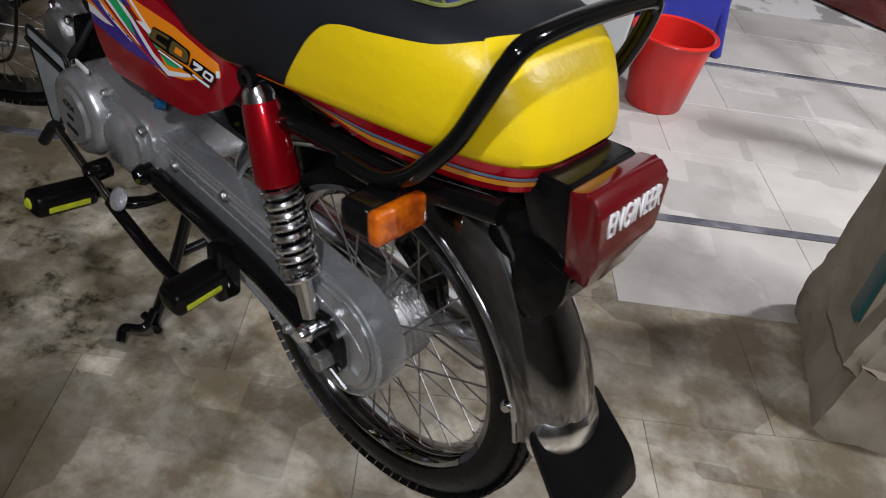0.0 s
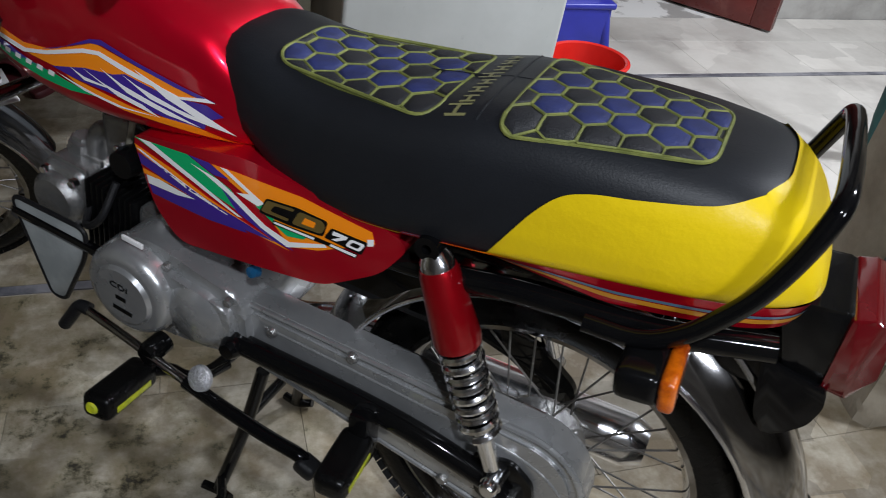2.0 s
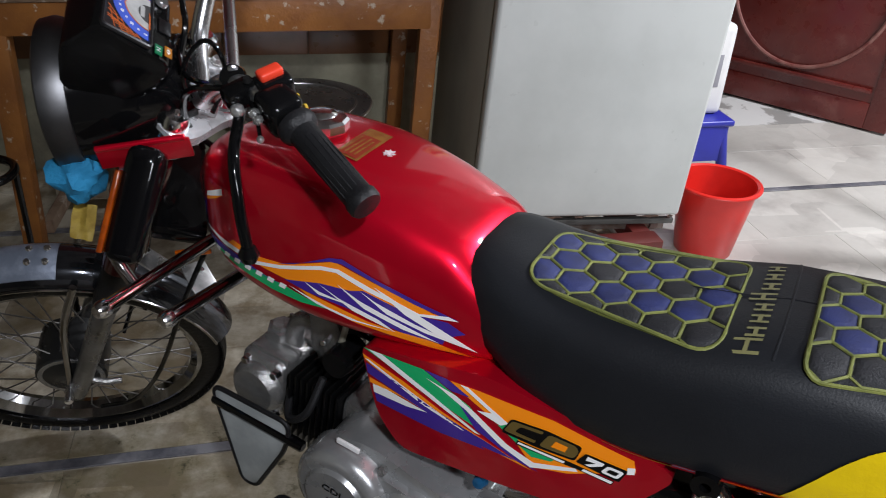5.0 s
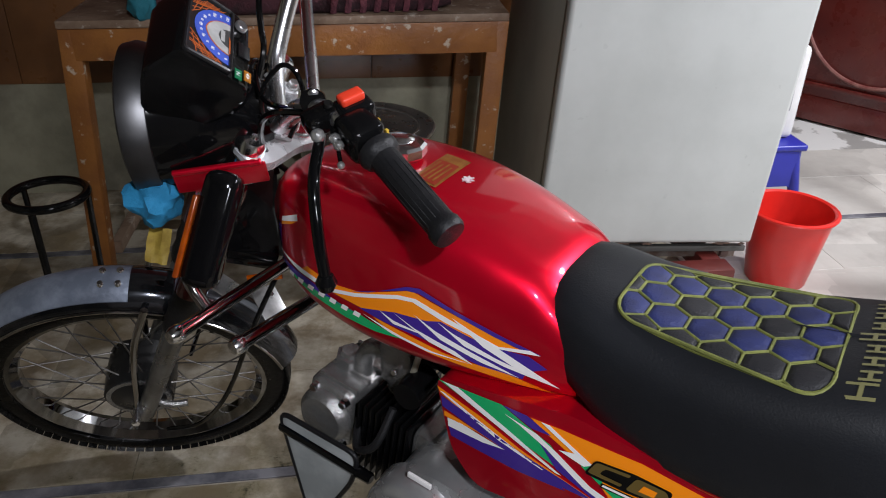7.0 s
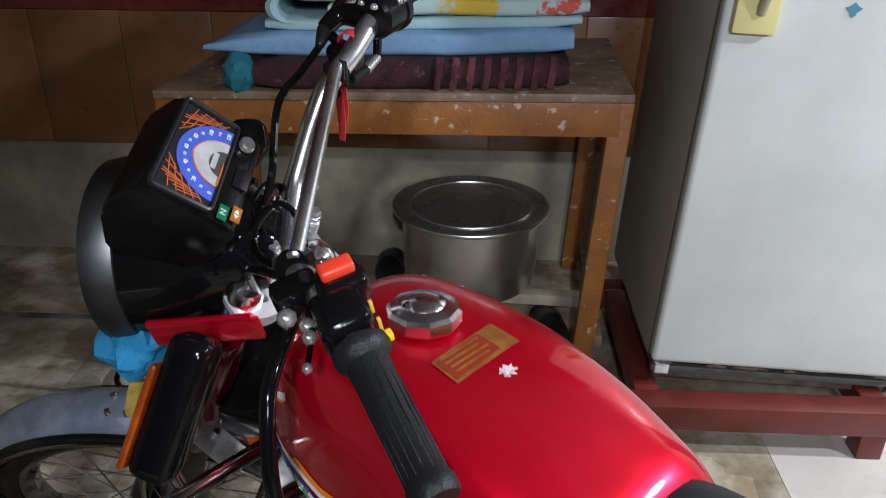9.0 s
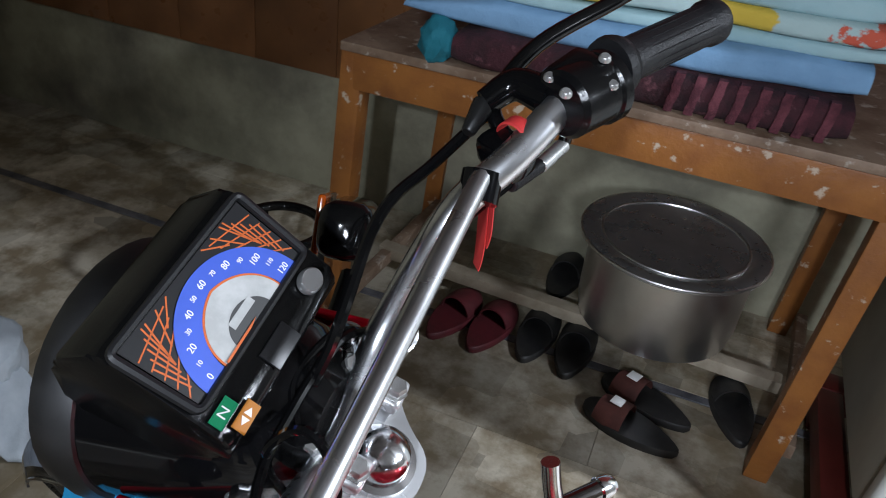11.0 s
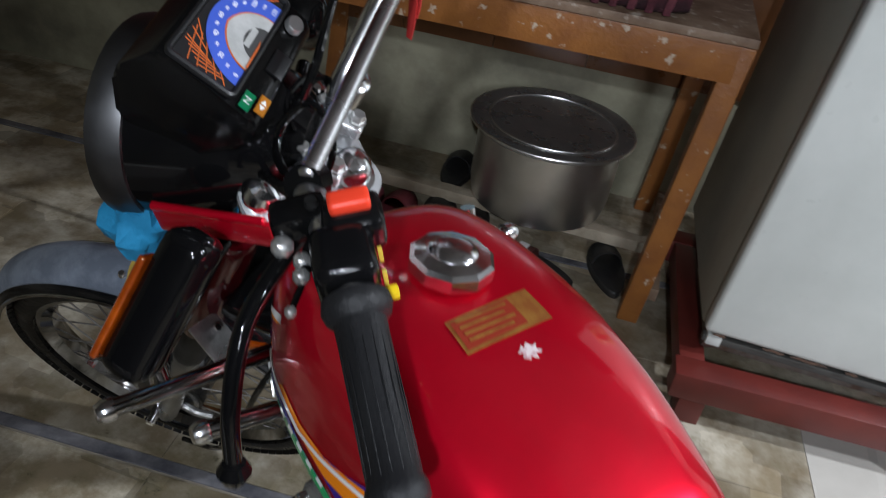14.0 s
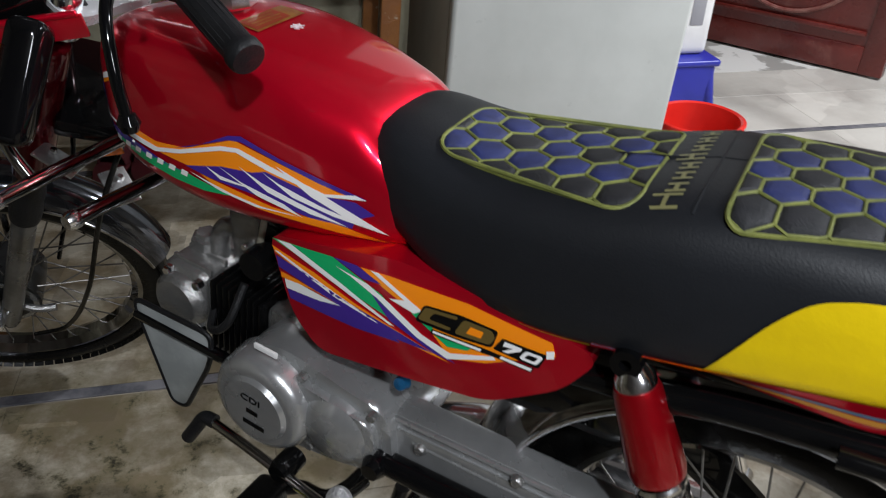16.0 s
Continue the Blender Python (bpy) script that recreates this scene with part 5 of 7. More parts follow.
for k in range(4):
    part("head_bolt", lathe([(0.0, 0.012), (0.006, 0.012), (0.008, 0.009), (0.008, 0.0), (0.0, 0.0)], 6, eng @ axis((-0.165 - 0.055 * (k % 2), -0.058, -0.042 + 0.084 * (k // 2)), (0, -1, 0))), CHROME, bike)
part("coil", lathe([(0, 0.03), (0.02, 0.03), (0.022, 0.02), (0.022, -0.02), (0, -0.02)], 20, axis((-0.655, -0.05, 0.61), (0, -1, 0))), PLASTIC, bike)
part("plug_cap", tube([(-0.76, -0.05, 0.50), (-0.735, -0.088, 0.485), (-0.70, -0.09, 0.51), (-0.69, -0.06, 0.56)], 0.006, 8), GRIP, bike)
part("blue_cap", lathe([(0, 0.012), (0.008, 0.010), (0.010, 0.0), (0, 0)], 16, axis((-0.415, -0.100, 0.545), (0, -1, 0.3))), surface("blue_cap", (0.01, 0.07, 0.16), 0.25), bike)
for x, z in ((-0.548, 0.508), (-0.445, 0.492), (-0.655, 0.395), (-0.545, 0.392)):
    part("case_bolt", lathe([(0.0, 0.010), (0.006, 0.010), (0.007, 0.008), (0.007, 0.0), (0.0, 0.0)], 6, axis((x, -0.118, z), (0, -1, 0))), ALLOY, bike)
# splash plate below the engine
tri = rounded([(-0.872, 0.496), (-0.722, 0.486), (-0.735, 0.43), (-0.80, 0.318), (-0.828, 0.318)], 0.022, 5)
guard = part("splash_plate", plate(tri, -0.103, -0.099, 0.001), surface("grey_plate", (0.34, 0.36, 0.36), 0.4, 0, (0.26, 0.28, 0.28), 12), bike, "grey triangular splash plate edged in black rubber")
part("edging", tube([(x, -0.101, z) for x, z in tri], 0.004, 8, 1, closed=True), GRIP, guard)
part("guard_bar", rod((-0.872, -0.10, 0.468), (-0.70, -0.10, 0.452), 0.009, 8), BLACK, bike)

# ---- front of the motorcycle, turned to the left with the handlebar ----
def front(name, bm, mat, label="", parent=None):
    return part(name, moved(bm, S), mat, parent or bike, label)


ZINC = surface("zinc_plate", (0.72, 0.72, 0.71), 0.30, 0.8, (0.45, 0.45, 0.44), 30, rough_vary=0.08)
DARK = surface("dark_metal", (0.010, 0.010, 0.010), 0.3, 0.3, (0.02, 0.02, 0.02), 10, rough_vary=0.1)
def lower(name, bm, mat, label="", parent=None):
    return part(name, moved(bm, FORK), mat, parent or bike, label)


for s in (-1, 1):
    b = Vector((FRONT.x + 0.012, s * 0.072, FRONT.z - 0.012))
    leg = lower("fork_leg", lathe([(0.0, -0.02), (0.013, -0.02), (0.016, -0.01), (0.017, 0.05), (0.0185, 0.25), (0.0185, 0.30), (0.015, 0.305), (0.015, 0.40), (0.0, 0.40)], 20, axis(b, UP)), surface("fork_alloy", (0.30, 0.297, 0.29), 0.30, 0.8, (0.20, 0.197, 0.19), 12, rough_vary=0.08), "dull alloy fork leg")
    # red darkened in the paint itself for the shade under the headlamp
    lower("fork_cover", lathe([(0.0, 0.40), (0.026, 0.40), (0.027, 0.42), (0.027, 0.63), (0.025, 0.64), (0.0, 0.64)], 20, axis(b, UP)), surface("shaded_red_paint", (0.10, 0.002, 0.006), 0.22, 0.4, (0.07, 0.002, 0.005), 6, coat=0.8, spec=0.1), "red fork cover, its colour darkened for shade", leg)
    lower("fork_boot", lathe([(0.0, 0.29), (0.022, 0.29), (0.024, 0.31), (0.022, 0.33), (0.024, 0.35), (0.022, 0.37), (0.024, 0.39), (0.022, 0.405), (0.0, 0.405)], 18, axis(b, UP)), GRIP, "", leg)
    front("cap_nut", lathe([(0.0, 0.016), (0.004, 0.016), (0.005, 0.012), (0.014, 0.010), (0.018, 0.004), (0.0185, -0.012), (0.021, -0.014), (0.022, -0.028), (0.020, -0.050), (0.0, -0.050)], 24, axis((-0.945, s * 0.067, 0.945), UP)), CHROME, "domed chrome fork cap", leg)
    front("headlamp_ear", box((0.115, 0.006, 0.030), (-0.988, s * 0.092, 0.921), 0.002), RED, "red headlamp bracket")
    front("ear_flange", rod((-1.045, s * 0.0925, 0.938), (-0.935, s * 0.0925, 0.938), 0.0045, 10), RED)
    front("ear_bolt", lathe([(0.0, 0.008), (0.008, 0.008), (0.010, 0.004), (0.010, 0.0), (0.0, 0.0)], 12, axis((-1.015, s * 0.10, 0.905), (0, s, 0))), CHROME)
hub = next(o for o in bike.children if o.name.startswith("front_wheel"))
lower("brake_drum", lathe([(0.0, -0.052), (0.05, -0.05), (0.062, -0.042), (0.064, 0.0), (0.062, 0.046), (0.03, 0.056), (0.0, 0.056)], 36, Matrix.Translation(FRONT) @ Matrix.Rotation(radians(90), 4, "X")), DARK, "dark brake drum", hub)
lower("axle", rod(FRONT + Vector((0, -0.105, 0)), FRONT + Vector((0, 0.105, 0)), 0.008, 10), CHROME, "", hub)
lower("brake_arm", tube([FRONT + Vector(p) for p in ((0.02, -0.055, 0.0), (0.055, -0.062, -0.015), (0.085, -0.06, -0.02))], 0.007, 8), ALLOY, "", hub)
rear_hub = next(o for o in bike.children if o.name.startswith("rear_wheel"))
part("brake_drum", lathe([(0.0, -0.045), (0.05, -0.043), (0.062, -0.038), (0.064, -0.030), (0.058, -0.024), (0.064, -0.018), (0.058, -0.012), (0.064, -0.006), (0.058, 0.0), (0.064, 0.006), (0.064, 0.046), (0.03, 0.056), (0.0, 0.056)], 36, Matrix.Translation(REAR) @ Matrix.Rotation(radians(90), 4, "X")), ALLOY, rear_hub, "finned alloy brake drum")
# tread blocks on the tyres
for owner, centre, m, R in ((rear_hub, REAR, Matrix(), 0.285), (hub, FRONT, FORK, 0.2765)):
    bm = bmesh.new()
    for k in range(90):
        a = 2 * math.pi * k / 90
        for y, dr in ((-0.021, 0.0075), (0.0, 0.0), (0.021, 0.0075)):
            off = 0.5 * (y == 0.0)
            aa = a + off * 2 * math.pi / 90
            mm = Matrix.Translation(centre) @ Matrix.Rotation(-aa, 4, "Y") @ Matrix.Translation((R - dr, y, 0)) @ Matrix.Rotation(radians(-32) * (1 if y > 0 else -1 if y < 0 else 0), 4, "Z")
            bmesh.ops.create_cube(bm, size=1, matrix=m @ mm @ Matrix.Diagonal((0.0030, 0.017, 0.0165, 1)))
    tread = part("tread", bm, RUBBER, owner, smooth=False)
    tread["kind"] = "stuff"

# mudguard stays, fender end plate and rods below the fork
lower("front_stay", tube([FRONT + Vector(p) for p in ((0.0, -0.07, 0.0), (0.05, -0.066, 0.18), (0.10, -0.06, 0.285))], 0.006, 8), SMOKE)
lower("front_stay", tube([FRONT + Vector(p) for p in ((0.0, 0.07, 0.0), (0.05, 0.066, 0.18), (0.10, 0.06, 0.285))], 0.006, 8), SMOKE)
part("crash_rod", tube([(-0.885, 0.03, 0.725), (-0.888, -0.10, 0.718), (-0.891, -0.242, 0.710)], 0.0095, 12), SMOKE, bike, "dull chromed guard rod")
part("rod_cap", lathe([(0.0, 0.012), (0.008, 0.011), (0.012, 0.004), (0.012, -0.006), (0.0, -0.006)], 14, axis((-0.891, -0.242, 0.710), (0, -1, 0))), CHROME, bike)
part("crash_rod", tube([(-0.897, -0.186, 0.715), (-0.915, -0.19, 0.745), (-0.935, -0.185, 0.768)], 0.008, 10), SMOKE, bike)
part("crash_rod", tube([(-0.850, 0.05, 0.665), (-0.862, -0.06, 0.658), (-0.878, -0.158, 0.649)], 0.0105, 12), SMOKE, bike)
part("rod_cap", lathe([(0.0, 0.012), (0.009, 0.011), (0.013, 0.004), (0.013, -0.006), (0.0, -0.006)], 14, axis((-0.878, -0.158, 0.649), (0, -1, 0))), CHROME, bike)
part("crash_rod", tube([(-0.885, 0.03, 0.755), (-0.890, 0.13, 0.772), (-0.894, 0.236, 0.781)], 0.0095, 12), SMOKE, bike)
part("rod_cap", lathe([(0.0, 0.012), (0.008, 0.011), (0.012, 0.004), (0.012, -0.006), (0.0, -0.006)], 14, axis((-0.894, 0.236, 0.781), (0, 1, 0.05))), CHROME, bike)
part("crash_rod", tube([(-0.895, 0.182, 0.778), (-0.904, 0.180, 0.80), (-0.910, 0.178, 0.822)], 0.009, 10), CHROME, bike)
for at, yaw, tip in (((-0.953, -0.109, 0.694), 25, 35), ((-0.945, -0.030, 0.622), -15, 40)):
    turn = Matrix.Translation(at) @ Matrix.Rotation(radians(yaw), 4, "Z") @ Matrix.Rotation(radians(tip), 4, "Y")
    br = part("bracket", moved(box((0.058, 0.040, 0.0035), (0, 0, 0), 0.0015), turn), ZINC, bike, "pale zinc bracket")
    part("bracket_bolt", moved(lathe([(0.0, 0.007), (0.004, 0.007), (0.006, 0.004), (0.006, 0.0), (0.0, 0.0)], 6), turn @ Matrix.Translation((-0.012, 0.006, 0.0018))), CHROME, br)
tag = bmesh.new()
bmesh.ops.create_grid(tag, x_segments=6, y_segments=6, size=0.5)
for v in tag.verts:
    v.co.z = 0.25 * noise.noise(v.co * 3)
bmesh.ops.solidify(tag, geom=tag.faces[:], thickness=0.03)
part("tag", moved(tag, Matrix.Translation((-0.996, -0.172, 0.772)) @ Matrix.Rotation(radians(70), 4, "X") @ Matrix.Rotation(radians(30), 4, "Y") @ Matrix.Diagonal((0.030, 0.050, 0.030, 1))), surface("yellow_tag", (0.42, 0.30, 0.05), 0.6, 0, (0.30, 0.20, 0.03), 60), bike, "crumpled yellow tag")
part("cable_loop", tube([(-0.862, -0.070, 0.930), (-0.866, -0.086, 0.960), (-0.859, -0.090, 0.990), (-0.848, -0.082, 1.012), (-0.836, -0.074, 1.022), (-0.825, -0.066, 1.012), (-0.819, -0.062, 0.985), (-0.824, -0.066, 0.960), (-0.820, -0.090, 0.940)], 0.0032, 8), BLACK, bike, "black cable loop")

# headlamp and instrument housing
lampd = (-1, 0, 0.08)
lamp_at = (-1.008, 0, 0.950)
shell_ob = front("headlamp", lathe([(0.0, -0.09), (0.040, -0.09), (0.066, -0.06), (0.082, 0.0), (0.093, 0.055), (0.088, 0.06), (0.0, 0.062)], 40, axis(lamp_at, lampd)), BLACK, "glossy black headlamp shell")
front("rim", lathe([(0.086, 0.05), (0.095, 0.052), (0.100, 0.068), (0.097, 0.084), (0.088, 0.088), (0.086, 0.084), (0.084, 0.06)], 40, axis(lamp_at, lampd), closed=True), surface("lamp_rim", (0.16, 0.16, 0.165), 0.40, 1.0, (0.11, 0.11, 0.115), 9, rough_vary=0.06), "grey lamp rim", shell_ob)
front("glass", lathe([(0.089, 0.084), (0.06, 0.096), (0.03, 0.101), (0.0, 0.102)], 40, axis(lamp_at, lampd)), surface("lamp_glass", (0.5, 0.5, 0.5), 0.08, 0.6), "", shell_ob)
PANEL = Matrix.Translation((-0.951, 0, 1.051)) @ Matrix.Rotation(radians(46), 4, "Y") @ Matrix.Translation((-0.0121, 0, 0)) @ Matrix.Diagonal((0.78, 0.92, 1, 1))
prof = rounded([(-0.062, 0.004), (0.058, 0.0), (0.064, -0.03), (0.03, -0.085), (-0.05, -0.10), (-0.085, -0.05)], 0.012, 4)
clock = front("speedometer", moved(plate(prof, -0.074, 0.074, 0.006), PANEL), PLASTIC, "black speedometer housing with blue dial")


def panel(name, bm, mat, label="", up=0.0):
    return front(name, moved(bm, PANEL @ Matrix.Translation((0, 0, up))), mat, label, clock)


def flat(outline, up, thick=0.0006):
    bm = bmesh.new()
    lo = [bm.verts.new((x, y, up)) for x, y in outline]
    f = bm.faces.new(lo)
    r = bmesh.ops.extrude_face_region(bm, geom=[f])
    for v in r["geom"]:
        if isinstance(v, bmesh.types.BMVert):
            v.co.z += thick
    return bm


def arc(r0, r1, a0, a1, cx, cy, n=36, squash=1.0):
    out = [(cx - squash * r1 * math.cos(a), cy + r1 * math.sin(a)) for a in (a0 + (a1 - a0) * k / n for k in range(n + 1))]
    out += [(cx - squash * r0 * math.cos(a), cy + r0 * math.sin(a)) for a in (a1 - (a1 - a0) * k / n for k in range(n + 1))]
    return out


DIAL_BLUE = surface("dial_blue", (0.05, 0.10, 0.50), 0.4, 0, (0.045, 0.09, 0.44), 30)
DIAL_GREY = surface("dial_grey", (0.46, 0.46, 0.45), 0.4, 0, (0.36, 0.36, 0.35), 40)
DIAL_ORANGE = surface("dial_orange", (0.52, 0.11, 0.02), 0.4)
DIAL_BLACK = surface("dial_black", (0.010, 0.010, 0.011), 0.35)
h = math.pi / 2
panel("rim", tube([Vector((x, y, 0.0045)) for x, y in rounded([(-0.056, -0.071), (-0.054, 0.071), (0.019, 0.068), (0.019, -0.068)], 0.006, 4)], 0.0035, 8, 1, closed=True), DIAL_BLACK, "raised black rim")
panel("dial_field", flat([(-0.052, -0.066), (-0.050, 0.066), (0.018, 0.064), (0.018, -0.064)], 0.0035), DIAL_BLACK)
panel("dial_band", flat(arc(0.036, 0.056, -h, h, 0.017, 0.0, squash=1.08), 0.0045), DIAL_BLUE, "blue dial band with white figures")
def pick(r, lift):
    """A half ring drawn out to a point at its middle."""
    out = []
    for k in range(37):
        a = -h + math.pi * k / 36
        q = r + lift * (1 - abs(a) / h) ** 1.5
        out.append((0.017 - q * math.cos(a), q * math.sin(a)))
    return out


panel("dial_line", flat(pick(0.0352, 0.0075), 0.0052, 0.0002), DIAL_ORANGE)
panel("dial_ring", flat(pick(0.0338, 0.0070), 0.0055, 0.0002), DIAL_GREY, "grey inner ring")
panel("dial_disc", flat(pick(0.020, 0.0), 0.0058, 0.0002), surface("dial_dark", (0.05, 0.05, 0.05), 0.4))
panel("needle", flat([(0.016, -0.004), (0.014, 0.004), (0.0145, -0.033), (0.0165, -0.033)], 0.0064, 0.0008), DIAL_ORANGE, "orange needle")
panel("odometer_bar", flat([(0.0, -0.012), (0.0, 0.013), (0.007, 0.013), (0.007, -0.012)], 0.0061, 0.0002), DIAL_GREY)
for s in (-1, 1):
    strokes = [((-0.046 + 0.008 * k, s * (0.026 + 0.004 * k)), (-0.036 + 0.011 * k, s * 0.064)) for k in range(5)]
    strokes += [((-0.020 + 0.006 * k, s * (0.050 + 0.002 * k)), (-0.049 + 0.006 * k, s * (0.046 + 0.004 * k))) for k in range(5)]
    strokes += [((-0.049, s * (0.020 + 0.011 * k)), (-0.034 + 0.010 * k, s * (0.036 + 0.008 * k))) for k in range(3)]
    for (px, py), (qx, qy) in strokes:
        d = Vector((qx - px, qy - py)).normalized() * 0.00055
        panel("dial_hatch", flat([(px - d.y, py + d.x), (qx - d.y, qy + d.x), (qx + d.y, qy - d.x), (px + d.y, py - d.x)], 0.0041, 0.0003), DIAL_ORANGE)
for k in range(13):
    a = -h + 0.12 + (math.pi - 0.24) * k / 12
    at = Matrix.Translation((0.017 - 1.08 * 0.0465 * math.cos(a), 0.0465 * math.sin(a), 0.0053)) @ Matrix.Rotation(radians(90), 4, "Z")
    lettering(str(k * 10), 0.0078 if k % 2 == 0 else 0.0055, S @ PANEL @ at, WHITE, clock, 0.0002, 0.8)
panel("glass_edge", flat([(0.0185, -0.066), (0.0185, 0.066), (0.0215, 0.066), (0.0215, -0.066)], 0.004), DIAL_BLACK)
panel("neutral_lamp", flat([(0.028, -0.070), (0.028, -0.050), (0.040, -0.050), (0.040, -0.070)], 0.0028, 0.0012), surface("green_lamp", (0.01, 0.20, 0.08), 0.3), "green neutral lamp")
lettering("N", 0.011, S @ PANEL @ Matrix.Translation((0.034, -0.060, 0.0043)) @ Matrix.Rotation(radians(90), 4, "Z"), WHITE, clock, 0.0002)
panel("turn_lamp", flat([(0.044, -0.064), (0.044, -0.043), (0.056, -0.043), (0.056, -0.064)], 0.0024, 0.0012), surface("orange_lamp", (0.42, 0.15, 0.01), 0.3), "orange turn lamp")
for s in (-1, 1):
    panel("arrow", flat([(0.0465, -0.0535 + s * 0.001), (0.050, -0.0535 + s * 0.0065), (0.0535, -0.0535 + s * 0.001)], 0.0037, 0.0003), WHITE)
panel("trip_knob", lathe([(0.0, 0.006), (0.009, 0.006), (0.0105, 0.004), (0.0105, 0.0), (0.0, 0.0)], 24, Matrix.Translation((0.036, 0.052, 0.002))), surface("silver_knob", (0.5, 0.5, 0.5), 0.3, 0.8), "silver knob")
panel("slot", box((0.02, 0.03, 0.002), (0.044, 0.0, 0.002), 0.0005), DIAL_BLACK)

# yoke and handlebar
yoke = rounded([(-0.088, -0.067), (-0.064, -0.094), (-0.036, -0.088), (0.006, -0.036), (0.034, -0.018), (0.034, 0.018), (0.006, 0.036), (-0.036, 0.088), (-0.064, 0.094), (-0.088, 0.067), (-0.072, 0.03), (-0.072, -0.03)], 0.016)
YOKE = Matrix.Translation(STEM - UP * 0.02) @ Matrix.Rotation(RAKE, 4, "Y")
bm = bmesh.new()
lo = [bm.verts.new((x, y, -0.007)) for x, y in yoke]
f = bm.faces.new(lo)
r = bmesh.ops.extrude_face_region(bm, geom=[f])
bmesh.ops.translate(bm, vec=(0, 0, 0.014), verts=[v for v in r["geom"] if isinstance(v, bmesh.types.BMVert)])
YOKE_METAL = surface("bright_alloy", (0.80, 0.81, 0.82), 0.26, 0.55, (0.70, 0.71, 0.72), 14, rough_vary=0.08)
bridge = front("top_yoke", moved(bm, YOKE), YOKE_METAL, "bright alloy top yoke")
front("stem_nut", lathe([(0.0, 0.030), (0.010, 0.029), (0.017, 0.024), (0.020, 0.014), (0.021, 0.007), (0.026, 0.006), (0.027, 0.0), (0.0, 0.0)], 28, axis(STEM - UP * 0.014, UP)), CHROME, "domed chrome stem nut", bridge)
for s in (-1, 1):
    y = s * 0.032 + 0.006
    front("clamp", moved(box((0.052, 0.024, 0.016), (-0.031, y, 0.033), 0.005, segs=3), YOKE), YOKE_METAL, "handlebar clamp", bridge)
    for dx in (-0.048, -0.014):
        front("clamp_bolt", lathe([(0.0, 0.011), (0.006, 0.011), (0.0075, 0.009), (0.0075, 0.003), (0.0095, 0.003), (0.0095, 0.0), (0.0, 0.0)], 6, YOKE @ Matrix.Translation((dx, y, 0.040))), ZINC, "", bridge)
    front("clamp_riser", moved(box((0.046, 0.022, 0.022), (-0.031, y, 0.015), 0.004), YOKE), YOKE_METAL, "", bridge)
front("lower_yoke", moved(box((0.08, 0.19, 0.03), (-0.02, 0, -0.17), 0.01), YOKE), BLACK, "")
front("key_switch", lathe([(0.0, 0.012), (0.012, 0.012), (0.014, 0.009), (0.019, 0.007), (0.019, -0.02), (0.0, -0.02)], 24, axis((-0.905, 0.072, 0.965), (0.5, 0, 0.85))), CHROME, "chrome ignition switch")
bar = [(-0.735, -0.335, 1.025), (-0.765, -0.28, 1.037), (-0.80, -0.215, 1.05), (-0.835, -0.17, 1.057), (-0.868, -0.125, 1.035), (-0.903, -0.072, 0.975), (-0.910, -0.034, 0.954), (-0.910, 0, 0.952)]
bar += [(x, -y + (0.025 if y < -0.2 else 0.0), z + (0.035 if y < -0.2 else 0.008)) for x, y, z in bar[-2::-1]]
front("handlebar", tube(bar, 0.0118, 16, 6), BAR, "chromed handlebar")
front("brace", rod((-0.850, -0.148, 1.066), (-0.850, 0.148, 1.066), 0.0072, 12), BAR, "chromed handlebar brace")
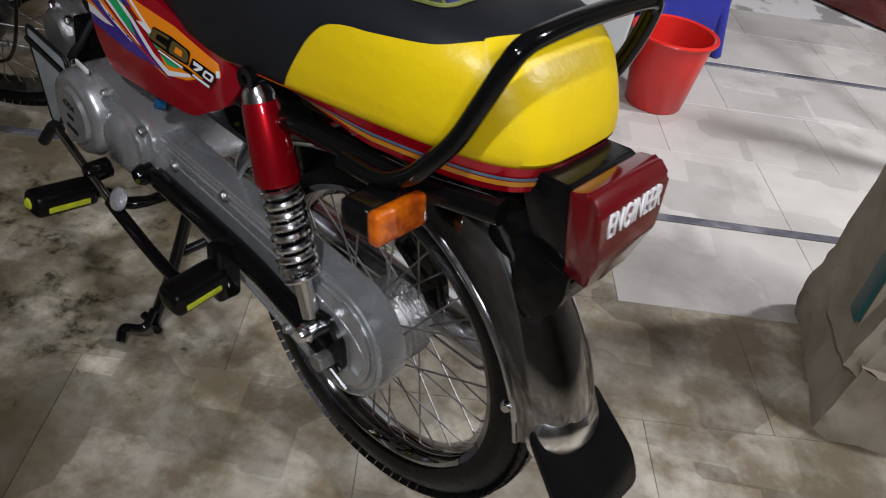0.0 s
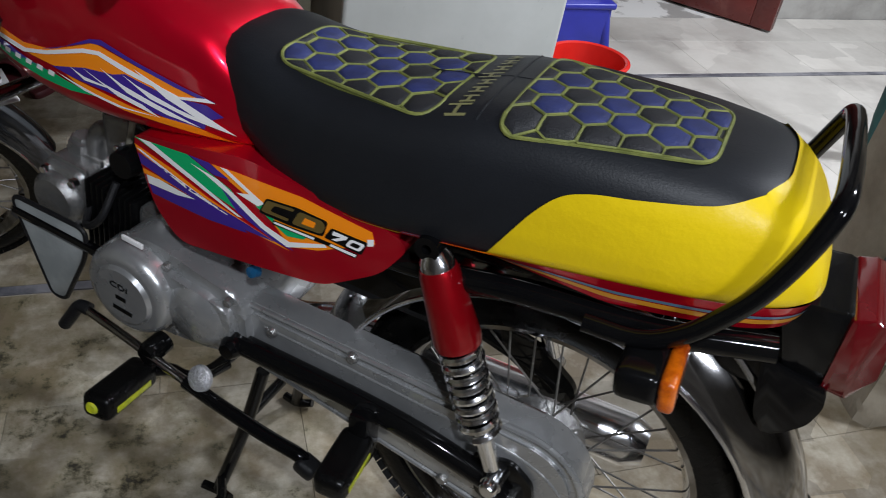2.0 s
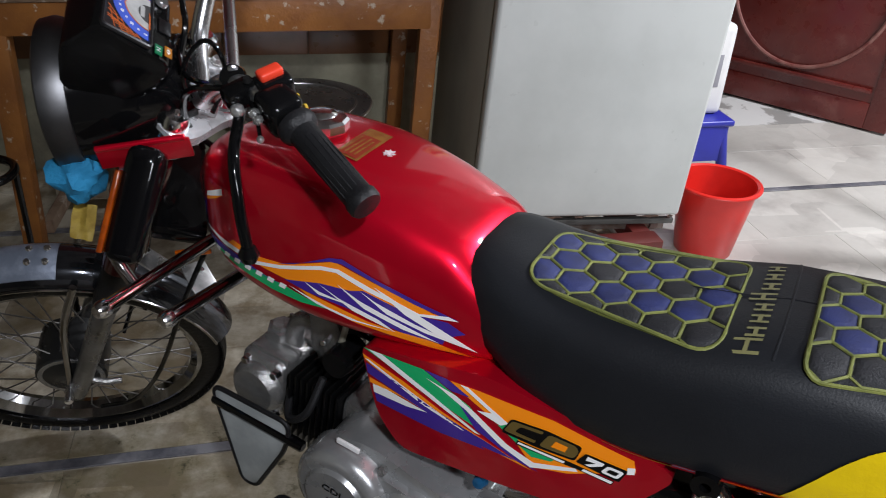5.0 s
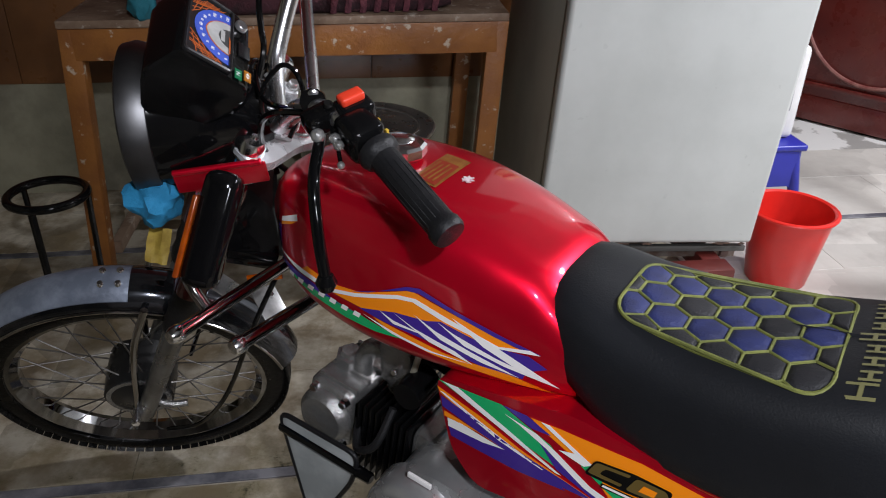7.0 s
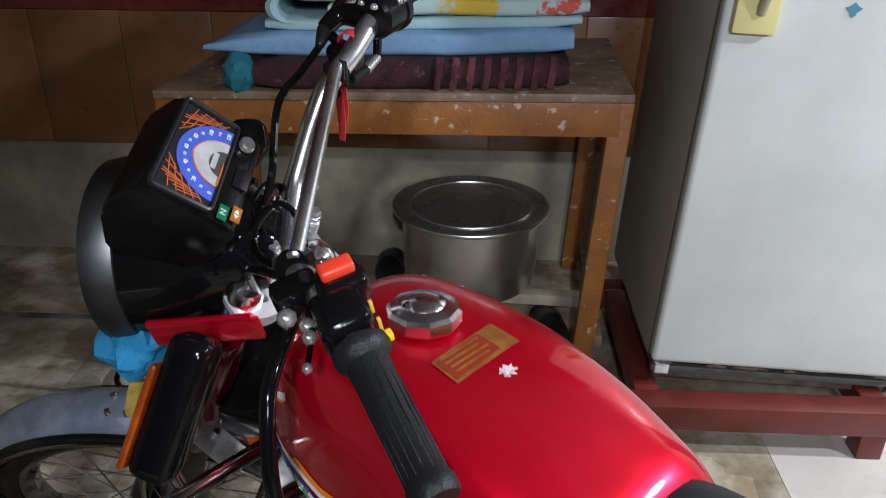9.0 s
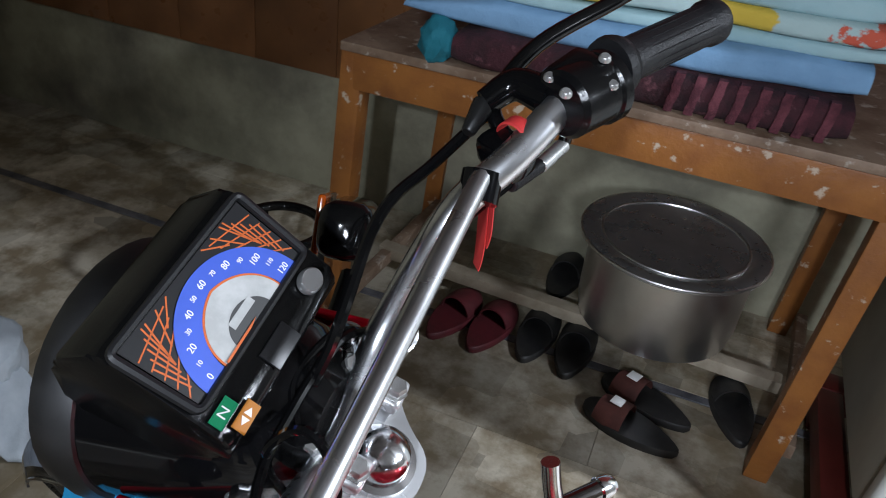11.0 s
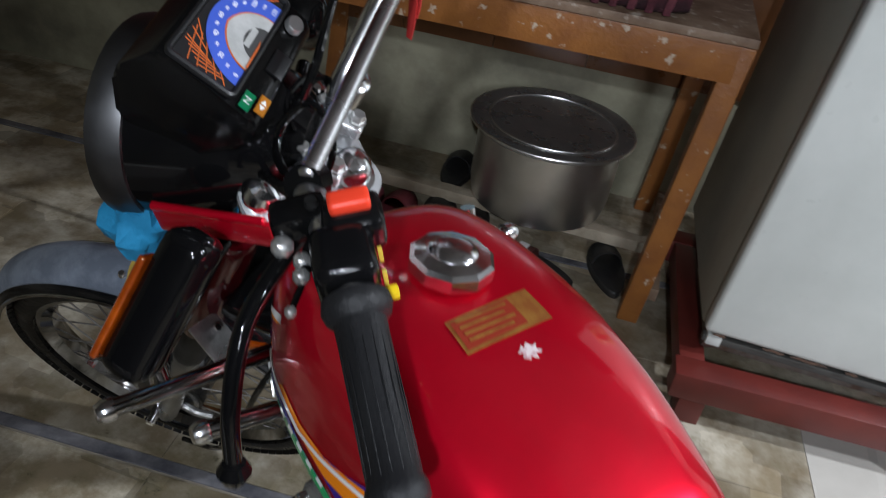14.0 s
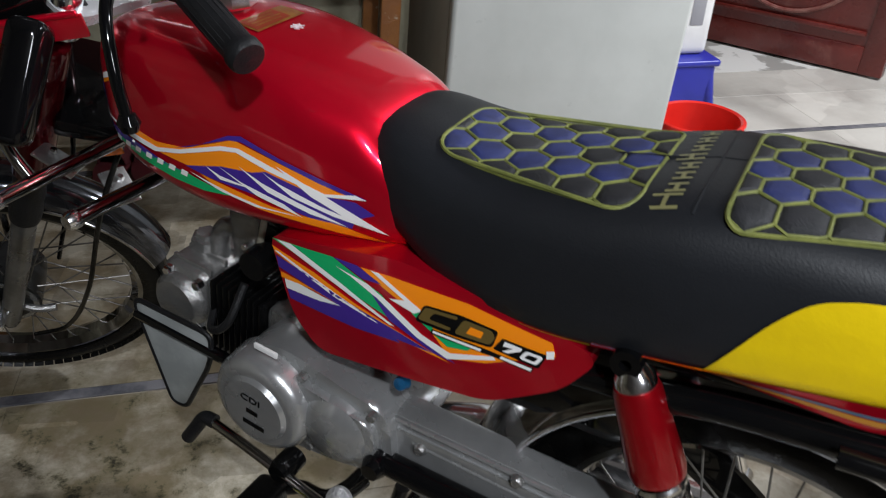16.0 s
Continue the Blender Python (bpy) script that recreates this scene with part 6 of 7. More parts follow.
for s in (-1, 1):
    front("brace_clamp", tube([(-0.852, s * 0.135, 1.05), (-0.852, s * 0.152, 1.062)], 0.0145, 12, 2), BLACK)
    lift = Vector((0.0, 0.025, 0.035)) if s > 0 else Vector()
    a, b = Vector((-0.735, s * 0.338, 1.025)) + lift, Vector((-0.792, s * 0.228, 1.048)) + lift
    d = (a - b).normalized()
    L = (a - b).length
    grip = front("grip", lathe([(0.0, 0.0), (0.022, 0.0), (0.023, 0.006), (0.021, 0.012), (0.0168, 0.016), (0.0155, L * 0.5), (0.0165, L - 0.012), (0.0185, L - 0.008), (0.0185, L), (0.0165, L + 0.004), (0.0, L + 0.005)], 24, axis(b, d)), GRIP, "black rubber handgrip")
    for k in range(16):
        q = 2 * math.pi * k / 16
        u = d.cross(Vector((0, 0, 1))).normalized()
        v = u.cross(d)
        o = (u * math.cos(q) + v * math.sin(q)) * 0.0162
        front("rib", rod(b + o * 0.985 + d * 0.02, b + o * 0.985 + d * (L - 0.014), 0.00055, 5), GRIP, "", grip)
    block = front("switch_block", moved(box((0.042, 0.046, 0.044), (0, 0, 0), 0.012, segs=3), Matrix.Translation(Vector((-0.806, s * 0.204, 1.050)) + lift * 0.9) @ Matrix.Rotation(radians(-26 * s), 4, "Z")), PLASTIC, "black switch block")
    front("lever_mount", moved(box((0.04, 0.026, 0.026), (0, 0, 0), 0.008), Matrix.Translation((-0.845, s * 0.178, 1.058)) @ Matrix.Rotation(radians(-30 * s), 4, "Z")), BLACK, "", block)
    front("screw", lathe([(0.0, 0.005), (0.004, 0.005), (0.005, 0.0), (0.0, 0.0)], 12, axis((-0.835, s * 0.176, 1.072), (0, 0, 1))), DARK, "", block)
    if s > 0:
        mid = Vector((-0.802, 0.224, 1.080))
        along = Vector((0.057, 0.110, -0.023)).normalized()
        front("throttle_housing", lathe([(0.0, -0.024), (0.021, -0.024), (0.0245, -0.020), (0.0245, 0.012), (0.0265, 0.014), (0.0265, 0.022), (0.022, 0.026), (0.0, 0.026)], 28, axis(mid, along)), PLASTIC, "round throttle housing", block)
        for dx, dy, dz in ((-0.020, -0.012, 0.020), (0.012, 0.010, 0.024), (-0.004, -0.030, 0.022), (0.020, -0.002, 0.012)):
            front("screw", lathe([(0.0, 0.0035), (0.0030, 0.0035), (0.0042, 0.002), (0.0045, 0.0), (0.0, 0.0)], 10, axis(mid + Vector((dx, dy, dz)), (0.2, -0.1, 1))), ZINC, "", block)
        front("lever_perch", tube([(-0.822, 0.214, 1.082), (-0.850, 0.222, 1.084), (-0.868, 0.205, 1.078)], 0.014, 12, 4, taper=lambda t: 1.0 - 0.3 * t), BLACK, "black brake lever perch", block)
        front("cable_boot", rod((-0.872, 0.178, 1.072), (-0.868, 0.205, 1.078), 0.0052, 12, r2=0.0085), DARK, "", block)
    if s < 0:
        front("toggle", moved(box((0.028, 0.016, 0.011), (0, 0, 0), 0.004, segs=3), S.inverted() @ Matrix.Translation((-0.700, -0.119, 1.021)) @ S.to_3x3().to_4x4() @ Matrix.Rotation(radians(26), 4, "Z")), surface("red_switch", (0.75, 0.05, 0.02), 0.4), "red switch", block)
        front("toggle_seat", moved(box((0.042, 0.034, 0.032), (0, 0, -0.020), 0.010, segs=3), S.inverted() @ Matrix.Translation((-0.698, -0.120, 1.021)) @ S.to_3x3().to_4x4() @ Matrix.Rotation(radians(26), 4, "Z")), PLASTIC, "", block)
        for k in range(3):
            front("mark", moved(box((0.003, 0.004, 0.012), (0.0235, -0.016 + 0.016 * k, 0.004 * (k % 2)), 0.0005), Matrix.Translation((-0.806, -0.204, 1.050)) @ Matrix.Rotation(radians(26), 4, "Z")), surface("yellow_mark", (0.6, 0.4, 0.05), 0.5), "", block)
        front("yellow_button", moved(box((0.009, 0.008, 0.008), (0.026, -0.020, -0.012), 0.002), Matrix.Translation((-0.806, -0.204, 1.050)) @ Matrix.Rotation(radians(26), 4, "Z")), surface("yellow_button", (0.7, 0.5, 0.01), 0.4), "", block)
part("clutch_lever", tube([(-0.735, -0.125, 0.985), (-0.712, -0.160, 0.975), (-0.690, -0.195, 0.950), (-0.672, -0.212, 0.900), (-0.664, -0.214, 0.858)], 0.0065, 10), BLACK, bike, "black clutch lever")
part("lever_ball", lathe([(0.0, -0.012), (0.008, -0.009), (0.012, 0.0), (0.008, 0.009), (0.0, 0.012)], 16, axis((-0.663, -0.214, 0.852), (0, 0, 1))), BLACK, bike)
front("brake_lever", tube([(-0.845, 0.185, 1.062), (-0.865, 0.215, 1.072), (-0.850, 0.275, 1.082), (-0.810, 0.35, 1.078), (-0.795, 0.385, 1.074)], 0.0062, 10), BLACK, "black brake lever")
front("cable_end", rod((-0.826, 0.256, 1.006), (-0.836, 0.222, 1.010), 0.0060, 10), ZINC, "bright cable adjuster")
front("cable_sleeve", rod((-0.836, 0.224, 1.010), (-0.848, 0.186, 1.022), 0.0062, 10, r2=0.0075), GRIP)
front("cable_elbow", tube([(-0.812, 0.236, 1.058), (-0.820, 0.258, 1.035), (-0.826, 0.258, 1.008)], 0.0055, 10), BLACK)
# bright nuts and cable ends below the switch block
for p, r in (((-0.715, -0.157, 0.986), 0.0080), ((-0.696, -0.152, 0.985), 0.0065), ((-0.686, -0.158, 0.982), 0.006), ((-0.672, -0.172, 0.968), 0.0042)):
    part("cable_nut", lathe([(0.0, -r), (r * 0.75, -r * 0.7), (r, -r * 0.2), (r, r * 0.3), (r * 0.6, r * 0.75), (0.0, r)], 8, axis(p, (0.4, -0.7, 0.6))), ZINC, bike, "bright zinc nut")
    part("cable_stub", rod(p, Vector(p) + Vector((-0.035, 0.035, 0.012)), r * 0.55, 8), BLACK, bike)
# red ribbon tied to the handlebar
RIBBON = surface("red_ribbon", (0.62, 0.04, 0.035), 0.6, 0, (0.5, 0.03, 0.03), 20)
knot = Vector((-0.838, 0.184, 1.068))
turn = axis(knot, (0.38, 0.90, -0.1))
rib = front("ribbon", skin([[turn @ Vector((r * math.cos(t), r * math.sin(t), h)) for r, h in ((0.0135, -0.006), (0.0150, -0.005), (0.0150, 0.005), (0.0135, 0.006))] for t in (2 * math.pi * k / 24 for k in range(24))], closed=True), RIBBON, "red cloth ribbon tied round the bar")
for side, drop in ((0.0, 0.104), (0.006, 0.080)):
    rings = []
    for k in range(13):
        t = k / 12
        p = S.inverted() @ (S @ knot + Vector((side - 0.016 * t - 0.004 * math.sin(5 * t), -0.014 + 0.004 * t, -0.008 - drop * t)))
        w = S.to_3x3().inverted() @ Vector((0.0038 + 0.0060 * math.sin(math.pi * t * 0.8), -0.002, 0.0015 * math.sin(7 * t)))
        q = S.to_3x3().inverted() @ Vector((0, 0.0009, 0))
        rings.append([p - w, p + w, p + w + q, p - w + q])
    front("ribbon_end", skin(rings), RIBBON, "", rib)
# cables
for pts, r in (
    ([(-0.866, 0.200, 1.072), (-0.892, 0.158, 1.057), (-0.909, 0.125, 1.052), (-0.914, 0.095, 1.045), (-0.914, 0.055, 1.030), (-0.914, 0.025, 1.018), (-0.935, -0.01, 0.96), (-0.93, -0.03, 0.86)], 0.0042),
    ([(-0.848, 0.186, 1.022), (-0.872, 0.140, 1.018), (-0.892, 0.105, 1.006), (-0.910, 0.070, 0.985), (-0.930, 0.045, 0.93), (-0.93, 0.03, 0.86)], 0.0038),
    ([(-0.845, -0.165, 1.055), (-0.90, -0.12, 1.03), (-0.925, -0.085, 0.985), (-0.93, -0.06, 0.92), (-0.90, -0.04, 0.85)], 0.004),
    ([(-0.84, -0.16, 1.05), (-0.905, -0.09, 1.02), (-0.925, -0.02, 1.0), (-0.925, 0.05, 0.985), (-0.92, 0.09, 0.93)], 0.0035),
    ([(-0.92, -0.03, 0.99), (-0.935, 0.0, 1.0), (-0.93, 0.05, 0.99), (-0.93, 0.075, 0.95)], 0.003),
    ([(-0.99, 0.03, 0.86), (-1.04, 0.07, 0.72), (-1.10, 0.075, 0.55), (-1.2, 0.065, 0.35)], 0.004),
    ([(-0.88, -0.03, 0.82), (-1.0, -0.11, 0.66), (-1.10, -0.10, 0.45), (-1.18, -0.075, 0.33), (-1.25, -0.06, 0.30)], 0.004),
):
    front("cable", tube(pts, r, 8, 8), BLACK, "black control cable")
# front indicators
for s in (-1, 1):
    u = S.to_3x3().inverted() @ Vector((-0.04, 0.50, 0.86))
    u = Vector((u.x, -s * u.y, u.z)).normalized()
    w = u.cross(Vector((1, 0, 0))).normalized()
    e = w.cross(u)
    m2 = Matrix.Translation((-1.012, s * 0.185, 0.915 if s < 0 else 0.942)) @ Matrix((e, w, u)).transposed().to_4x4()
    ind = front("front_indicator", moved(box((0.045, 0.048, 0.142), (0.012, 0, 0.012), 0.019, segs=4), m2), BLACK, "black front indicator with amber lens")
    # darker copy of the amber; the front's shade is put into its colour
    front("lens", moved(box((0.007, 0.050, 0.100), (-0.012, 0, -0.002), 0.003, segs=3), m2), surface("shaded_amber", (0.34, 0.062, 0.002), 0.14, 0, (0.22, 0.035, 0.002), 45, (0.4, 0.6), coat=0.8), "amber lens", ind)
    front("stalk", rod((-0.99, s * 0.085, 0.89), (-0.995, s * 0.16, 0.91), 0.008, 10), BLACK, "", ind)
front("reflector", box((0.05, 0.006, 0.014), (-0.975, -0.105, 0.735), 0.002), AMBER, "amber side reflector")
front("horn", lathe([(0.0, 0.02), (0.03, 0.018), (0.038, 0.01), (0.038, -0.01), (0.02, -0.025), (0.0, -0.025)], 28, axis((-1.0, 0.03, 0.74), (-1, 0, -0.1))), BLACK, "round black horn")
# blue rag stuffed under the headlamp
bm = bmesh.new()
bmesh.ops.create_icosphere(bm, subdivisions=3, radius=0.042)
for v in bm.verts:
    d = v.co.normalized()
    v.co *= 1 + 0.5 * noise.noise(d * 1.7) + 0.14 * noise.noise(d * 4.5)
moved(bm, Matrix.Translation((-0.988, -0.168, 0.842)) @ Matrix.Diagonal((0.85, 0.75, 0.75, 1)))
part("rag", bm, surface("blue_cloth", (0.02, 0.24, 0.46), 0.8, 0, (0.015, 0.19, 0.38), 12, bump=0.3, bump_scale=120), bike, "crumpled blue polythene rag")
# kick starter and brake pedal on the far side
part("kick_lever", tube([(-0.56, 0.12, 0.40), (-0.55, 0.16, 0.47), (-0.58, 0.17, 0.60), (-0.60, 0.175, 0.68)], 0.009, 10), CHROME, bike, "chromed kick starter")
part("kick_pedal", rod((-0.60, 0.16, 0.685), (-0.60, 0.24, 0.685), 0.010, 10), CHROME, bike)

# ---- room details ----
# brown tiles on the wall behind the table
tile_mesh = None
for col in range(14):
    w, hgt = 0.2985, 0.445
    x0, z0 = -3.16 + 0.30 * col, 0.445
    if x0 + w > 0.94:
        continue
    if tile_mesh is None:
        ob = part("tile", box((w, 0.012, hgt), (0, 0, 0), 0.003), TILE)
        tile_mesh = ob.data
    else:
        ob = new("tile", tile_mesh)
    ob.parent = wall_north
    ob.matrix_world = ROOM @ Matrix.Translation((x0 + w / 2, 3.494, z0 + hgt / 2))
slab("wall_paint", -3.2, 0.95, 3.490, 3.4995, 0.892, 2.9, MAROON, label="maroon painted upper wall")

# floor slabs between dark strips
slab_mesh = {}
V0 = 1.955
for band in range(-5, 2):
    for sub in range(3):
        for col in range(14):
            x0 = -3.18 + 0.525 * col + (0.26 if sub % 2 else 0.0)
            y0 = V0 + 1.05 * band + 0.03 + sub * 0.338
            w, d = 0.5241, 0.3371
            if y0 > 3.62 or y0 < -3.1 or x0 + w > 4.2:
                continue
            d = min(d, 3.655 - y0)
            pale = y0 > 1.60 and x0 > 0.15
            key = (round(d, 3), pale)
            if key not in slab_mesh:
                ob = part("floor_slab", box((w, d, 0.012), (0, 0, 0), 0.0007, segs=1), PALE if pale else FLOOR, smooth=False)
                slab_mesh[key] = ob.data
            else:
                ob = new("floor_slab", slab_mesh[key])
            ob.parent = floor
            ob.matrix_world = ROOM @ Matrix.Translation((x0 + w / 2, y0 + d / 2, FZ - 0.006))
for band in range(-4, 2):
    bm = box((7.3, 0.028, 0.012), (0.5, 0, 0), 0.001, segs=1)
    ob = part("floor_strip", bm, STRIP, floor, "dark grey marble strip", smooth=False)
    ob.matrix_world = ROOM @ Matrix.Translation((0, V0 + 1.05 * band + 0.0145, FZ - 0.0061))


# folded bedding on the table
def cloth_layer(name, x0, x1, y0, y1, z0, z1, mat, parent, label="", point=0.0, seed=0.0, ruck=1.0):
    """One soft folded layer: rounded front, rucked surface, its far end drawn to a point where asked."""
    rings, n, m = [], 44, 36
    for i in range(m + 1):
        u = i / m
        end = min(1.0, 5.0 * min(u, 1 - u) + 0.55) ** 0.6
        thin = 1.16 * (min(1.0, 0.45 + 3.0 * u) if point else 1.0)
        ring = []
        for q in range(n):
            a = 2 * math.pi * q / n
            c, w = math.cos(a), math.sin(a)
            y = (y0 + y1) / 2 + (y1 - y0) / 2 * math.copysign(abs(c) ** 0.22, c) * (0.93 + 0.07 * end)
            z = (z1 - z0) / 2 * math.copysign(abs(w) ** 0.5, w) * end * thin
            x = x0 + (x1 - x0) * u
            big = noise.noise(Vector((x * 3.3, y * 4.0, seed)))
            fine = noise.noise(Vector((x * 13.0, y * 7.0 + z * 22, seed + 5)))
            if point:
                x -= point * max(0.0, 1 - 5 * u) * (0.6 + 0.4 * math.cos(a + 2.6))
            lean = 0.016 * ruck * big + 0.005 * ruck * fine
            top = max(0.0, w)
            ring.append((x, y + lean * (1 if c < 0 else 0.5), (z0 + z1) / 2 + z + ruck * (0.007 * big + 0.003 * fine) * top + 0.010 * ruck * noise.noise(Vector((x * 4.0, 0.0, seed * 0.31))) * (z0 > 0.05)))
        rings.append(ring)
    return part(name, skin(rings), mat, parent, label)


def bedding(name, label):
    at = ROOM @ Matrix.Translation((-1.30, 0, 0.802)) @ Matrix.Rotation(radians(-TABLE_TILT), 4, "Y") @ Matrix.Translation((1.30, 0, 0))
    return thing(name, label, "bedding", "bedding on the table", at=at)


MAROON_CLOTH = surface("maroon_velvet", (0.050, 0.011, 0.017), 0.9, 0, (0.022, 0.007, 0.010), 16, (0.42, 0.58), bump=0.5, bump_scale=120, third=(0.12, 0.045, 0.055), third_scale=34, third_spread=(0.60, 0.68))
STRIPE_CLOTH = surface("rug_stripe", (0.135, 0.035, 0.048), 0.9, 0, (0.06, 0.012, 0.02), 22, (0.4, 0.6), bump=0.5, bump_scale=140)
SKY_CLOTH = surface("pale_blue_cloth", (0.20, 0.35, 0.54), 0.85, 0, (0.16, 0.29, 0.46), 5, bump=0.35, bump_scale=40)
MINT_CLOTH = surface("mint_cloth", (0.34, 0.49, 0.52), 0.85, 0, (0.29, 0.44, 0.48), 6, bump=0.35, bump_scale=40)
FLORAL = surface("floral_cloth", (0.38, 0.50, 0.50), 0.85, 0, (0.55, 0.40, 0.05), 7, (0.50, 0.54), bump=0.35, bump_scale=40, third=(0.50, 0.09, 0.05), third_scale=9, third_spread=(0.585, 0.61))
TEAL_CLOTH = surface("teal_cloth", (0.015, 0.15, 0.20), 0.8, 0, (0.012, 0.12, 0.16), 12, bump=0.3, bump_scale=80)
rug = bedding("folded_rug", "folded dark maroon velvet rug with woven stripes")
cloth_layer("body", -1.05, -0.28, 2.83, 3.24, 0.0, 0.070, MAROON_CLOTH, rug, seed=1.0, ruck=0.6)
for k in range(8):
    x = -0.600 + 0.039 * k
    rings = []
    for i in range(11):
        t = i / 10
        z = 0.002 + 0.074 * t
        drift = 0.010 * t + 0.003 * noise.noise(Vector((k * 3.0, t * 3, 0)))
        w = 0.0085 + 0.002 * noise.noise(Vector((k * 5.0, t * 4, 2)))
        y = 2.826 - 0.004 * math.sin(math.pi * t) + 0.035 * max(0, t - 0.75)
        rings.append([(x + drift - w, y, z), (x + drift, y - 0.003, z), (x + drift + w, y, z), (x + drift + w, y + 0.016, z), (x + drift - w, y + 0.016, z)])
    part("stripe", skin(rings), STRIPE_CLOTH, rug, "paler woven stripe")
sheet = bedding("folded_sheet", "folded pale blue sheet lying on the rug")
cloth_layer("body", -1.12, -0.268, 2.862, 3.28, 0.074, 0.132, SKY_CLOTH, sheet, point=0.055, seed=3.0)
quilt_ob = bedding("folded_quilt", "folded mint quilt with yellow and red flowers")
cloth_layer("fold", -1.02, -0.25, 2.885, 3.28, 0.136, 0.166, MINT_CLOTH, quilt_ob, seed=11.0)
cloth_layer("flowered_fold", -0.86, -0.235, 2.878, 3.28, 0.164, 0.205, FLORAL, quilt_ob, "fold printed with yellow and red flowers", seed=13.0)
cloth_layer("fold", -0.98, -0.24, 2.885, 3.28, 0.203, 0.246, MINT_CLOTH, quilt_ob, seed=17.0)
cloth_layer("fold", -1.00, -0.25, 2.890, 3.28, 0.244, 0.290, MINT_CLOTH, quilt_ob, seed=19.0)
# the quilt's rounded turn at its end
turn_line = [(-0.95 - 0.052 * math.sin(math.pi * k / 10), 0, 0.151 + 0.074 * (1 - math.cos(math.pi * k / 10)) / 2) for k in range(11)]
part("turned_end", skin([[(x + dx, y, z + dz) for y, dx, dz in ((2.89, 0.016, 0), (2.882, 0.0, 0.0), (2.89, -0.014, 0.0), (3.26, -0.014, 0.0), (3.27, 0.0, 0.0), (3.26, 0.016, 0.0))] for x, _, z in turn_line]), MINT_CLOTH, quilt_ob, "rounded turn of the quilt")
bm = bmesh.new()
bmesh.ops.create_icosphere(bm, subdivisions=3, radius=0.05)
for v in bm.verts:
    v.co *= 1 + 0.25 * noise.noise(v.co.normalized() * 2.5)
    v.co.x *= 0.8
    v.co.z = max(v.co.z, -0.045)
ob = part("cloth_ball", moved(bm, ROOM @ Matrix.Translation((-1.09, 2.86, 0.846))), TEAL_CLOTH)
tagged(ob, "small crumpled teal cloth bundle on the table", "cloth")


# shoes under the table
def sandal(at, yaw, sole_mat, strap_mat, label, size=0.26, closed_toe=False, mark=None):
    ob = thing("shoe", label, "shoe", "shoes under the table", at=Matrix.Translation((at[0], at[1], FZ)) @ Matrix.Rotation(yaw, 4, "Z"))
    rings = []
    L = size
    n = 24
    outline = []
    for k in range(n):
        a = 2 * math.pi * k / n
        x = L / 2 * math.cos(a)
        w = 0.046 + 0.010 * math.cos(a) - 0.006 * math.cos(2 * a)
        outline.append((x, w * math.copysign(abs(math.sin(a)) ** 0.8, math.sin(a))))
    rings = [[(x * f, y * f, z) for x, y in outline] for f, z in ((0.97, 0.0), (1.0, 0.006), (1.0, 0.018), (0.96, 0.022))]
    part("sole", skin(rings), sole_mat, ob)
    rings = []
    x0, x1 = (0.0, 0.115) if closed_toe else (0.01, 0.085)
    for i in range(11):
        x = x0 + (x1 - x0) * i / 10
        t = i / 10
        hgt = (0.052 - 0.028 * t * t) if closed_toe else 0.048 - 0.012 * t
        wid = 0.046 + 0.006 * math.sin(math.pi * t) - (0.024 * t ** 4 if closed_toe else 0.004 * t)
        rings.append([(x, wid * math.cos(a), 0.018 + hgt * math.sin(a)) for a in (math.pi * k / 12 for k in range(13))] +
                     [(x, (wid - 0.004) * math.cos(a), 0.018 + (hgt - 0.004) * math.sin(a)) for a in (math.pi * (12 - k) / 12 for k in range(13))])
    part("upper", skin(rings), strap_mat, ob)
    if mark:
        part("patch", box((0.03, 0.03, 0.003), (0.045, 0.0, 0.0655), 0.001), mark, ob)
    return ob


SHOE_RED = surface("maroon_rubber", (0.10, 0.012, 0.018), 0.6, 0, (0.07, 0.01, 0.014), 20)
SHOE_BLACK = surface("black_leather", (0.012, 0.012, 0.013), 0.55, 0, (0.025, 0.024, 0.023), 20)
SHOE_BROWN = surface("red_brown_strap", (0.11, 0.035, 0.028), 0.7, 0, (0.08, 0.025, 0.02), 30)
for at, yaw, a, b, lab, cl, mk in (
    ((-1.06, 2.93), 1.45, SHOE_RED, SHOE_RED, "dark red rubber slipper on the floor", True, None),
    ((-0.95, 2.94), 1.50, SHOE_RED, SHOE_RED, "dark red rubber slipper on the floor", True, None),
    ((-0.83, 2.98), 1.6, SHOE_BLACK, SHOE_BLACK, "black leather shoe on the floor", True, None),
    ((-0.72, 2.98), 1.65, SHOE_BLACK, SHOE_BLACK, "black leather shoe on the floor", True, None),
    ((-0.51, 2.775), 2.93, SHOE_BLACK, SHOE_BROWN, "black sandal with a red-brown strap and white mark", False, WHITE),
    ((-0.50, 2.885), 2.86, SHOE_BLACK, SHOE_BROWN, "black sandal with a red-brown strap and white mark", False, WHITE),
    ((-0.30, 2.98), 1.9, SHOE_BLACK, SHOE_BLACK, "worn dark sandal beside the table leg", False, None),
    ((-0.86, 3.30), 1.6, SHOE_BLACK, SHOE_BLACK, "black shoe behind the cross rail", True, None),
):
    sandal(at, yaw, a, b, lab, 0.25, cl, mk)

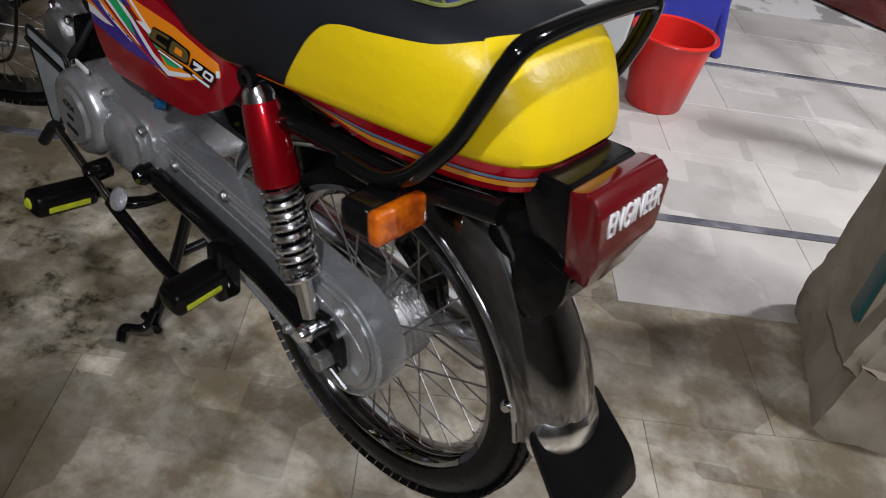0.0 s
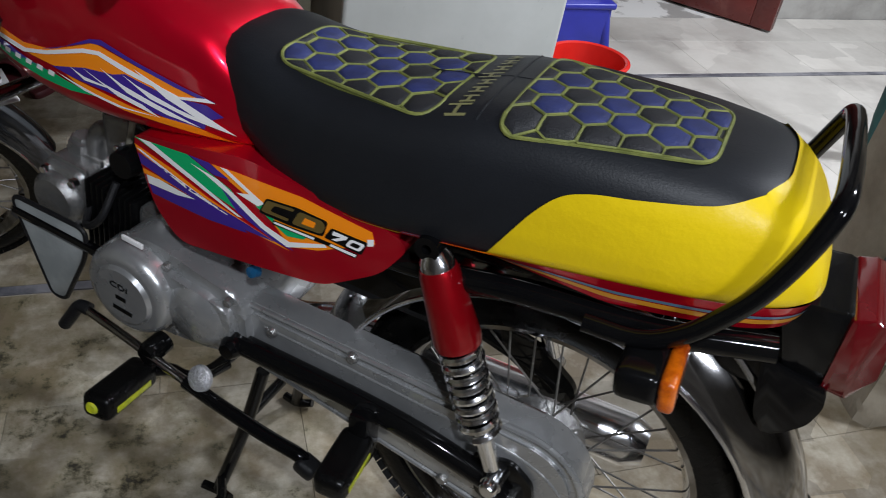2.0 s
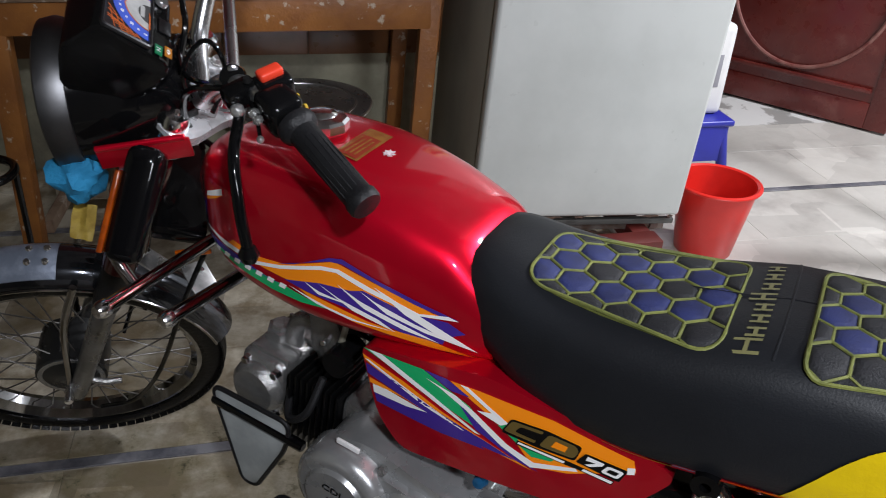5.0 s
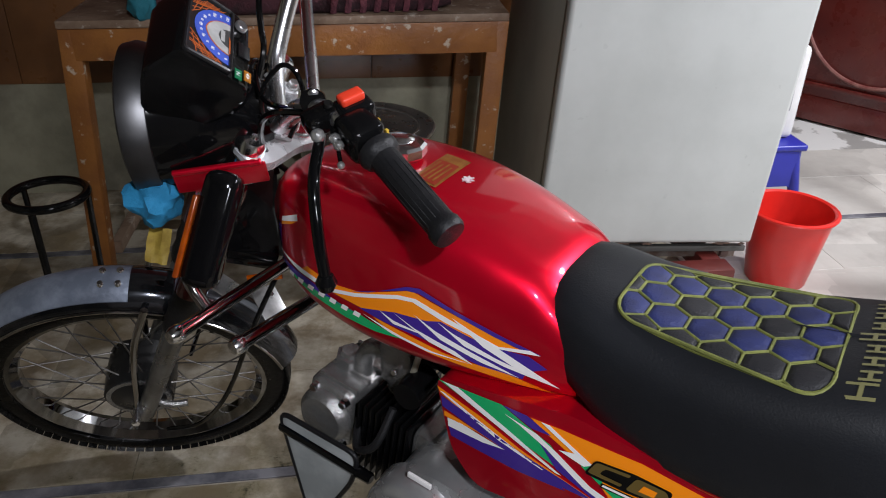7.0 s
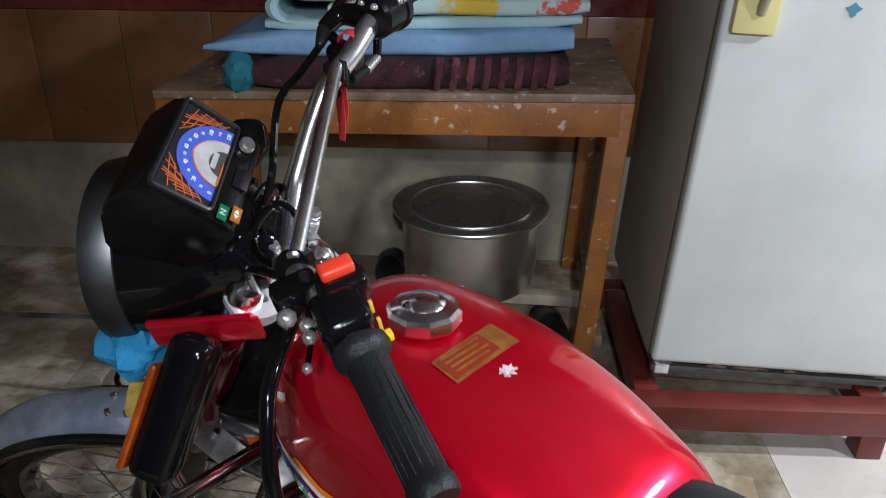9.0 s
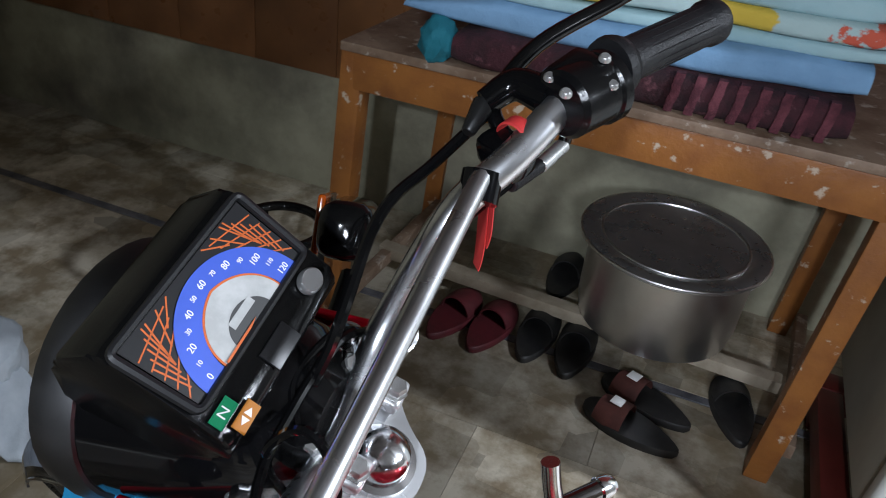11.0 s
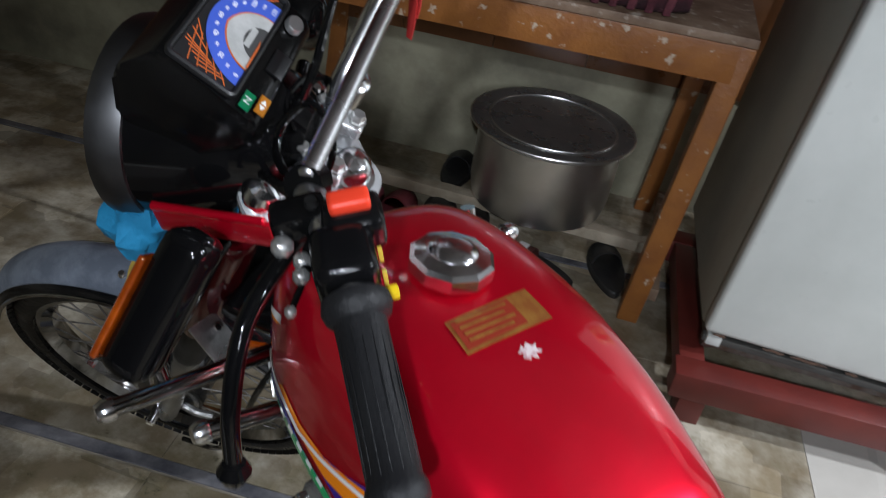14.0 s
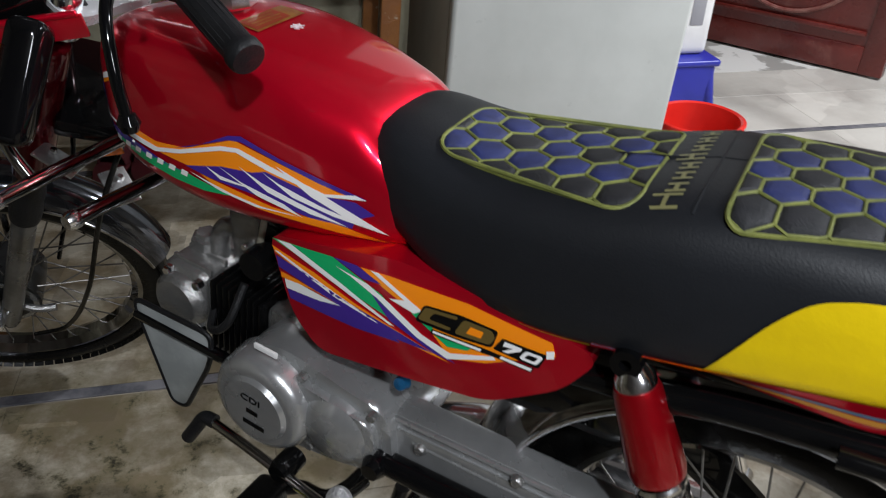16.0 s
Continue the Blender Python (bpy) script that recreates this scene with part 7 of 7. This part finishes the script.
# fridge details
fridge = bpy.data.objects["refrigerator"]
door_leaf = next(o for o in fridge.children if o.name.startswith("door"))
handle = part("handle", box((0.085, 0.026, 0.40), (0.058, -0.010, 1.03), 0.006), CREAM, fridge, "yellowed cream plastic handle")
# dark box on the handle, coloured as the shade of a hollow
part("grip_recess", box((0.018, 0.012, 0.30), (0.066, -0.024, 1.05), 0.005), surface("handle_shadow", (0.16, 0.14, 0.07), 0.5), handle)
part("grip_bar", tube([(0.064, -0.022, 0.87), (0.066, -0.045, 0.95), (0.066, -0.048, 1.05), (0.064, -0.022, 1.20)], 0.010, 10), surface("handle_bar", (0.27, 0.245, 0.15), 0.4), handle)
RUST = surface("rust_mark", (0.10, 0.055, 0.035), 0.8, 0, (0.05, 0.03, 0.022), 60)
for x, w in ((0.035, 0.030), (0.155, 0.050), (0.235, 0.085), (0.330, 0.030), (0.56, 0.06), (0.625, 0.02)):
    pts = [(x + w * (0.5 * math.cos(a)), 0.053 + 0.0032 * (1 + 0.5 * math.sin(5 * a + x * 40)) * math.sin(a)) for a in (2 * math.pi * k / 18 for k in range(18))]
    part("rust_mark", plate(pts, -0.0034, -0.0018, 0.0), RUST, door_leaf, "rusty chipped enamel")
part("hinge_block", box((0.034, 0.030, 0.026), (0.030, 0.018, 0.030), 0.004), FRIDGE, fridge, "white hinge block")
STK = surface("teal_sticker", (0.05, 0.20, 0.26), 0.4)
for x, z, w, hh in ((0.245, 0.885, 0.026, 0.018), (0.27, 0.965, 0.05, 0.03), (0.235, 0.93, 0.018, 0.02)):
    pts = [(x + w * (0.5 + 0.2 * math.sin(3 * a)) * math.cos(a), z + hh * (0.6 + 0.2 * math.cos(4 * a)) * math.sin(a)) for a in (2 * math.pi * k / 16 for k in range(16))]
    part("torn_sticker", plate(pts, -0.0035, -0.0022, 0.0), STK, fridge, "torn remains of a teal sticker")
part("caster_frame", box((0.62, 0.02, 0.03), (0.33, 0.05, 0.0), 0.004), surface("rusty_steel", (0.12, 0.075, 0.055), 0.6, 0.4, (0.2, 0.17, 0.15), 20), fridge, "rusty base frame")
for x in (0.03, 0.60):
    part("caster", lathe([(0.0, -0.012), (0.022, -0.012), (0.024, 0.0), (0.022, 0.012), (0.0, 0.012)], 18, axis((x, 0.05, 0.004), (1, 0, 0))), surface("rust", (0.10, 0.06, 0.05), 0.7), fridge)


# blue stool with a white can
def stool():
    ob = thing("stool", "blue plastic stool standing near the door", "stool", at=ROOM @ Matrix.Translation((0.945, 3.22, FZ)))
    for s1 in (-1, 1):
        for s2 in (-1, 1):
            part("leg", rod((s1 * 0.135, s2 * 0.135, 0.0), (s1 * 0.10, s2 * 0.10, 0.235), 0.02, 10, r2=0.022), BLUE_PLASTIC, ob)
    for k in range(4):
        m2 = Matrix.Rotation(radians(90 * k), 4, "Z")
        part("side_panel", moved(plate([(-0.125, 0.08), (-0.09, 0.1), (0.09, 0.1), (0.125, 0.08), (0.108, 0.235), (-0.108, 0.235)], -0.128, -0.120, 0.002), m2 @ Matrix.Translation((0, 0, 0))), BLUE_PLASTIC, ob)
    part("seat", box((0.27, 0.27, 0.025), (0, 0, 0.247), 0.012, segs=3), BLUE_PLASTIC, ob)
    return ob


stool()
can = thing("water_can", "white plastic water can standing on the stool", "can", at=ROOM @ Matrix.Translation((0.945, 3.24, FZ + 0.26)))
part("body", box((0.21, 0.18, 0.34), (0, 0, 0.17), 0.03, segs=4), WHITE_PLASTIC, can)
part("label", box((0.05, 0.002, 0.12), (0.04, -0.091, 0.17), 0.0005), surface("grey_print", (0.25, 0.25, 0.27), 0.5), can, "grey printed bars")
part("cap", lathe([(0, 0.03), (0.028, 0.03), (0.03, 0.025), (0.03, 0.0), (0, 0)], 20, Matrix.Translation((0.05, 0, 0.34))), WHITE_PLASTIC, can)

# stone pillar with a painted stripe, and a turned leg beside it
STONE = surface("rough_stone", (0.36, 0.315, 0.24), 0.9, 0, (0.20, 0.168, 0.12), 5, (0.38, 0.66), bump=0.7, bump_scale=16, third=(0.09, 0.08, 0.065), third_scale=2.5, third_spread=(0.55, 0.7))
TEAL = surface("teal_paint", (0.010, 0.075, 0.07), 0.55, 0, (0.012, 0.05, 0.055), 14, (0.45, 0.7), bump=0.15, bump_scale=50)
pil = thing("pillar", "rough stone pillar on a worn plinth with teal stripe", "pillar", at=Matrix.Translation((1.265, 1.575, FZ)) @ Matrix.Rotation(radians(-7), 4, "Z"))


def rough_block(w, d, h0, h1, top, amount, seed, cuts=9):
    bm = bmesh.new()
    bmesh.ops.create_cube(bm, size=1)
    bmesh.ops.subdivide_edges(bm, edges=bm.edges[:], cuts=cuts, use_grid_fill=True)
    for v in bm.verts:
        t = v.co.z + 0.5
        f = 1 + (top - 1) * t
        p = Vector((v.co.x * w * f, v.co.y * d * f, h0 + (h1 - h0) * t))
        k = noise.noise(p * 6 + Vector((seed, 0, 0))) * amount + noise.noise(p * 18) * amount * 0.4
        out = Vector((v.co.x, v.co.y, 0))
        if abs(v.co.x) > 0.499 or abs(v.co.y) > 0.499:
            p += out * 2 * k
        if abs(v.co.x) > 0.499 and abs(v.co.y) > 0.499:
            p -= out * 0.03
        v.co = p
    return bm


part("plinth", moved(rough_block(0.58, 0.42, -0.004, 0.165, 0.93, 0.026, 3, 20), Matrix.Translation((-0.008, -0.045, 0))), STONE, pil)
part("foot", moved(rough_block(0.55, 0.38, 0.14, 0.30, 0.84, 0.024, 9, 20), Matrix.Translation((-0.02, -0.02, 0))), STONE, pil)
part("shaft", moved(rough_block(0.46, 0.29, 0.15, 2.86, 1.0, 0.006, 5, 24), Matrix.Translation((-0.05, 0, 0))), STONE, pil)
part("stripe", box((0.012, 0.045, 1.4), (-0.283, -0.105, 0.90), 0.003), TEAL, pil, "teal painted stripe")
leg = thing("bed_leg", "turned wooden bed post painted teal behind the pillar", "bed post", at=Matrix.Translation((1.735, 2.485, FZ)) @ Matrix.Diagonal((0.95, 0.95, 1.6, 1)))
prof = [(0.0, 0.0), (0.022, 0.0), (0.026, 0.03), (0.020, 0.06), (0.030, 0.10), (0.034, 0.16), (0.026, 0.22), (0.032, 0.235), (0.032, 0.25), (0.024, 0.27), (0.030, 0.36), (0.036, 0.42),
        (0.028, 0.47), (0.038, 0.485), (0.038, 0.505), (0.027, 0.53), (0.034, 0.60), (0.038, 0.66), (0.030, 0.70), (0.036, 0.72), (0.036, 0.80), (0.0, 0.82)]
part("post", lathe(prof, 24), TEAL, leg)

# white sacks seen beyond the front wheel and a black hoop chair frame
bm = bmesh.new()
bmesh.ops.create_icosphere(bm, subdivisions=4, radius=0.16)
for v in bm.verts:
    d = v.co.normalized()
    v.co *= 1 + 0.30 * noise.noise(d * 1.6) + 0.10 * noise.noise(d * 5)
    v.co.z = max(v.co.z * 0.75, -0.10)
sack = thing("sack", "crumpled white plastic sack on the floor", "sack", at=Matrix.Translation((-1.86, 2.00, FZ + 0.10)))
SACK = surface("white_sack", (0.46, 0.50, 0.54), 0.8, 0, (0.36, 0.40, 0.44), 6, bump=0.4, bump_scale=30)
part("body", moved(bm, Matrix.Diagonal((1.2, 1.0, 1, 1))), SACK, sack)
rings = []
for k in range(13):
    u = k / 12
    w = 0.11 * (1 - u) ** 0.8 + 0.004
    mid = Vector((0.12 + 0.17 * u, 0.02 * math.sin(5 * u), -0.02 - 0.068 * u))
    rings.append([mid + Vector((0.0, w * math.cos(a), (0.012 + 0.03 * (1 - u)) * math.sin(a) + 0.006 * math.sin(9 * a * (1 - u)))) for a in (2 * math.pi * j / 20 for j in range(20))])
part("open_end", skin(rings), SACK, sack, "flattened open corner of the sack")
stand = thing("hoop_stand", "black steel hoop stand by the wall", "stand", at=Matrix.Translation((-1.385, 2.58, FZ)))
part("hoop", tube([(0.098 * math.cos(t), 0.098 * math.sin(t), 0.35) for t in (2 * math.pi * k / 16 for k in range(16))], 0.012, 10, 3, closed=True), BLACK, stand)
part("lower_hoop", tube([(0.09 * math.cos(t), 0.09 * math.sin(t), 0.02) for t in (2 * math.pi * k / 16 for k in range(16))], 0.008, 8, 3, closed=True), BLACK, stand)
for k in range(3):
    t = 2 * math.pi * k / 3 + 0.5
    part("leg", rod((0.09 * math.cos(t), 0.09 * math.sin(t), 0.02), (0.098 * math.cos(t), 0.098 * math.sin(t), 0.35), 0.008, 8), BLACK, stand)
panel_ob = thing("white_panel", "pale plastic panel standing on the floor", "panel", at=Matrix.Translation((-0.840, 1.11, FZ)) @ Matrix.Rotation(radians(4), 4, "Z"))
part("sheet", box((0.34, 0.03, 0.67), (0, 0, 0.335), 0.012, segs=3), surface("pale_panel", (0.80, 0.79, 0.74), 0.45, 0, (0.72, 0.71, 0.66), 6), panel_ob)
